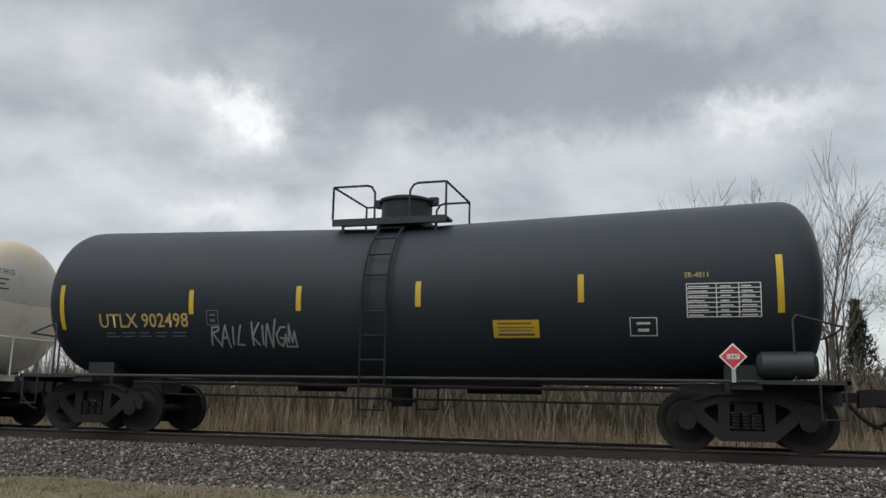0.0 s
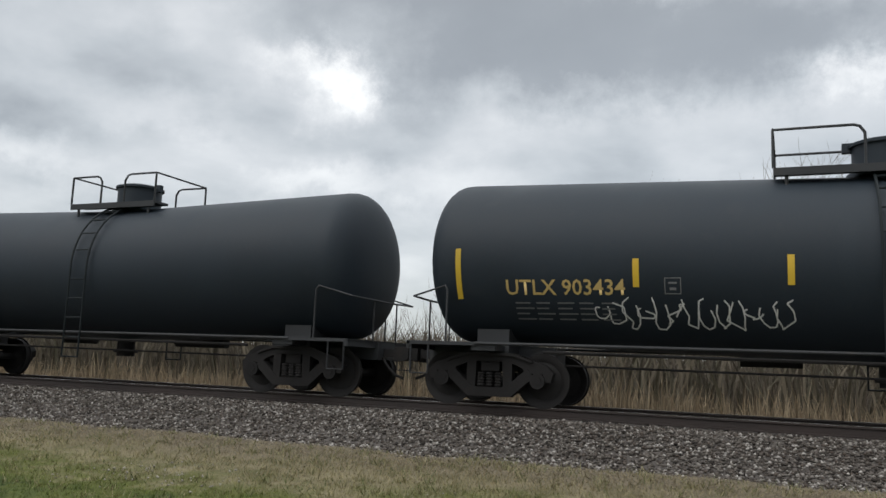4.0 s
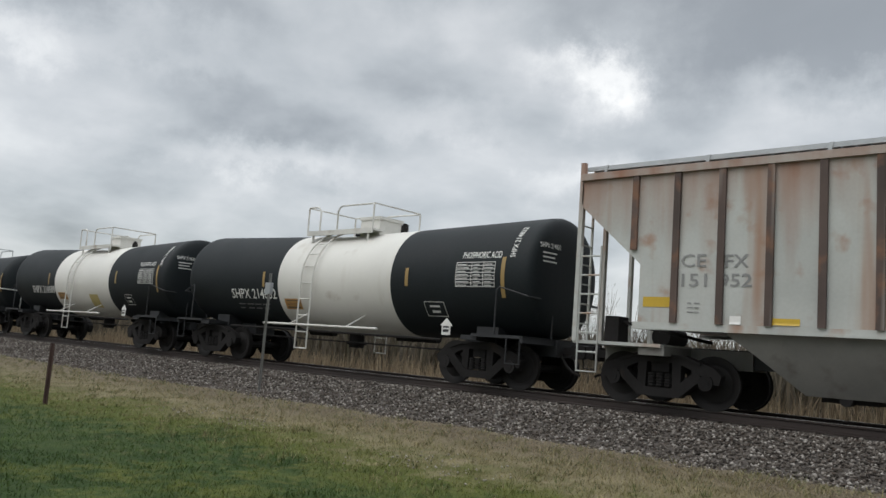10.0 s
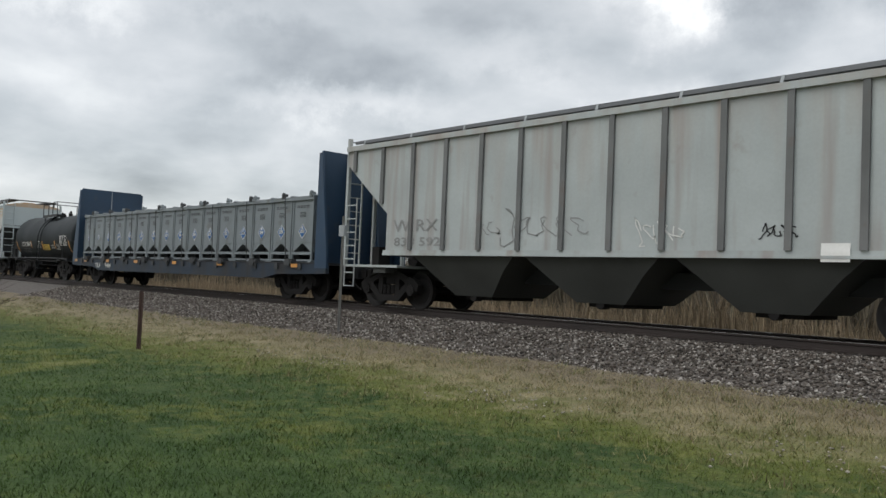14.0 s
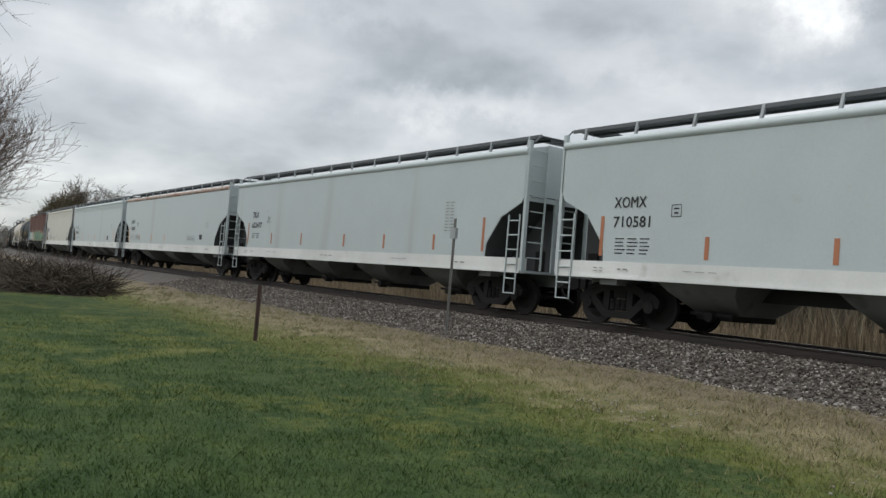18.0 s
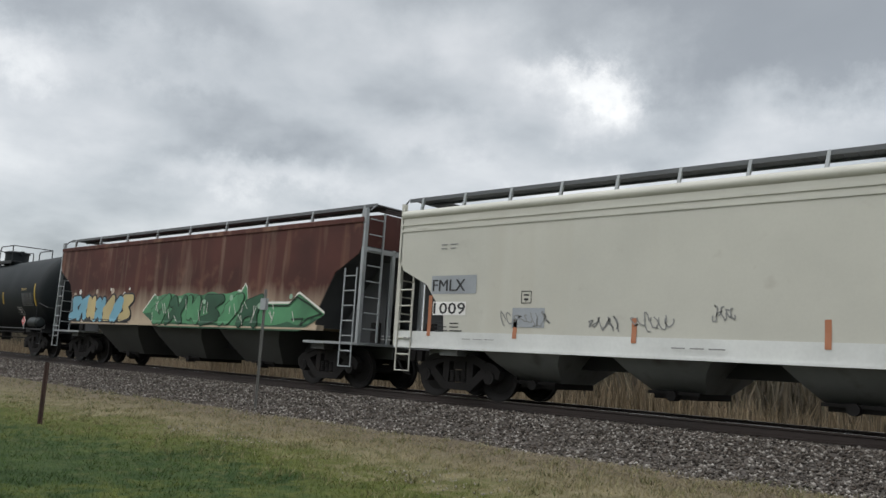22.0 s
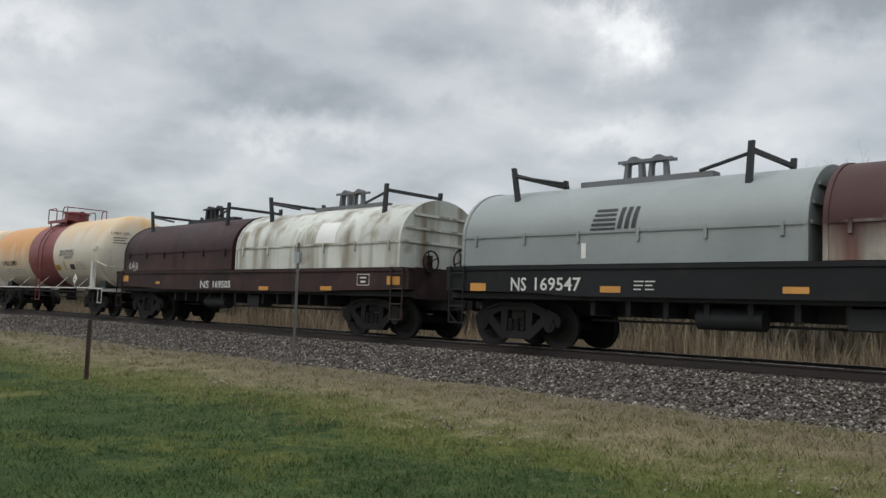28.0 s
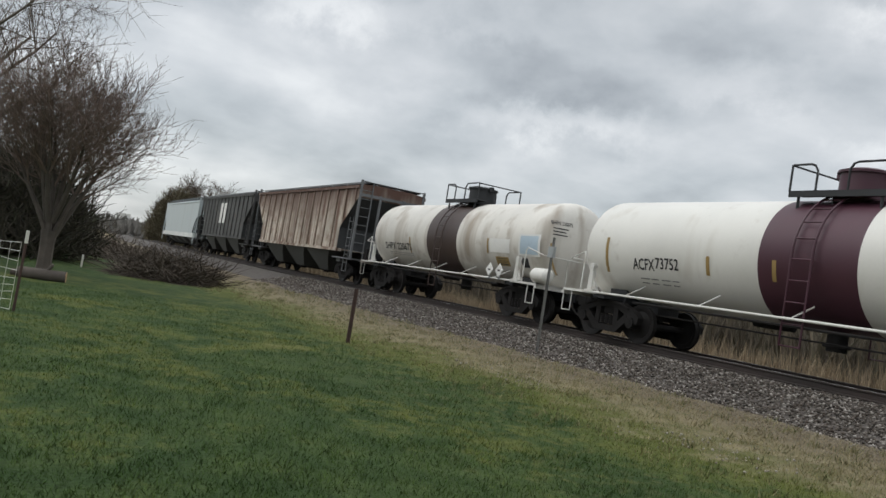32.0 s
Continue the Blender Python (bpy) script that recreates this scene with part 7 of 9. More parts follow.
c, s = SIDES[4]
words(c, s, "UTLX 902979", -6.06, -3.96, 2.02, 2.27, INKY)
strip(c, s, -3.74, 2.20, 2.63, YELLOW)
strip(c, s, -1.20, 2.22, 2.65, YELLOW)
strip(c, s, 1.53, 2.25, 2.71, YELLOW)
strip(c, s, -6.96, 1.98, 2.86, YELLOW)
scrawled_words(c, s, "RAIL KING", -3.50, -0.84, 1.75, 2.17, CHALK)
panel(c, s, 2.27, 2.98, 1.53, 1.90, YELLOW, "panel")
strip(c, s, 4.07, 2.20, 2.64, YELLOW)
data_table(c, s, 5.36, 6.40, 1.97, 2.46, INKD)
placard(c, 6.11, 1.39, 0.27, RED)
strip(c, s, 6.68, 1.99, 2.90, YELLOW)

c, s = SIDES[5]
words(c, s, "UTLX 903434", -6.02, -3.97, 1.92, 2.18, INKY)
strip(c, s, -3.79, 2.05, 2.51, YELLOW)
strip(c, s, -1.46, 2.08, 2.54, YELLOW)
strip(c, s, 0.86, 2.11, 2.57, YELLOW)
strip(c, s, 3.19, 2.16, 2.62, YELLOW)
strip(c, s, 6.51, 1.97, 2.91, YELLOW)
strip(c, s, -6.90, 1.85, 2.73, YELLOW)
panel(c, s, 1.37, 2.04, 2.07, 2.46, YELLOW, "panel")
spray(c, s, -4.49, -1.43, 1.38, 1.90, INKW, 8)
spray(c, s, 0.15, 3.06, 1.41, 2.11, INKW, 7)
box_mark(c, s, 4.48, 4.90, 1.68, 1.95, INKW)
data_table(c, s, 5.25, 6.33, 2.03, 2.53, INKD)
words(c, s, "SR-4811", 5.23, 5.71, 2.64, 2.76, INKY)
placard(c, 5.90, 1.42, 0.27, RED)
box_mark(c, s, -3.34, -3.08, 1.94, 2.20, INKD)
small_print(c, s, -5.89, -4.00, 1.50, 1.85, INKD)

c, s = SIDES[7]
words(c, s, "SHPX 205691", -4.94, -2.84, 1.72, 1.97, INK)
small_print(c, s, -4.89, -2.71, 1.39, 1.60, INKG)
strip(c, s, -3.60, 2.01, 2.46, OLDTAPE)
strip(c, s, -1.36, 2.01, 2.47, OLDTAPE)
strip(c, s, -6.12, 1.79, 2.66, OLDTAPE)
spray(c, s, -2.66, -1.40, 1.42, 2.23, INK, 7)

c, s = SIDES[8]
words(c, s, "GATX", -4.93, -4.15, 2.01, 2.28, INK)
words(c, s, "16586", -3.98, -3.06, 2.00, 2.27, INK)
small_print(c, s, -4.86, -3.01, 1.50, 1.92, INKG)
strip(c, s, -4.02, 2.06, 2.49, ORANGE)
strip(c, s, -1.86, 2.09, 2.50, ORANGE)
strip(c, s, 0.72, 2.12, 2.54, ORANGE)
strip(c, s, 3.26, 2.11, 2.56, ORANGE)
strip(c, s, -5.79, 1.81, 2.69, ORANGE)
panel(c, s, 1.53, 2.26, 2.06, 2.34, YELLOW, "panel")
words(c, s, "FRA AIP", 4.01, 4.53, 2.36, 2.46, INK)
data_table(c, s, 4.60, 5.27, 2.15, 2.59, INKG)
small_print(c, s, -2.81, -1.99, 1.58, 1.88, INKG)
small_print(c, s, 0.52, 1.52, 1.51, 1.64, INKG)
small_print(c, s, 1.51, 2.12, 1.68, 1.92, INKG)
strip(c, s, 6.00, 1.86, 2.66, ORANGE)

c, s = SIDES[9]
words(c, s, "SHPX 205582", -4.95, -2.81, 1.71, 1.97, INK)
small_print(c, s, -4.91, -2.78, 1.37, 1.68, INKG)
strip(c, s, -3.98, 2.04, 2.49, OLDTAPE)
strip(c, s, -2.01, 2.06, 2.51, OLDTAPE)
strip(c, s, -6.26, 1.79, 2.66, OLDTAPE)
strip(c, s, 1.50, 1.94, 2.37, OLDTAPE)
strip(c, s, 3.79, 1.95, 2.37, OLDTAPE)
strip(c, s, 6.18, 1.75, 2.59, OLDTAPE)
panel(c, s, 2.38, 2.77, 1.61, 2.03, YELLOW, "panel")
data_table(c, s, 4.82, 5.84, 1.81, 2.44, INKG)

c, s = SIDES[10]
panel(c, s, -7.71, -6.07, 2.17, 3.02, PATCHG, "grey_patch")
words(c, s, "WFRX", -7.65, -6.79, 2.69, 2.94, INK)
words(c, s, "893751", -7.65, -6.52, 2.28, 2.52, INK)
small_print(c, s, -7.17, -6.36, 1.86, 2.10, INKG)
box_mark(c, s, -5.48, -5.23, 2.55, 2.81, INK)
strip(c, s, -7.85, 2.17, 2.63, ORANGE)
fat_letters(c, s, "BAZAR", -6.30, -2.55, 1.20, 2.16, (PATCHT,), INK, 3, 0.10, 0.30, 0.13)
part("graffiti_tail", ribbon(MB(), [(-2.9, 2.05), (-2.35, 1.78), (-2.2, 1.10)], s, 0.05), INK, c)
part("graffiti_tail", ribbon(MB(), [(-2.15, 1.62), (-1.72, 1.32), (-1.62, 1.06)], s, 0.035), INK, c)
strip(c, s, -0.32, 1.52, 1.93, ORANGE)
strip(c, s, 4.35, 1.50, 1.95, ORANGE)
spray(c, s, -1.05, -0.45, 1.10, 1.32, INK, 3)
panel(c, s, -6.25, -5.47, 1.15, 1.41, WSIGN, "patch")
panel(c, s, -4.64, -3.01, 1.13, 1.45, WSIGN, "patch")
small_print(c, s, -4.56, -3.04, 1.17, 1.43, INKR)
strip(c, s, 7.27, 2.14, 2.58, ORANGE)
fat_letters(c, s, "ill", 0.92, 2.32, 1.14, 2.16, (PINKM,), INK, 4, -0.06, 0.46, 0.13)
fat_letters(c, s, "35264", 2.50, 5.75, 1.06, 2.12, (PATCHGR,), INK, 5, 0.04, 0.44, 0.11)

c, s = SIDES[11]
panel(c, s, -7.71, -6.16, 2.13, 3.00, PATCHG, "grey_patch")
words(c, s, "WFRX", -7.69, -6.87, 2.68, 2.93, INK)
words(c, s, "893754", -7.69, -6.53, 2.26, 2.52, INK)
small_print(c, s, -7.26, -6.47, 1.83, 2.07, INKG)
box_mark(c, s, -5.56, -5.31, 2.52, 2.77, INK)
strip(c, s, -7.87, 2.14, 2.60, ORANGE)
strip(c, s, -7.78, 1.53, 1.90, ORANGE)
strip(c, s, -5.38, 1.53, 1.88, ORANGE)
strip(c, s, -2.89, 1.53, 1.91, ORANGE)
spray(c, s, -6.40, -5.03, 1.57, 1.96, INK, 6)
small_print(c, s, -4.69, -3.15, 1.25, 1.38, INKR)
small_print(c, s, -6.25, -5.48, 1.23, 1.38, INKR)
spray(c, s, -1.11, 0.57, 1.33, 1.87, INK, 5)
spray(c, s, 1.06, 3.10, 1.41, 1.91, INK, 5)
panel(c, s, 5.17, 5.58, 1.51, 1.77, INK, "black_panel")
strip(c, s, 7.19, 2.12, 2.56, ORANGE)

c, s = SIDES[12]
words(c, s, "CE", -6.44, -5.98, 2.43, 2.66, INKG)
words(c, s, "FX", -5.65, -5.25, 2.42, 2.64, INKG)
words(c, s, "151", -6.42, -5.96, 2.09, 2.32, INKG)
words(c, s, "952", -5.75, -5.19, 2.09, 2.32, INKG)
panel(c, s, -7.14, -6.62, 1.73, 1.91, YELLOW, "reflective_patch")
panel(c, s, -4.88, -4.42, 1.48, 1.59, YELLOW, "reflective_patch")
small_print(c, s, -6.30, -6.05, 1.63, 1.86, INKG)
panel(c, s, -5.55, -5.36, 1.47, 1.61, WSIGN, "patch")
panel(c, s, 6.10, 6.67, 1.67, 1.91, YELLOW, "reflective_patch")
box_mark(c, s, 4.73, 5.28, 1.56, 1.89, INKW)
panel(c, s, 1.37, 2.18, 1.36, 1.48, YELLOW, "reflective_patch")
panel(c, s, 3.90, 4.46, 1.38, 1.49, YELLOW, "reflective_patch")
panel(c, s, -2.15, -1.31, 1.35, 1.46, YELLOW, "reflective_patch")

c, s = SIDES[13]
words(c, s, "SHPX 214832", -4.13, -2.01, 1.73, 2.00, INKW)
words(c, s, "PHOSPHORIC ACID", 4.59, 5.67, 2.71, 2.86, INKW)
data_table(c, s, 4.45, 5.54, 2.09, 2.63, INKW)
strip(c, s, 2.95, 2.10, 2.52, OLDTAPE)
strip(c, s, -2.56, 2.05, 2.47, OLDTAPE)
strip(c, s, 5.75, 1.87, 2.73, OLDTAPE)
box_mark(c, s, 3.44, 4.05, 1.44, 1.76, INKW)
house_sign(c, 4.53, 1.18)
panel(c, s, -1.69, -0.99, 1.48, 1.75, ORANGEP, "panel")
small_print(c, s, -3.93, -2.37, 1.44, 1.65, INKD)

c, s = SIDES[14]
words(c, s, "SHPX 214689", -4.35, -2.21, 1.76, 2.04, INKW)
words(c, s, "PHOSPHORIC ACID", 4.35, 5.41, 2.71, 2.85, INKW)
data_table(c, s, 4.40, 5.41, 2.13, 2.62, INKW)
strip(c, s, -2.76, 2.09, 2.54, OLDTAPE)
strip(c, s, 2.82, 2.13, 2.56, OLDTAPE)
strip(c, s, 5.64, 1.86, 2.72, OLDTAPE)
box_mark(c, s, 3.34, 3.84, 1.43, 1.76, INKW)
house_sign(c, 4.25, 1.19)
panel(c, s, -1.98, -1.22, 1.54, 1.79, ORANGEP, "panel")
panel(c, s, 0.71, 1.37, 1.29, 1.74, STAIN, "patch")

c, s = SIDES[15]
words(c, s, "PPAX", -5.21, -4.39, 1.81, 2.07, INKW)
words(c, s, "6172", -4.22, -3.55, 1.81, 2.06, INKW)
small_print(c, s, -5.12, -3.57, 1.51, 1.74, INKD)
strip(c, s, -4.28, 1.98, 2.41, OLDTAPE)
strip(c, s, -1.98, 1.95, 2.41, OLDTAPE)
strip(c, s, 0.35, 1.97, 2.41, OLDTAPE)
small_print(c, s, -2.74, -1.52, 1.53, 1.76, INKG)
small_print(c, s, 0.48, 1.59, 1.53, 1.75, INKG)
panel(c, s, 2.76, 3.61, 1.78, 2.03, ORANGEP, "panel")
data_table(c, s, 4.90, 5.93, 1.85, 2.43, INKW)
strip(c, s, 3.74, 1.89, 2.32, OLDTAPE)
strip(c, s, 6.29, 1.77, 2.57, OLDTAPE)
house_sign(c, 5.51, 1.27)

c, s = SIDES[16]
strip(c, s, -1.36, 2.11, 2.49, OLDTAPE)
strip(c, s, 0.70, 2.11, 2.48, OLDTAPE)
strip(c, s, 2.67, 2.10, 2.53, OLDTAPE)
strip(c, s, 5.05, 1.88, 2.75, OLDTAPE)
panel(c, s, 2.20, 2.82, 1.71, 1.93, YELLOW, "panel")
data_table(c, s, 3.60, 4.53, 1.89, 2.53, INKG)
house_sign(c, 4.46, 1.29)
words(c, s, "UTLX", -4.15, -3.33, 2.03, 2.25, INK)
strip(c, s, -5.11, 1.89, 2.84, OLDTAPE)

c, s = SIDES[17]
words(c, s, "SHPX 214823", -4.47, -2.35, 1.75, 1.98, INKW)
words(c, s, "PHOSPHORIC ACID", 4.24, 5.38, 2.64, 2.78, INKW)
data_table(c, s, 4.20, 5.28, 2.06, 2.59, INKW)
strip(c, s, -2.89, 2.07, 2.45, OLDTAPE)
strip(c, s, 2.66, 2.07, 2.49, OLDTAPE)
strip(c, s, 5.51, 1.86, 2.72, OLDTAPE)
box_mark(c, s, 3.10, 3.72, 1.39, 1.70, INKW)
house_sign(c, 4.14, 1.19)
panel(c, s, -2.13, -1.37, 1.52, 1.73, ORANGEP, "panel")
small_print(c, s, -4.26, -2.39, 1.48, 1.63, INKD)

c, s = SIDES[18]
words(c, s, "W RX", -5.98, -4.34, 1.93, 2.22, INKG)
words(c, s, "838 592", -5.93, -4.22, 1.56, 1.78, INKG)
panel(c, s, 4.65, 5.10, 1.28, 1.58, WSIGN, "patch")
panel(c, s, 6.03, 6.18, 1.36, 2.01, ORANGEP, "reflective_patch")
spray(c, s, -3.05, 0.06, 1.50, 2.42, INKG, 5)
spray(c, s, 3.61, 4.27, 1.50, 2.07, INK, 3)
spray(c, s, 1.18, 2.20, 1.50, 2.11, INKW, 3)

c, s = SIDES[20]
words(c, s, "COCX 286042", -3.55, -1.84, 1.71, 1.94, INKW)
small_print(c, s, -3.48, -2.12, 1.38, 1.63, INKD)
small_print(c, s, -0.57, 0.05, 1.62, 1.99, INKW)
strip(c, s, -1.79, 1.61, 1.97, ORANGE)
strip(c, s, 0.16, 1.52, 1.95, ORANGE)
strip(c, s, -4.50, 1.40, 1.99, ORANGE)
panel(c, s, 0.28, 0.45, 1.50, 1.78, YELLOW, "panel")
panel(c, s, 0.50, 1.27, 1.50, 1.78, YELLOW, "panel")
data_table(c, s, 2.98, 4.02, 1.71, 2.20, INKW)
strip(c, s, 4.29, 1.30, 1.94, ORANGE)
small_print(c, s, 1.58, 2.09, 1.57, 1.78, INKW)
box_mark(c, s, 2.39, 2.83, 1.51, 1.78, INKW)
strip(c, s, 2.18, 1.58, 1.96, ORANGE)

c, s = SIDES[21]
box_mark(c, s, -8.11, -6.62, 1.89, 2.76, INK)
words(c, s, "ECUX", -8.02, -7.12, 2.38, 2.65, INK)
words(c, s, "881093", -8.02, -6.84, 1.95, 2.22, INK)
box_mark(c, s, -6.41, -6.17, 2.21, 2.45, INK)
small_print(c, s, -7.99, -7.06, 1.40, 1.78, INK)
strip(c, s, -8.31, 1.34, 2.24, ORANGE)
strip(c, s, -5.72, 1.33, 1.78, ORANGE)
strip(c, s, -3.20, 1.32, 1.77, ORANGE)
small_print(c, s, 7.02, 7.67, 1.73, 2.29, INK)
strip(c, s, 7.86, 1.39, 2.22, ORANGE)
strip(c, s, 5.75, 1.40, 1.81, ORANGE)
strip(c, s, 2.85, 1.36, 1.81, ORANGE)
strip(c, s, 0.23, 1.32, 1.77, ORANGE)
box_mark(c, s, 5.50, 6.04, 1.47, 1.82, INKW)

c, s = SIDES[22]
words(c, s, "XOMX", -7.84, -6.96, 2.54, 2.78, INK)
words(c, s, "710581", -7.83, -6.82, 2.12, 2.36, INK)
small_print(c, s, -7.75, -6.72, 1.54, 1.93, INK)
box_mark(c, s, -6.30, -6.05, 2.33, 2.58, INK)
strip(c, s, -8.15, 1.50, 2.37, REDTAPE)
strip(c, s, -5.40, 1.48, 1.93, REDTAPE)
strip(c, s, -2.83, 1.47, 1.92, REDTAPE)
small_print(c, s, 6.42, 7.03, 2.18, 2.53, INKG)
strip(c, s, 7.83, 1.51, 2.37, REDTAPE)
strip(c, s, 5.32, 1.54, 1.91, REDTAPE)
strip(c, s, 2.93, 1.51, 1.94, REDTAPE)
strip(c, s, 0.20, 1.51, 1.98, REDTAPE)

c, s = SIDES[23]
words(c, s, "TILX", -7.72, -7.10, 2.62, 2.85, INK)
words(c, s, "622477", -7.73, -6.71, 2.20, 2.42, INK)
small_print(c, s, -7.63, -6.82, 1.76, 2.01, INK)
box_mark(c, s, -6.17, -5.92, 2.38, 2.63, INK)
strip(c, s, -8.08, 1.54, 2.41, REDTAPE)
strip(c, s, -5.65, 1.55, 1.98, REDTAPE)
strip(c, s, -2.92, 1.55, 1.97, REDTAPE)
small_print(c, s, 6.24, 6.70, 2.03, 2.90, INKG)
strip(c, s, 8.02, 1.51, 2.40, REDTAPE)
strip(c, s, 5.76, 1.52, 1.95, REDTAPE)
strip(c, s, 3.02, 1.51, 1.95, REDTAPE)
strip(c, s, 0.40, 1.53, 1.95, REDTAPE)

c, s = SIDES[24]
words(c, s, "XOMX", -7.77, -6.89, 2.56, 2.78, INK)
words(c, s, "710584", -7.76, -6.76, 2.15, 2.37, INK)
small_print(c, s, -7.65, -6.72, 1.58, 1.92, INKG)
box_mark(c, s, -6.29, -6.03, 2.38, 2.62, INK)
strip(c, s, -8.21, 1.49, 2.35, ORANGE)
strip(c, s, -5.57, 1.53, 1.93, ORANGE)
strip(c, s, -2.88, 1.51, 1.90, ORANGE)
strip(c, s, -0.24, 1.52, 1.93, ORANGE)
spray(c, s, -6.63, -5.54, 1.53, 1.91, INKG, 5)
small_print(c, s, 6.61, 7.14, 2.22, 2.54, INKG)
panel(c, s, 5.76, 6.18, 1.66, 1.90, INK, "black_panel")
spray(c, s, 3.84, 5.00, 1.55, 1.90, INKG, 3)

c, s = SIDES[25]
words(c, s, "ECUX", -7.20, -6.36, 2.37, 2.61, INK)
words(c, s, "844653", -7.23, -6.16, 1.95, 2.18, INK)
small_print(c, s, -7.21, -5.61, 1.59, 1.80, INKG)
box_mark(c, s, -5.83, -5.59, 2.20, 2.44, INK)
strip(c, s, -7.52, 1.53, 2.25, ORANGE)
strip(c, s, -4.36, 1.54, 1.89, ORANGE)
strip(c, s, -1.73, 1.47, 1.91, ORANGE)
strip(c, s, 0.64, 1.47, 1.90, ORANGE)
small_print(c, s, 6.02, 6.52, 2.32, 2.63, INKG)
panel(c, s, 4.98, 5.42, 1.53, 1.82, INK, "black_panel")
strip(c, s, 7.14, 1.46, 2.33, ORANGE)
strip(c, s, 4.33, 1.50, 1.88, ORANGE)

c, s = SIDES[26]
panel(c, s, -6.91, -5.64, 2.20, 2.60, PATCHG, "grey_patch")
words(c, s, "FMLX", -6.87, -5.95, 2.26, 2.51, INK)
panel(c, s, -6.83, -5.90, 1.74, 2.03, WSIGN, "patch")
words(c, s, "1009", -6.81, -5.91, 1.76, 2.01, INK)
small_print(c, s, -6.74, -5.91, 1.38, 1.62, INK)
box_mark(c, s, -4.47, -4.22, 1.99, 2.24, INK)
strip(c, s, -6.91, 1.28, 2.17, REDTAPE)
strip(c, s, -4.59, 1.28, 1.67, REDTAPE)
strip(c, s, -1.95, 1.27, 1.72, REDTAPE)
strip(c, s, 1.33, 1.27, 1.73, REDTAPE)
panel(c, s, -4.67, -3.89, 1.51, 1.90, PATCHG, "grey_patch")
spray(c, s, -4.95, -3.76, 1.53, 1.84, INKG, 5)
spray(c, s, -2.92, -2.25, 1.36, 1.85, INKG, 4)
spray(c, s, -2.02, -1.21, 1.46, 1.85, INKG, 4)
spray(c, s, -0.50, -0.12, 1.67, 1.95, INKG, 3)
small_print(c, s, -6.69, -6.17, 3.17, 3.34, INKG)
small_print(c, s, 5.77, 6.37, 1.89, 2.12, INK)
panel(c, s, 5.84, 6.36, 1.40, 1.66, INK, "black_panel")

c, s = SIDES[27]
mural(c, s, -7.03, -2.57, 1.28, 2.37, 0)
mural(c, s, -1.85, 7.08, 1.29, 2.35, 1)

c, s = SIDES[28]
words(c, s, "UTLX", -6.11, -5.13, 2.06, 2.32, INKY)
words(c, s, "903417", -4.96, -4.03, 2.07, 2.32, INKY)
strip(c, s, -3.77, 2.22, 2.70, YELLOW)
strip(c, s, -1.27, 2.23, 2.70, YELLOW)
strip(c, s, -7.05, 2.02, 2.92, YELLOW)
box_mark(c, s, -3.39, -3.12, 2.10, 2.36, INKW)
small_print(c, s, -5.99, -4.64, 1.63, 2.01, INKD)
panel(c, s, 1.44, 2.16, 2.02, 2.34, YELLOW, "panel")
data_table(c, s, 5.25, 6.29, 1.98, 2.47, INKD)
words(c, s, "SR-4811", 5.21, 5.70, 2.57, 2.68, INKY)
placard(c, 6.02, 1.36, 0.27, RED, "2348")
strip(c, s, -1.28, 2.02, 2.51, YELLOW)
strip(c, s, 0.94, 2.06, 2.51, YELLOW)
strip(c, s, 3.27, 2.05, 2.54, YELLOW)
strip(c, s, 6.51, 1.98, 2.84, YELLOW)
box_mark(c, s, 4.60, 5.07, 1.64, 1.92, INKW)

c, s = SIDES[29]
words(c, s, "DOWX 74254", -6.30, -4.69, 2.08, 2.37, INK)
small_print(c, s, -6.24, -4.73, 1.81, 2.02, INKG)
strip(c, s, -6.75, 2.10, 2.97, OLDTAPE)
strip(c, s, -1.23, 2.19, 2.63, OLDTAPE)
strip(c, s, 1.15, 2.20, 2.65, OLDTAPE)
strip(c, s, 3.66, 2.23, 2.69, OLDTAPE)
strip(c, s, 6.63, 2.14, 2.95, OLDTAPE)
panel(c, s, 2.56, 3.08, 2.10, 2.46, YELLOW, "panel")
data_table(c, s, 5.43, 6.50, 2.01, 2.54, INKG)
panel(c, s, 4.96, 5.32, 1.64, 1.86, INK, "black_panel")
placard(c, 6.52, 1.42, 0.27, RED)
scrawled_words(c, s, "RAIL KING", -3.38, -1.37, 1.63, 1.97, SOFTINK)

c, s = SIDES[30]
words(c, s, "UTLX 901548", -5.54, -3.48, 2.04, 2.31, INKY)
strip(c, s, -3.38, 2.29, 2.74, YELLOW)
strip(c, s, -0.83, 2.30, 2.75, YELLOW)
strip(c, s, 1.71, 2.30, 2.77, YELLOW)
strip(c, s, -6.42, 2.06, 2.92, YELLOW)
box_mark(c, s, -3.07, -2.82, 2.06, 2.30, INKD)
small_print(c, s, -5.34, -3.94, 1.57, 1.97, INKD)
panel(c, s, 2.20, 2.98, 1.66, 1.90, YELLOW, "panel")
box_mark(c, s, 4.49, 4.90, 1.65, 1.90, INKW)
data_table(c, s, 5.24, 6.31, 1.97, 2.45, INKW)
placard(c, 5.96, 1.41, 0.27, RED)
strip(c, s, 1.51, 2.26, 2.69, YELLOW)
strip(c, s, 4.09, 2.26, 2.70, YELLOW)
strip(c, s, 6.49, 2.05, 2.92, YELLOW)
small_print(c, s, 3.38, 3.92, 1.77, 1.91, INKW)

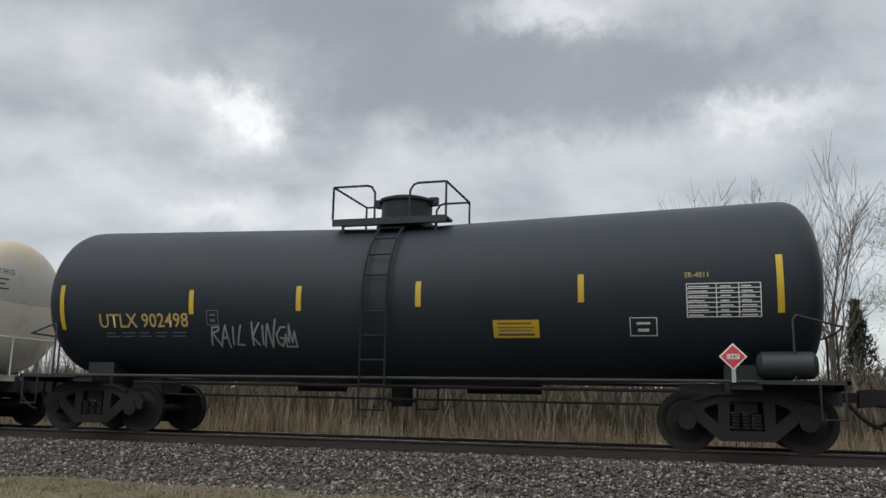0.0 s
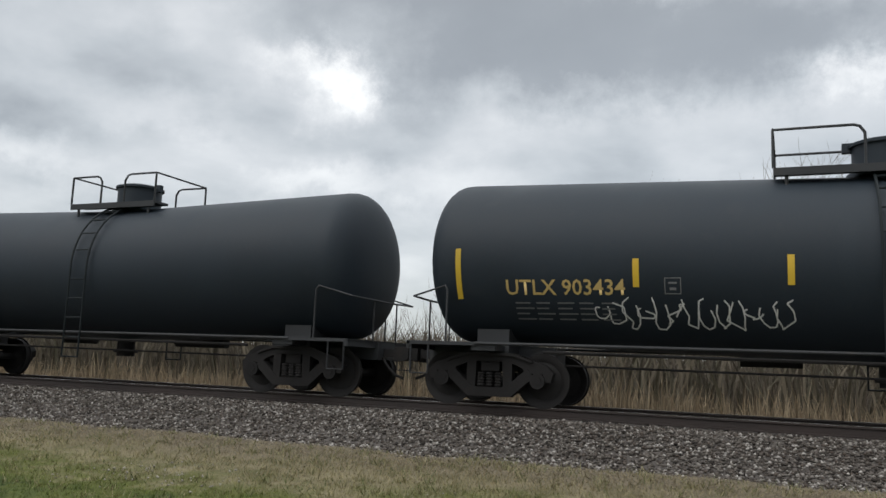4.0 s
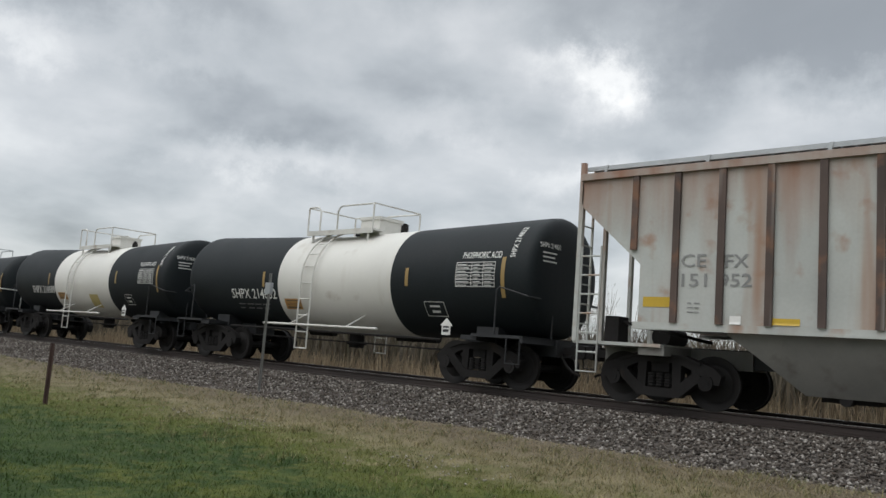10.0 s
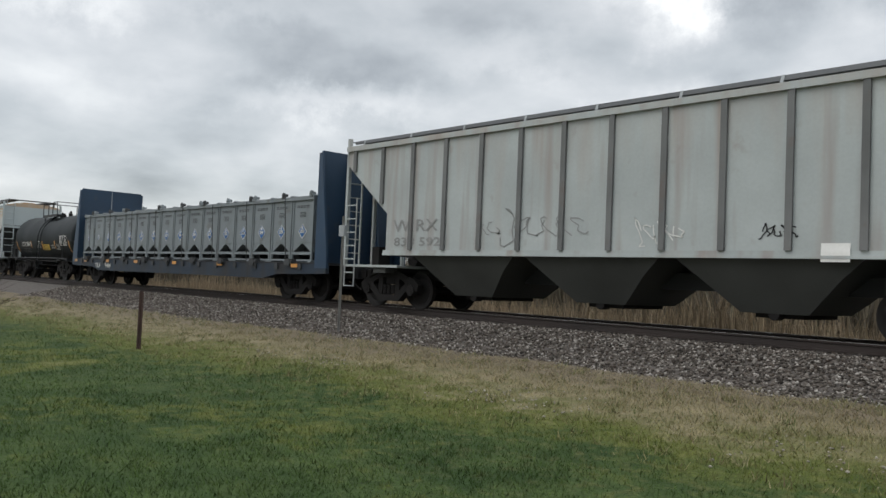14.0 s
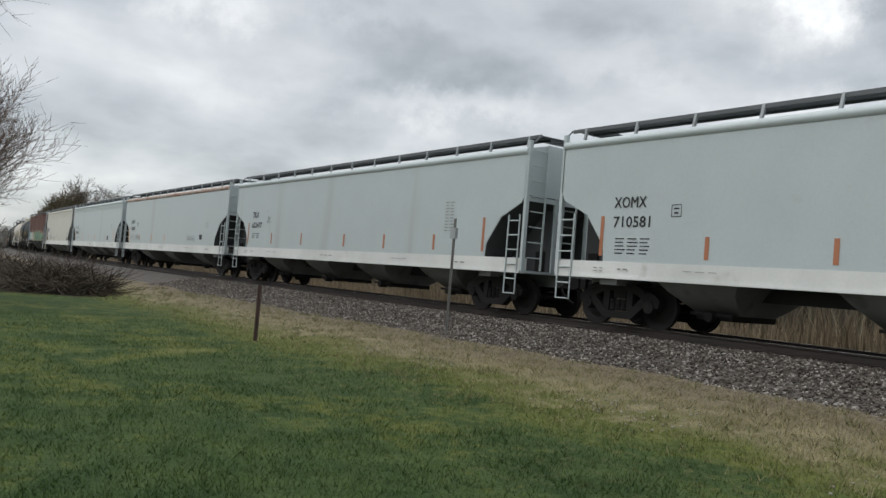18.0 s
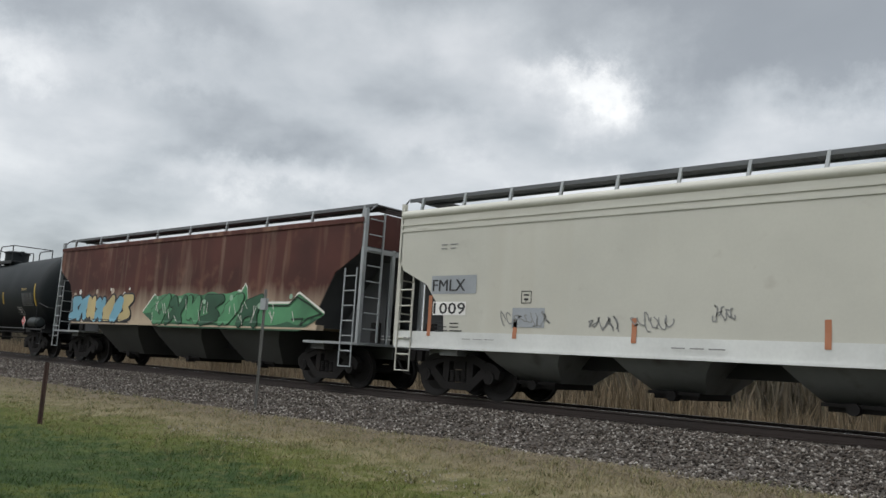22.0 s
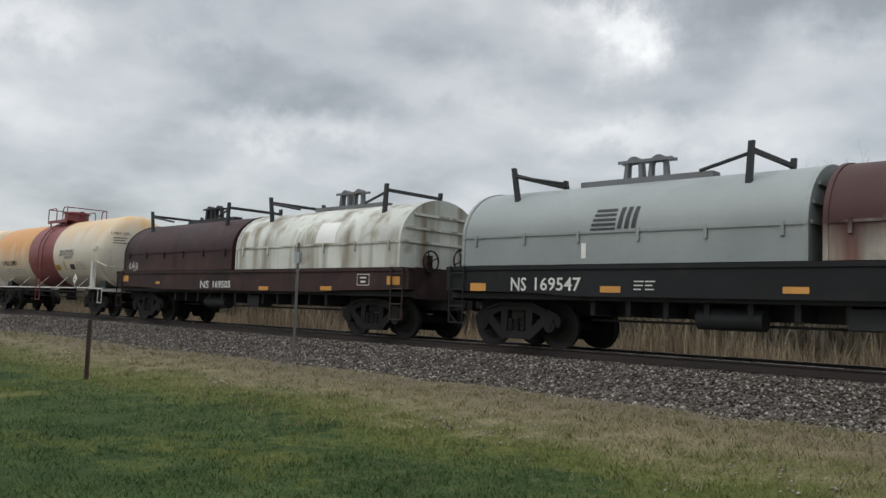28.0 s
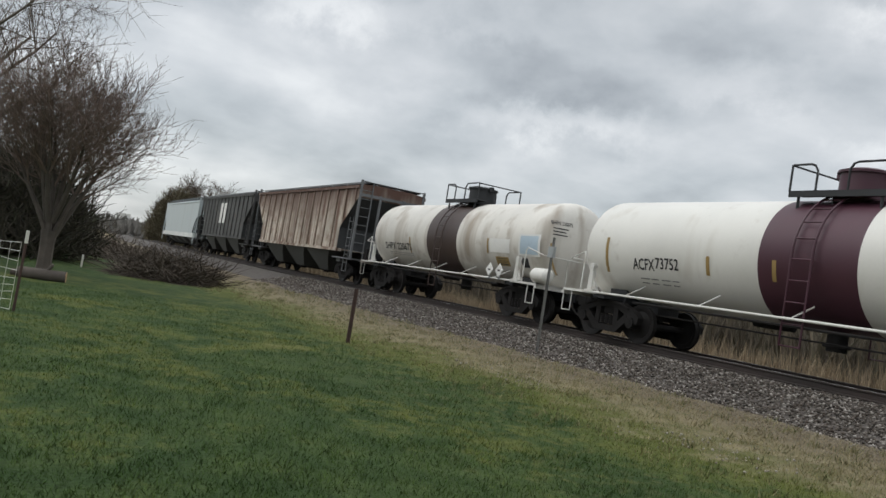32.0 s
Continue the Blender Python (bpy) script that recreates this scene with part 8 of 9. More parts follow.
c, s = SIDES[31]
words(c, s, "UTLX 903441", -5.52, -3.73, 2.05, 2.29, INKY)
strip(c, s, -2.45, 1.97, 2.44, YELLOW)
strip(c, s, 0.66, 1.98, 2.42, YELLOW)
strip(c, s, 3.56, 1.99, 2.41, YELLOW)
strip(c, s, 6.75, 1.78, 2.68, YELLOW)
strip(c, s, -6.43, 1.96, 2.59, YELLOW)
panel(c, s, 1.69, 2.36, 2.06, 2.42, YELLOW, "panel")
spray(c, s, 0.83, 4.22, 1.56, 2.14, INKW, 8)
data_table(c, s, 5.43, 6.50, 2.00, 2.52, INKW)
placard(c, 6.14, 1.39, 0.27, RED)
box_mark(c, s, 4.82, 5.21, 1.67, 1.98, INKW)

c, s = SIDES[32]
panel(c, s, -7.06, -6.63, 1.28, 1.50, ORANGE, "reflective_patch")
small_print(c, s, -6.77, -6.42, 1.80, 1.83, INKG)

c, s = SIDES[33]
words(c, s, "NS", -6.10, -5.70, 1.16, 1.44, INKW)
words(c, s, "169547", -5.48, -4.37, 1.17, 1.44, INKW)
panel(c, s, -7.23, -6.79, 1.15, 1.32, ORANGE, "reflective_patch")
panel(c, s, -3.93, -3.49, 1.15, 1.27, ORANGE, "reflective_patch")
panel(c, s, -0.49, -0.07, 1.17, 1.28, ORANGE, "reflective_patch")
striped_emblem(c, s, -4.23, -3.16, 2.34, 2.81, INK)
panel(c, s, -4.42, -4.31, 1.81, 2.11, WSIGN, "patch")
small_print(c, s, -3.21, -2.74, 1.19, 1.41, INKW)
panel(c, s, 6.75, 7.18, 1.20, 1.40, ORANGE, "reflective_patch")
box_mark(c, s, 5.96, 6.44, 1.24, 1.53, INKW)
panel(c, s, 3.07, 3.49, 1.18, 1.27, ORANGE, "reflective_patch")

c, s = SIDES[34]
words(c, s, "NS", -1.76, -1.25, 1.13, 1.36, INKW)
words(c, s, "169505", -1.01, -0.01, 1.14, 1.36, INKW)
panel(c, s, 6.95, 7.41, 1.27, 1.47, ORANGE, "reflective_patch")
panel(c, s, 4.36, 4.84, 1.11, 1.22, ORANGE, "reflective_patch")
panel(c, s, 1.50, 1.98, 1.09, 1.20, ORANGE, "reflective_patch")
panel(c, s, 3.98, 4.80, 2.36, 2.92, WSIGN, "patch")
box_mark(c, s, 5.84, 6.31, 1.25, 1.53, INKW)
panel(c, s, -7.18, -6.77, 1.33, 1.54, ORANGE, "reflective_patch")
panel(c, s, -4.72, -4.42, 1.25, 1.33, ORANGE, "reflective_patch")
spray(c, s, -6.90, -6.23, 1.69, 2.04, INKW, 5)

c, s = SIDES[35]
words(c, s, "CMRX", -4.97, -3.98, 2.06, 2.28, INK)
words(c, s, "25001", -3.89, -3.02, 2.06, 2.28, INK)
small_print(c, s, -4.63, -2.03, 1.69, 1.94, INKG)
words(c, s, "INHALATION HAZARD", 2.25, 3.71, 2.50, 2.62, INK)
words(c, s, "HYDROGEN FLUORIDE", 2.21, 3.73, 2.38, 2.49, INK)
words(c, s, "ANHYDROUS", 2.64, 3.55, 2.25, 2.36, INK)
panel(c, s, 1.51, 2.12, 1.81, 2.02, YELLOW, "panel")
panel(c, s, 3.14, 3.60, 1.83, 2.03, INK, "black_panel")
small_print(c, s, 3.78, 4.70, 1.82, 2.15, INKG)
placard(c, 4.40, 1.40, 0.27, WSIGN)
strip(c, s, 2.60, 1.79, 2.18, ORANGE)

c, s = SIDES[36]
words(c, s, "UTLX", -5.62, -4.82, 1.84, 2.07, INK)
words(c, s, "950026", -4.74, -3.78, 1.86, 2.07, INK)
strip(c, s, -3.73, 1.87, 2.31, OLDTAPE)
strip(c, s, -1.33, 1.90, 2.32, OLDTAPE)
strip(c, s, 1.29, 1.92, 2.35, OLDTAPE)
strip(c, s, 4.44, 1.95, 2.40, OLDTAPE)
strip(c, s, -6.23, 1.61, 2.47, OLDTAPE)
strip(c, s, 6.21, 1.76, 2.62, OLDTAPE)
panel(c, s, 2.14, 2.87, 1.88, 2.15, ORANGEP, "panel")
panel(c, s, 2.25, 2.75, 1.61, 1.80, INK, "black_panel")
words(c, s, "HYDROGEN FLUORIDE", 3.16, 4.32, 2.04, 2.16, INK)
words(c, s, "ANHYDROUS", 3.17, 3.98, 1.92, 2.02, INK)
words(c, s, "INHALATION HAZARD", 3.18, 4.43, 1.81, 1.91, INK)
data_table(c, s, 4.66, 5.68, 1.78, 2.19, INKG)
box_mark(c, s, -3.30, -3.02, 1.83, 2.08, INKG)
placard(c, 3.23, 1.43, 0.27, WSIGN)

c, s = SIDES[37]
words(c, s, "EQUX", -7.74, -6.90, 2.61, 2.84, INK)
words(c, s, "18671", -7.64, -6.86, 2.17, 2.40, INK)
small_print(c, s, -7.46, -6.77, 1.79, 2.00, INKG)
strip(c, s, -5.44, 1.55, 2.00, DULLRED)
strip(c, s, -2.75, 1.56, 2.00, DULLRED)
strip(c, s, -0.02, 1.57, 2.00, DULLRED)
strip(c, s, 2.70, 1.60, 2.00, DULLRED)
strip(c, s, -8.03, 1.54, 2.45, DULLRED)
box_mark(c, s, -1.85, -1.59, 1.64, 1.80, INKG)
small_print(c, s, 6.74, 7.43, 1.97, 3.02, INKG)
strip(c, s, 8.57, 1.61, 2.40, DULLRED)

c, s = SIDES[38]
words(c, s, "ACFX", -4.80, -4.06, 1.76, 2.03, INK)
words(c, s, "73752", -4.03, -3.29, 1.81, 2.07, INK)
small_print(c, s, -4.60, -3.21, 1.44, 1.63, INKG)
strip(c, s, -2.42, 1.77, 2.18, OLDTAPE)
strip(c, s, -0.69, 1.77, 2.19, OLDTAPE)
strip(c, s, -5.75, 1.64, 2.50, OLDTAPE)
panel(c, s, 1.94, 2.62, 1.73, 1.96, YELLOW, "panel")
strip(c, s, 2.92, 1.72, 2.18, OLDTAPE)
words(c, s, "INHALATION HAZARD", 3.28, 4.24, 2.08, 2.20, INK)
small_print(c, s, 4.75, 5.10, 1.66, 1.80, INKG)
placard(c, 4.40, 1.30, 0.28, WSIGN)
placard(c, 4.95, 1.30, 0.28, WSIGN)
data_table(c, s, 5.42, 6.34, 1.97, 2.39, INKG)

c, s = SIDES[39]
words(c, s, "SHPX 220675", -4.72, -2.36, 1.68, 1.94, INK)
small_print(c, s, -4.44, -2.26, 1.49, 1.62, INKG)
strip(c, s, -2.47, 1.60, 2.17, OLDTAPE)
strip(c, s, 6.54, 1.40, 2.26, OLDTAPE)
panel(c, s, 3.56, 4.30, 1.50, 1.76, OLDTAPE, "panel")
panel(c, s, 3.25, 4.41, 1.88, 2.30, WSIGN, "patch")
panel(c, s, 4.88, 5.99, 1.84, 2.49, WSIGN, "patch")
panel(c, lambda z: s(z) - 0.006, 4.98, 5.89, 1.90, 2.43, PALEBLUE, "patch")
panel(c, s, 4.98, 5.35, 1.52, 1.78, DARKEND, "patch")
placard(c, 3.95, 1.32, 0.28, WSIGN)
placard(c, 4.50, 1.32, 0.28, WSIGN)
strip(c, s, 3.14, 1.83, 2.31, OLDTAPE)

c, s = SIDES[41]
panel(c, s, -1.44, 0.88, 2.33, 3.77, WSIGN, "patch")

settle_tanks()


# ---- posts, stones, grass, reeds, trees ----
def scatter(name, label, category, verts, tris, material, kind="stuff"):
    """Very many small pieces as one mesh."""
    me = bpy.data.meshes.new(name)
    me.vertices.add(len(verts))
    me.vertices.foreach_set("co", np.ascontiguousarray(verts, dtype=np.float32).ravel())
    n = len(tris)
    me.loops.add(n * 3)
    me.loops.foreach_set("vertex_index", np.ascontiguousarray(tris, dtype=np.int32).ravel())
    me.polygons.add(n)
    me.polygons.foreach_set("loop_start", np.arange(0, n * 3, 3, dtype=np.int32))
    me.update(calc_edges=True)
    me.materials.append(material)
    return tagged(new(name, me), label, category, kind=kind)


def island_mat(name, cols, rough=0.85, spec=0.2):
    """A colour for every loose piece, picked from a few."""
    ma = bpy.data.materials.new(name)
    ma.use_nodes = True
    nt = ma.node_tree
    b = nt.nodes["Principled BSDF"]
    b.inputs["Roughness"].default_value, b.inputs["Specular IOR Level"].default_value = rough, spec
    geo, ramp = nt.nodes.new("ShaderNodeNewGeometry"), nt.nodes.new("ShaderNodeValToRGB")
    cr = ramp.color_ramp
    while len(cr.elements) < len(cols):
        cr.elements.new(0.5)
    for k, col in enumerate(cols):
        cr.elements[k].position = k / (len(cols) - 1)
        cr.elements[k].color = (*col, 1)
    nt.links.new(geo.outputs["Random Per Island"], ramp.inputs[0])
    nt.links.new(ramp.outputs[0], b.inputs["Base Color"])
    return ma


STONES = island_mat("mixed_grey_ballast_stone", [(0.026, 0.022, 0.019), (0.052, 0.043, 0.036), (0.088, 0.076, 0.065), (0.14, 0.124, 0.108), (0.066, 0.050, 0.040), (0.20, 0.18, 0.16), (0.36, 0.335, 0.305)])
LIMES = island_mat("pale_limestone_chips", [(0.22, 0.20, 0.165), (0.36, 0.335, 0.29), (0.16, 0.14, 0.11)])
REEDM = island_mat("dry_reed_straw", [(0.31, 0.235, 0.15), (0.21, 0.16, 0.105), (0.41, 0.325, 0.215), (0.15, 0.115, 0.08), (0.34, 0.275, 0.18)])
TWIGM = island_mat("grey_brown_twigs", [(0.085, 0.068, 0.055), (0.14, 0.115, 0.095), (0.10, 0.08, 0.06), (0.17, 0.145, 0.12)])
BARK = mat("grey_brown_bark", (0.085, 0.070, 0.058), 0.9, vary=0.3, scale=6, bump=0.5)
REDTWIG = island_mat("reddish_budding_twigs", [(0.115, 0.088, 0.074), (0.16, 0.12, 0.10), (0.19, 0.13, 0.105), (0.135, 0.112, 0.098)])
BUD = island_mat("fresh_spring_buds", [(0.16, 0.20, 0.07), (0.22, 0.25, 0.10), (0.13, 0.15, 0.06)])
DARKTW = island_mat("dark_thicket_twigs", [(0.030, 0.028, 0.022), (0.05, 0.045, 0.035), (0.07, 0.06, 0.045), (0.045, 0.05, 0.03)])
OLIVETW = island_mat("olive_brown_bush_twigs", [(0.075, 0.062, 0.042), (0.11, 0.09, 0.06), (0.13, 0.12, 0.07), (0.09, 0.07, 0.05)])
rng = np.random.default_rng(7)
OCT = np.array([(1, 0, 0), (-1, 0, 0), (0, 1, 0), (0, -1, 0), (0, 0, 1), (0, 0, -1)], float)
OCT_T = np.array([(0, 2, 4), (2, 1, 4), (1, 3, 4), (3, 0, 4), (2, 0, 5), (1, 2, 5), (3, 1, 5), (0, 3, 5)])


def pebbles(pos, size):
    n = len(pos)
    v = OCT[None] * (size[:, None, None] * rng.uniform(0.55, 1.25, (n, 6, 1)) * np.array([1.0, 1.0, 0.7]))
    a = rng.uniform(0, math.tau, n)
    c, s = np.cos(a)[:, None], np.sin(a)[:, None]
    v = np.stack([v[..., 0] * c - v[..., 1] * s, v[..., 0] * s + v[..., 1] * c, v[..., 2]], -1) + pos[:, None]
    t = OCT_T[None] + 6 * np.arange(n)[:, None, None]
    return v.reshape(-1, 3), t.reshape(-1, 3)


BALLAST_Y, BALLAST_H = (10.9, 11.4, 12.6, 13.1, 16.7, 17.2, 18.6), (-0.66, -0.60, -0.31, -0.205, -0.205, -0.31, -0.62)


def bends(x):
    return 0.000389 * np.maximum(0.0, -x - 10.0) ** 2


def ballast_stones():
    n = 80000
    x = -46 * rng.uniform(0, 1, n) ** 1.35 + 7
    y = 10.75 + rng.uniform(0, 1, n) * 3.2
    z = np.interp(y, BALLAST_Y, BALLAST_H) + rng.uniform(-0.01, 0.022, n)
    v, t = pebbles(np.stack([x, y + bends(x), z], 1), rng.uniform(0.014, 0.044, n))
    scatter("ballast_stones", "loose grey crushed stones on the ballast shoulder", "gravel", v, t, STONES)
    n = 9000
    x, y = rng.uniform(-40, 6, n), 15.2 + rng.uniform(-1.2, 3.4, n)
    z = np.interp(y, BALLAST_Y, BALLAST_H) + 0.01
    v, t = pebbles(np.stack([x, y + bends(x), z], 1), rng.uniform(0.02, 0.045, n))
    scatter("ballast_stones", "loose grey crushed stones between and behind the rails", "gravel", v, t, STONES)
    # pale limestone chips strewn along the verge
    n = 900
    x = rng.uniform(-16, 4, n)
    y = 8.15 - 0.06 * (x + 9) + rng.normal(0, 0.42, n)
    keep = np.array([noise.noise((a * 0.5, 3.0, 0)) > -0.05 for a in x])
    x, y = x[keep], y[keep]
    z = np.array([ground_z(a, q) for a, q in zip(x, y)]) + 0.012
    v, t = pebbles(np.stack([x, y, z], 1), rng.uniform(0.007, 0.026, len(x)))
    scatter("limestone_chips", "pale limestone chips strewn along the dry verge", "gravel", v, t, LIMES)


def ties():
    tie = kept("tie", lambda: MB().box(-0.115, -1.3, -0.33, 0.115, 1.3, -0.178))
    track_ties = tagged(new("track_ties"), "dark creosoted timber ties under the rails", "railway ties")
    track_ties.location = (0, TRACK_Y, 0)
    for k in range(150):
        part("tie", tie, TIE, track_ties, at=pose(-70 + 0.533 * k, bend(-70 + 0.533 * k) + random.uniform(-0.03, 0.03), 0, 0, 0, heading(-70 + 0.533 * k) + random.uniform(-1, 1)))


def blades(n, pos, h, w, lean, segs=1):
    """Thin leaning blades: one triangle each, or two for bent ones."""
    a = rng.uniform(0, math.tau, n)
    dx, dy = np.cos(a) * w, np.sin(a) * w
    la = rng.uniform(0, math.tau, n)
    lx, ly = np.cos(la) * lean * h, np.sin(la) * lean * h
    b0, b1 = pos + np.stack([dx, dy, 0 * dx], 1), pos - np.stack([dx, dy, 0 * dx], 1)
    tip = pos + np.stack([lx, ly, h], 1)
    if segs == 1:
        return np.stack([b0, b1, tip], 1).reshape(-1, 3), np.arange(3 * n).reshape(-1, 3)
    m0 = pos + np.stack([lx * 0.3 + dx * 0.8, ly * 0.3 + dy * 0.8, h * 0.6], 1)
    m1 = pos + np.stack([lx * 0.3 - dx * 0.8, ly * 0.3 - dy * 0.8, h * 0.6], 1)
    t = np.array([(0, 1, 3), (0, 3, 2), (2, 3, 4)])[None] + 5 * np.arange(n)[:, None, None]
    return np.stack([b0, b1, m0, m1, tip], 1).reshape(-1, 3), t.reshape(-1, 3)


def lawn():
    # mown blades, thicker where the eye is near
    n = 210000
    r = 2.0 + 20.0 * rng.uniform(0, 1, n) ** 1.2
    az = np.radians(rng.uniform(-12, 96, n))
    x, y = -r * np.sin(az), r * np.cos(az)
    # a thinner growth all round
    n = 150000
    r, az = 18.0 * rng.uniform(0.01, 1, n), rng.uniform(0, math.tau, n)
    x, y = np.concatenate([x, r * np.cos(az)]), np.concatenate([y, r * np.sin(az)])
    ok = (y < 10.9) & (np.hypot(x, y) > 0.25)
    x, y = x[ok], y[ok]
    gz = np.array([ground_z(a, q) + noise.noise((a * 0.35, q * 0.35, 0)) * 0.05 + noise.noise((a * 1.3, q * 1.3, 4)) * 0.022 for a, q in zip(x.tolist(), y.tolist())])
    h = rng.uniform(0.025, 0.065, len(x))
    v, t = blades(len(x), np.stack([x, y, gz - 0.008], 1), h, rng.uniform(0.003, 0.006, len(x)), rng.uniform(0.2, 1.1, len(x)))
    scatter("grass_blades", "short mown grass, green near and straw-dry by the track", "grass", v, t, ground_material(True))


def tufts():
    """Longer tufts left by the mower on the dry verge."""
    n, per = 2600, 12
    cx, cy = -40 * rng.uniform(0, 1, n) ** 1.3 + 5, 6.4 + 4.6 * rng.uniform(0, 1, n) ** 0.8
    x = (cx[:, None] + rng.normal(0, 0.05, (n, per))).ravel()
    y = (cy[:, None] + rng.normal(0, 0.05, (n, per))).ravel()
    z = np.array([ground_z(a, q) + noise.noise((a * 0.35, q * 0.35, 0)) * 0.05 + noise.noise((a * 1.3, q * 1.3, 4)) * 0.022 for a, q in zip(x.tolist(), y.tolist())]) - 0.01
    big = np.repeat(rng.uniform(0.5, 1.4, n), per)
    v, t = blades(len(x), np.stack([x, y, z], 1), rng.uniform(0.05, 0.12, len(x)) * big, rng.uniform(0.003, 0.007, len(x)), rng.uniform(0.2, 1.2, len(x)))
    scatter("grass_tufts", "dry yellow and green tufts along the verge", "grass", v, t, TUFTM)


TUFTM = island_mat("dry_verge_tufts", [(0.26, 0.23, 0.12), (0.15, 0.14, 0.06), (0.34, 0.30, 0.18), (0.07, 0.10, 0.03), (0.12, 0.09, 0.055)])


def reeds():
    n = 30000
    x, y = rng.uniform(-85, 16, n), 18.3 + 5.5 * rng.uniform(0, 1, n) ** 1.3
    y = y + bends(x)
    clump = np.array([0.75 + 0.55 * noise.noise((a * 0.25, q * 0.35, 9)) + 0.25 * noise.noise((a * 1.1, q * 0.9, 5)) for a, q in zip(x.tolist(), y.tolist())])
    h = rng.uniform(0.75, 1.7, n) * np.clip(clump, 0.3, 1.25)
    z = np.array([ground_z(a, q) for a, q in zip(x.tolist(), y.tolist())]) - 0.02
    v, t = blades(n, np.stack([x, y, z], 1), h, rng.uniform(0.007, 0.018, n), rng.uniform(0.05, 0.35, n), 2)
    scatter("reeds", "dry straw-coloured reeds and tall grass behind the track", "reeds", v, t, REEDM)


def branching(seed, base, height, spread, levels, r0, up=0.5, kids=4, lean=(0, 0), twig=0.004, keep=1.0):
    """Limbs as tapering pieces: a list of (start, end, radius, end radius, level)."""
    rnd = random.Random(seed)
    out = []

    def grow(p, d, ln, r, lev):
        steps = 4 if lev < 2 else 3
        q = p
        for k in range(steps):
            d = (d + Vector((rnd.uniform(-1, 1), rnd.uniform(-1, 1), rnd.uniform(-0.4, 1) * up)) * (0.16 if lev else 0.09)).normalized()
            e = q + d * (ln / steps)
            ra, rb = r * (1 - 0.62 * k / steps), r * (1 - 0.62 * (k + 1) / steps)
            out.append((q.copy(), e.copy(), ra, rb, lev))
            if lev < levels and (k > 0 or lev > 0):
                for _ in range(kids if lev < 2 else max(2, kids - 1)):
                    if lev == levels - 1 and rnd.random() > keep:
                        continue
                    ax = d.orthogonal()
                    ax.rotate(Matrix.Rotation(rnd.uniform(0, 6.28), 3, d))
                    nd = (d * rnd.uniform(0.5, 0.9) + ax * spread * rnd.uniform(0.5, 1.1) + Vector((0, 0, up * 0.35))).normalized()
                    grow(e, nd, ln * rnd.uniform(0.42, 0.68), max(twig, rb * rnd.uniform(0.4, 0.62)), lev + 1)
            q = e

    grow(Vector(base), Vector((lean[0], lean[1], 1)).normalized(), height * 0.55, r0, 0)
    return out


def limb_mesh(name, pieces, thick=1.0):
    vs, ts, n0 = [], [], 0
    for p, e, ra, rb, lev in pieces:
        d = (e - p).normalized()
        u = d.orthogonal().normalized()
        w = d.cross(u)
        n = 7 if lev < 1 else (5 if lev < 2 else 3)
        for c, r in ((p, ra), (e, rb)):
            for k in range(n):
                a = k * math.tau / n
                vs.append(c + (u * math.cos(a) + w * math.sin(a)) * r * thick)
        for k in range(n):
            j = (k + 1) % n
            ts += [(n0 + k, n0 + j, n0 + n + j), (n0 + k, n0 + n + j, n0 + n + k)]
        n0 += 2 * n
    me = bpy.data.meshes.new(name)
    me.from_pydata([tuple(v) for v in vs], [], ts)
    return me


def bare_tree(seed, base, height, spread, label, levels=3, r0=0.14, twig=TWIGM, kids=4, up=0.5, lean=(0, 0), buds=None, stems=1, fork=0.0, fine=0.004):
    t = tagged(new("tree"), label, "tree", "bare trees")
    t.location = base
    pieces = []
    if fork:
        for k in range(4):
            za, zb = fork * k / 4 - 0.1, fork * (k + 1) / 4 - 0.1
            pieces.append((Vector((lean[0] * za * 0.5, lean[1] * za * 0.5, za)), Vector((lean[0] * zb * 0.5, lean[1] * zb * 0.5, zb)), (0.26, 0.205, 0.19, 0.195)[k], (0.205, 0.19, 0.195, 0.22)[k], 0))
    for k in range(stems):
        ang = k * 2.4
        if fork:
            tilt = 0.05 + 0.66 * (k / stems) ** 0.8
            ln = (lean[0] + tilt * math.cos(ang), lean[1] + tilt * math.sin(ang))
            pieces += branching(seed * 10 + k, (lean[0] * fork * 0.5 + 0.10 * math.cos(ang), lean[1] * fork * 0.5 + 0.10 * math.sin(ang), fork - 0.35 + 0.25 * (k % 3)), height * (1.0 - 0.16 * tilt), spread, levels, r0, up, kids, ln, fine, 0.16)
            continue
        ln = (lean[0] + (0.28 * math.cos(ang) if stems > 1 else 0), lean[1] + (0.28 * math.sin(ang) if stems > 1 else 0))
        pieces += branching(seed * 10 + k, (0.12 * math.cos(ang) * (stems > 1), 0.12 * math.sin(ang) * (stems > 1), -0.1), height, spread, levels, r0, up, kids, ln, fine)
    part("trunk", limb_mesh("trunk", [p for p in pieces if p[4] < 1]), BARK, t)
    part("crown", limb_mesh("crown", [p for p in pieces if p[4] >= 1]), twig, t)
    if buds:
        tips = np.array([tuple(p[1]) for p in pieces if p[4] == levels])
        tips = np.repeat(tips, 2, 0) + rng.normal(0, 0.08, (len(tips) * 2, 3))
        v, tr = blades(len(tips), tips, rng.uniform(0.03, 0.07, len(tips)), rng.uniform(0.010, 0.020, len(tips)), rng.uniform(0.3, 1.5, len(tips)))
        ob = scatter("foliage", "", "", v, tr, buds, kind="stuff")
        ob.parent = t
    return t


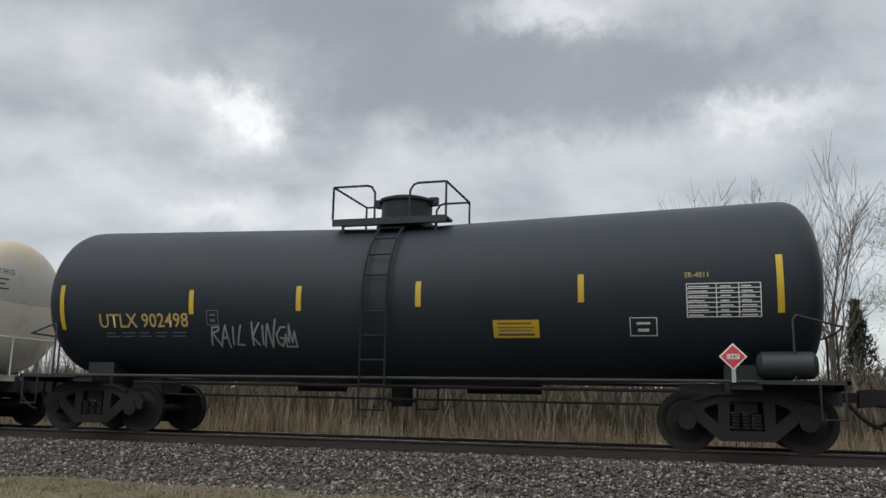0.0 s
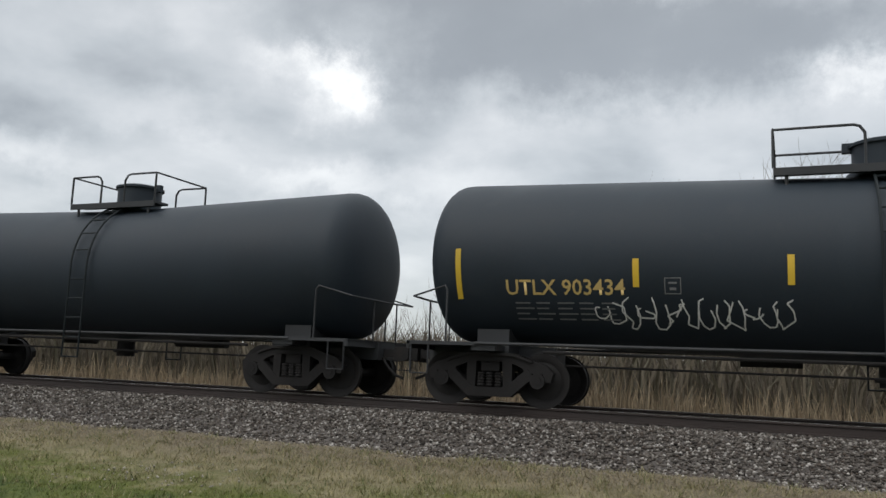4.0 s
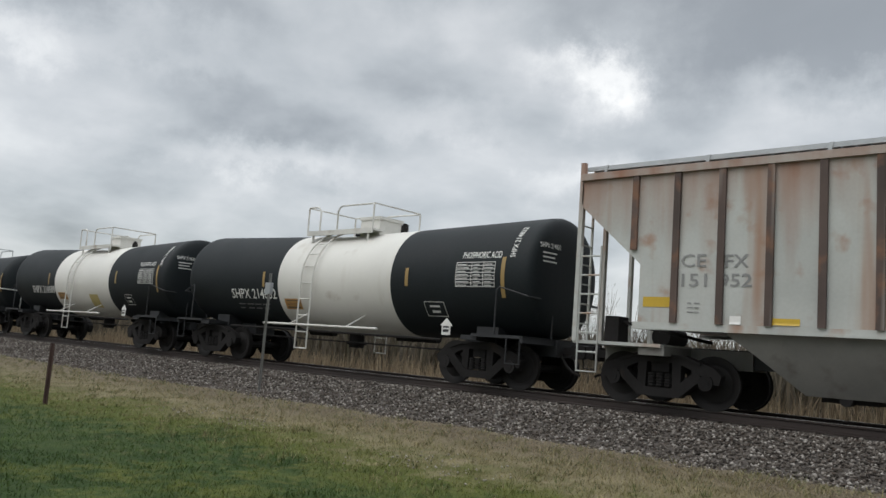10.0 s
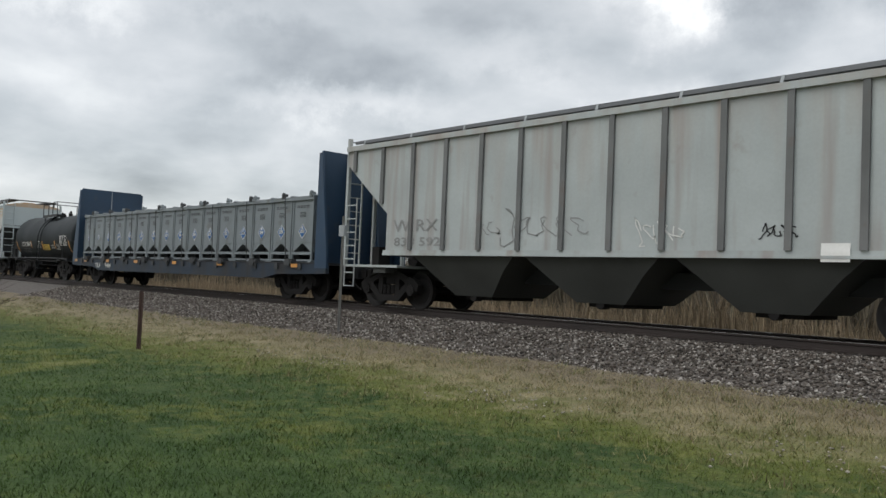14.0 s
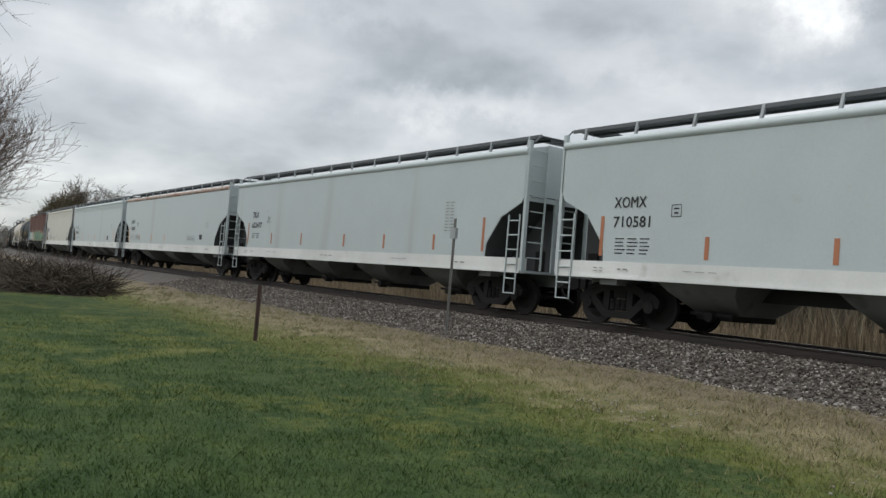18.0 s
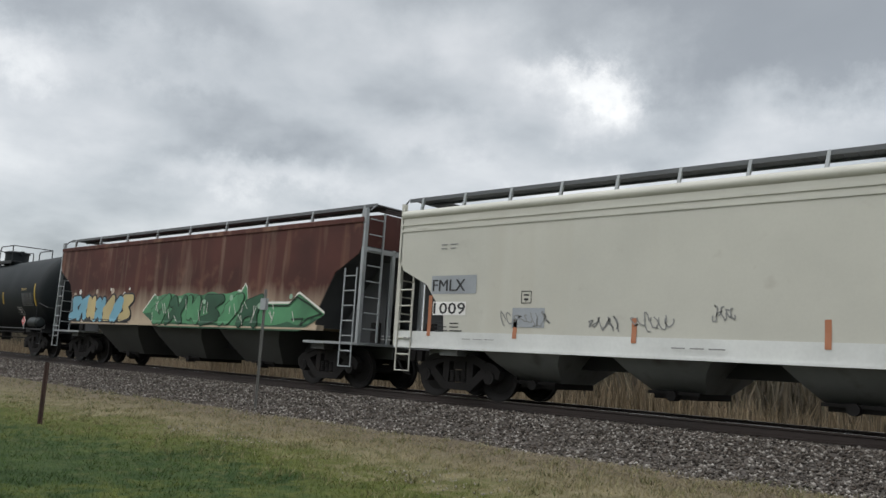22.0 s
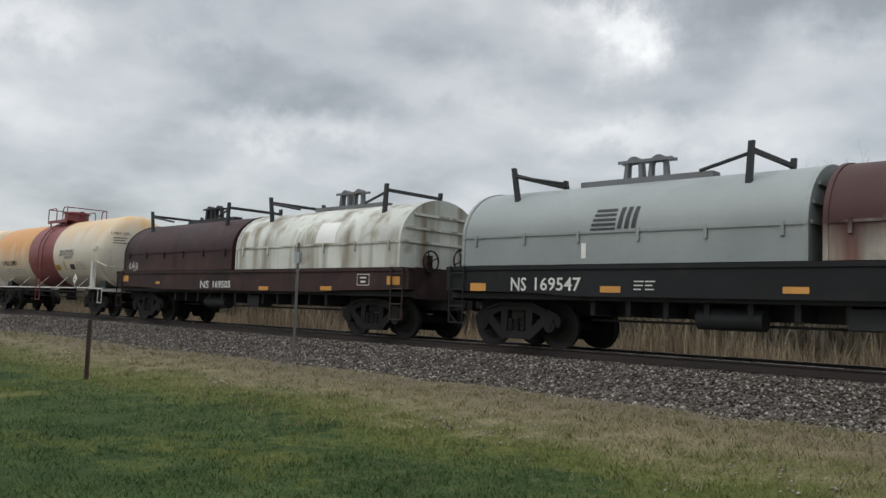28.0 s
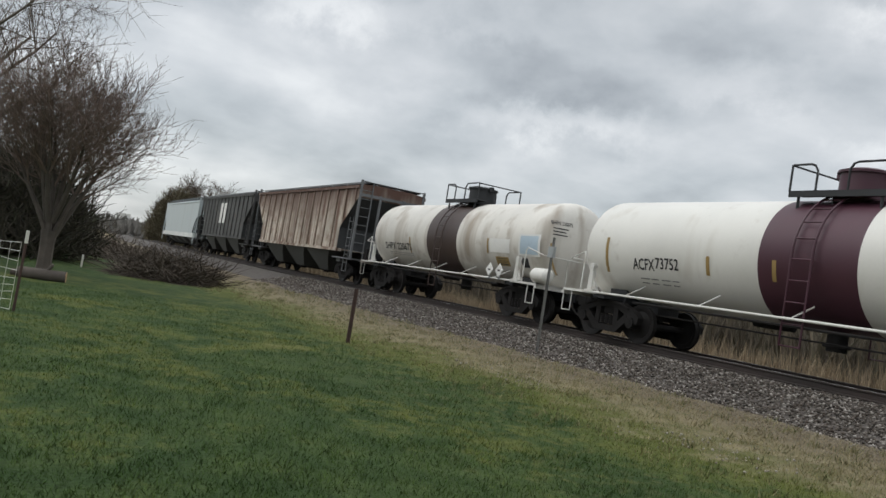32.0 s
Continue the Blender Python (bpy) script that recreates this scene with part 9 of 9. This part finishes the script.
def thicket():
    """The scrub behind the reeds: a tangle of upright bare shoots."""
    segs = []
    rnd = random.Random(11)
    for k in range(1500):
        x = rnd.uniform(-95, 22)
        y = rnd.uniform(24.5, 33) + bend(x)
        h = rnd.uniform(1.6, 3.8) * (1.0 + 0.35 * noise.noise((x * 0.12, 2.0, 0))) * (1.0 if x > -50 else 0.8)
        p = Vector((x, y, -1.05))
        d = Vector((rnd.uniform(-0.2, 0.2), rnd.uniform(-0.2, 0.2), 1)).normalized()
        for s in range(3):
            e = p + d * h / 3
            r = 0.022 * (1 - s / 3.4)
            segs.append((p, e, r, r * 0.7, 2))
            for _ in range(5):
                nd = (d + Vector((rnd.uniform(-0.7, 0.7), rnd.uniform(-0.7, 0.7), rnd.uniform(-0.1, 0.6)))).normalized()
                b = p.lerp(e, rnd.random())
                f = b + nd * rnd.uniform(0.25, 0.9)
                segs.append((b, f, 0.010, 0.004, 3))
                segs.append((f, f + (nd + Vector((rnd.uniform(-0.6, 0.6), rnd.uniform(-0.6, 0.6), 0.4))).normalized() * rnd.uniform(0.15, 0.5), 0.006, 0.003, 3))
            d = (d + Vector((rnd.uniform(-0.3, 0.3), rnd.uniform(-0.3, 0.3), 0.2))).normalized()
            p = e
    me = limb_mesh("thicket", segs)
    me.materials.append(TWIGM)
    tagged(new("thicket", me), "leafless grey-brown scrub behind the reeds", "scrub", kind="stuff")
    # low dead undergrowth that closes the view under the scrub
    n = 56000
    x, y = rng.uniform(-110, 30, n), rng.uniform(24.5, 38, n)
    y = y + bends(x)
    h = rng.uniform(1.1, 3.3, n)
    v, t = blades(n, np.stack([x, y, np.full(n, -1.05)], 1), h, rng.uniform(0.025, 0.075, n), rng.uniform(0.1, 0.5, n), 2)
    scatter("undergrowth", "dull brown dead undergrowth below the scrub", "undergrowth", v, t, UNDERM)


UNDERM = island_mat("dull_dead_undergrowth", [(0.10, 0.085, 0.062), (0.15, 0.125, 0.09), (0.075, 0.065, 0.05), (0.12, 0.11, 0.075)])


def far_scrub():
    """A tall dark tangle between the trees, east of the eye."""
    n = 12000
    x, y = rng.uniform(1.5, 26, n), rng.uniform(29, 41, n)
    top = 3.4 + 1.3 * np.array([noise.noise((a * 0.4, q * 0.3, 7)) for a, q in zip(x.tolist(), y.tolist())])
    z = -1.05 + rng.uniform(0, 1, n) ** 1.4 * top * 0.6
    v, t = blades(n, np.stack([x, y, z], 1), rng.uniform(0.7, 1.7, n), rng.uniform(0.012, 0.045, n), rng.uniform(0.1, 0.7, n), 2)
    scatter("tall_scrub", "dark leafless tangle of tall scrub under the trees", "scrub", v, t, DARKTW)


def evergreen(base, height, spread):
    """A ragged conifer: a trunk and drooping whorls of needle sprays."""
    t = tagged(new("evergreen_tree"), "small dark green conifer among the bare trees", "tree")
    t.location = base
    part("trunk", MB().cyl((0, 0, 0), (0, 0, height), 0.11, 8, r2=0.02), BARK, t)
    n = 5200
    u = rng.uniform(0.12, 1.0, n)
    lobe = np.floor(rng.uniform(0, 9, n)) * 0.698 + np.floor(u * 11) * 1.1
    out = np.sqrt(rng.uniform(0.02, 1, n)) * spread * (1.04 - u) * (0.72 + 0.28 * np.cos(lobe * 3.1))
    ang = lobe + rng.normal(0, 0.16, n)
    pos = np.stack([out * np.cos(ang), out * np.sin(ang), u * height - out * 0.28 + rng.normal(0, 0.05, n)], 1)
    v, tr = blades(n, pos, rng.uniform(0.10, 0.26, n), rng.uniform(0.02, 0.05, n), rng.uniform(0.5, 2.0, n))
    ob = scatter("foliage", "", "", v, tr, island_mat("dark_conifer_needles", [(0.018, 0.034, 0.020), (0.030, 0.050, 0.028), (0.024, 0.030, 0.020)]), kind="stuff")
    ob.parent = t


def clump(name, label, category, centre, size, n, material, seed, stick=(0.5, 1.4), r=0.012, flat=0.5):
    """A heap or bush of many loose sticks within an ellipsoid."""
    rnd = random.Random(seed)
    segs = []
    for k in range(n):
        while True:
            q = Vector((rnd.uniform(-1, 1), rnd.uniform(-1, 1), rnd.uniform(0, 1)))
            if q.length < 1.0:
                break
        wob = 1.0 + 0.25 * noise.noise((q.x * 2.1 + seed, q.y * 2.1, q.z * 2))
        p = Vector((q.x * size[0] * wob, q.y * size[1] * wob, q.z * size[2] * wob))
        d = Vector((rnd.uniform(-1, 1), rnd.uniform(-1, 1), rnd.uniform(-flat, flat) if flat < 1 else rnd.uniform(-0.2, 1.4))).normalized()
        ln = rnd.uniform(*stick)
        m = p + d * ln * 0.5
        m.z = max(0.02, m.z)
        e = m + (d + Vector((rnd.uniform(-0.4, 0.4), rnd.uniform(-0.4, 0.4), rnd.uniform(-0.2, 0.3)))).normalized() * ln * 0.5
        e.z = max(0.02, e.z)
        rr = r * rnd.uniform(0.5, 1.8)
        segs += [(p, m, rr, rr * 0.8, 3), (m, e, rr * 0.8, rr * 0.3, 3)]
    me = limb_mesh(name, segs)
    me.materials.append(material)
    ob = tagged(new(name, me), label, category, kind="stuff")
    ob.location = centre
    return ob


def posts():
    p = tagged(new("marker_post"), "slim grey steel marker post with a small box, beside the ballast", "post")
    p.location = (-15.65, 11.55, -0.62)
    part("post", MB().prism([(-0.035, -0.1), (0.035, -0.1), (0.035, 2.78), (-0.035, 2.78)], -0.012, 0.012).box(-0.012, -0.012, -0.1, 0.012, 0.035, 2.78), POSTG, p)
    part("box", MB().box(-0.10, -0.05, 2.30, 0.10, 0.03, 2.56), PIPE_G, p)
    p = tagged(new("fence_post"), "short rusty steel fence post in the grass", "post")
    p.location = (-15.45, 6.7, ground_z(0, 6.7) + 0.0)
    part("post", MB().prism([(-0.05, -0.15), (0.05, -0.15), (0.045, 1.10), (-0.045, 1.10)], -0.014, 0.014).box(-0.014, -0.05, -0.15, 0.014, 0.014, 1.10), POSTR, p)
    p = tagged(new("stake"), "thin dark garden stake with a white tip", "stake")
    p.matrix_world = pose(-14.5, 0.56, -0.88, 0, 3, 0)
    part("rod", MB().cyl((0, 0, -0.1), (0, 0, 1.12), 0.022, 8), POSTR, p)
    part("tip", MB().cyl((0, 0, 1.12), (0, 0, 1.32), 0.026, 8), PWHITE, p, "white painted tip")
    net = tagged(new("garden_netting"), "sagging pale plastic garden netting tied to a stake", "netting")
    net.location = (-14.55, 0.5, -0.88)
    b = MB()
    for k in range(9):
        zz = 0.05 + k * 0.13
        b.tube([(-0.05 * j, -0.28 * j, zz + 0.03 * math.sin(j * 1.3 + k)) for j in range(8)], 0.004, 3)
    for j in range(14):
        b.tube([(-0.026 * j, -0.145 * j, 0.04), (-0.026 * j + 0.02, -0.145 * j, 1.12)], 0.003, 3)
    part("mesh_net", b, PWHITE, net)
    p = tagged(new("white_stake"), "short white marker stake in the lawn", "stake")
    p.location = (-31.8, 3.1, -0.86)
    part("stake_rod", MB().box(-0.03, -0.03, 0, 0.03, 0.03, 0.45), PWHITE, p)
    part("stake_flag", MB().box(-0.14, -0.02, 0.28, 0.06, 0.0, 0.46), PWHITE, p)
    lg = tagged(new("log"), "short sawn log lying on the lawn by the tree", "log")
    lg.matrix_world = pose(-22.6, 1.35, -0.74, 0, 0, 78)
    part("trunk_piece", MB().cyl((-0.55, 0, 0), (0.55, 0, 0.02), 0.15, 14), BARK, lg)
    part("branch_piece", MB().cyl((-0.75, 0.30, -0.04), (0.35, 0.22, -0.02), 0.09, 10, r2=0.07), BARK, lg)
    part("branch_stub", MB().cyl((0.1, 0, 0.1), (0.22, -0.05, 0.30), 0.05, 8, r2=0.035), BARK, lg)
    part("cut_face", MB().cyl((0.545, 0, 0.02), (0.56, 0, 0.02), 0.135, 14), mat("sawn_wood", (0.42, 0.27, 0.15), 0.8, scale=6), lg, "pale sawn end")
    # a wooden utility pole far beyond the track
    u = tagged(new("utility_pole"), "grey wooden utility pole with two crossarms", "utility pole")
    u.location = (-43.0, 60.0, -1.0)
    pole = mat("weathered_pole_wood", (0.16, 0.14, 0.12), 0.85, scale=4)
    part("pole", MB().cyl((0, 0, 0), (0, 0, 12.4), 0.16, 10, r2=0.11), pole, u)
    part("crossarm", MB().box(-1.2, -0.06, 11.5, 1.2, 0.06, 11.64), pole, u)
    part("crossarm", MB().box(-1.0, -0.06, 10.7, 1.0, 0.06, 10.82), pole, u)
    for x in (-1.1, -0.5, 0.5, 1.1):
        part("insulator", MB().cyl((x, 0, 11.64), (x, 0, 11.84), 0.05, 8), PIPE_G, u)
    # a pale elevator block far down the line
    e = tagged(new("grain_elevator"), "small pale concrete elevator far down the line", "building")
    e.matrix_world = pose(-645, 84, -1, 0, 0, 20)
    conc = mat("pale_concrete", (0.52, 0.52, 0.50), 0.8)
    part("tower", MB().box(-7, -6, 0, 7, 6, 10), conc, e)
    part("head_house", MB().box(-2, -4, 10, 5, 4, 14), conc, e)
    part("annex", MB().box(7, -6, 0, 16, 6, 7), conc, e)


def far_woods():
    """Low distant tree belt along the horizon, both ends of the line."""
    n = 30000
    a = np.radians(np.concatenate([rng.uniform(-60, 100, n // 2), rng.uniform(70, 100, n // 2)]))
    r = rng.uniform(190, 330, n)
    x, y = -r * np.sin(a), r * np.cos(a)
    ok = (y > 55) | ((x < -150) & (y < 4)) | ((x < -150) & (y > 26))
    x, y = x[ok], y[ok]
    base = 3.0 + 2.5 * np.array([noise.noise((p * 0.03, q * 0.03, 3)) for p, q in zip(x.tolist(), y.tolist())])
    z = -1.0 + rng.uniform(0, 1, len(x)) * base
    v, t = blades(len(x), np.stack([x, y, z], 1), rng.uniform(1.0, 2.6, len(x)), rng.uniform(0.15, 0.5, len(x)), rng.uniform(0.1, 0.6, len(x)), 2)
    scatter("far_woods", "low grey-brown belt of distant leafless woods", "woods", v, t, island_mat("distant_wood_haze", [(0.14, 0.135, 0.125), (0.18, 0.17, 0.155), (0.11, 0.105, 0.095)]))


ballast_stones()
lawn()
tufts()
reeds()
thicket()
posts()
far_woods()
far_scrub()
evergreen((7.0, 38.5, -1.0), 6.2, 2.3)
# trees beyond the track
bare_tree(1, (5.5, 35, -1), 10.8, 0.50, "tall slender bare tree behind the scrub", 3, 0.16, kids=3, up=1.3, fine=0.009)
bare_tree(2, (1.3, 36, -1), 10.6, 0.75, "bare spreading tree behind the scrub", 3, 0.15, kids=4, up=0.9, fine=0.009)
bare_tree(3, (-0.6, 34, -1), 9.5, 0.9, "bare crooked tree behind the scrub", 4, 0.10, kids=3)
bare_tree(4, (-3.4, 33, -1), 8.6, 0.95, "young tree with pale green buds behind the scrub", 4, 0.10, kids=3, buds=BUD)
bare_tree(5, (-6.5, 35, -1), 8.2, 0.8, "thin bare tree behind the scrub", 4, 0.09, kids=3, up=0.8)
bare_tree(6, (-9.5, 37, -1), 8.4, 0.8, "thin bare tree behind the scrub", 4, 0.09, kids=3, up=0.8)
bare_tree(7, (9.6, 33, -1), 10.0, 0.9, "bare tree with a few fresh buds behind the scrub", 4, 0.11, kids=3, buds=BUD)
bare_tree(8, (-27, 42, -1), 7.0, 0.9, "small bare tree far behind the scrub", 3, 0.10)
bare_tree(9, (-38, 46, -1), 6.5, 0.9, "small bare tree far behind the scrub", 3, 0.10)
# the lawn's edge down the line
bare_tree(20, (-25.0, 1.5, -0.9), 5.2, 0.60, "broad bare tree with reddish budding twigs on the lawn", 4, 0.085, REDTWIG, kids=3, up=0.65, stems=9, lean=(0.0, -0.04), fork=1.35, fine=0.006)
bare_tree(21, (-27.5, -1.2, -0.9), 11.5, 0.85, "tall old bare tree at the lawn's edge", 4, 0.30, TWIGM, kids=3, up=0.4, fine=0.006)
bare_tree(22, (-33, -4.0, -0.9), 10.5, 0.9, "bare tree at the lawn's edge", 4, 0.26, TWIGM, kids=3, fine=0.006)
clump("thicket", "dark tangled thicket at the lawn's far edge", "thicket", (-38, -0.4, -0.9), (7.0, 4.6, 4.0), 12000, DARKTW, 5, (0.6, 1.9), 0.017, 2)
clump("brush_pile", "heap of cut grey-brown branches on the lawn", "brush pile", (-31.2, 6.05, -0.88), (2.1, 2.0, 0.80), 3000, island_mat("cut_branch_bark", [(0.05, 0.04, 0.034), (0.085, 0.068, 0.055), (0.14, 0.115, 0.09), (0.035, 0.03, 0.026)]), 3, (0.4, 1.5), 0.011, 0.6)
clump("bush", "dense round brown bush beside the far track", "bush", (-122, 22.9, -0.8), (3.6, 3.2, 8.2), 9000, OLIVETW, 9, (0.8, 2.0), 0.04, 2)
clump("brush_pile", "low rough heap of earth-coloured branches at the lawn's end", "brush pile", (-47, 5.2, -0.9), (3.4, 2.6, 0.95), 1500, TWIGM, 13, (0.5, 1.6), 0.022, 0.5)
bare_tree(23, (-140, 30, -1), 13.0, 0.75, "bare tree far down the line", 4, 0.34, kids=3, fine=0.03)
bare_tree(24, (-158, 36, -1), 11.0, 0.9, "bare tree far down the line", 4, 0.28, kids=3, fine=0.03)
ties()


# ---- what moves ----
def motions():
    for car, x0 in CARS:
        walk(car, [(t, pose(x0 + way(t), TRACK_Y + bend(x0 + way(t)), 0, 0, 0, heading(x0 + way(t)))) for t in range(33)])
    centre = dict(CARS)
    for car, ws, _ in WHEELSETS:
        rows = []
        for k in range(0, 32 * FPS + 1):
            t = k / FPS
            s = centre[car] + way(t)
            if -58 < s < 18:
                rows.append((t, way(t)))
        if not rows:
            rows = [(0.0, 0.0), (32.0, 0.0)]
        if rows[0][0] > 0:
            rows.insert(0, (0.0, rows[0][1]))
        if rows[-1][0] < 32:
            rows.append((32.0, rows[-1][1]))
        walk(ws, [(t, pose(ws.location.x, 0, WR, 0, math.degrees(s / WR), 0)) for t, s in rows])


motions()
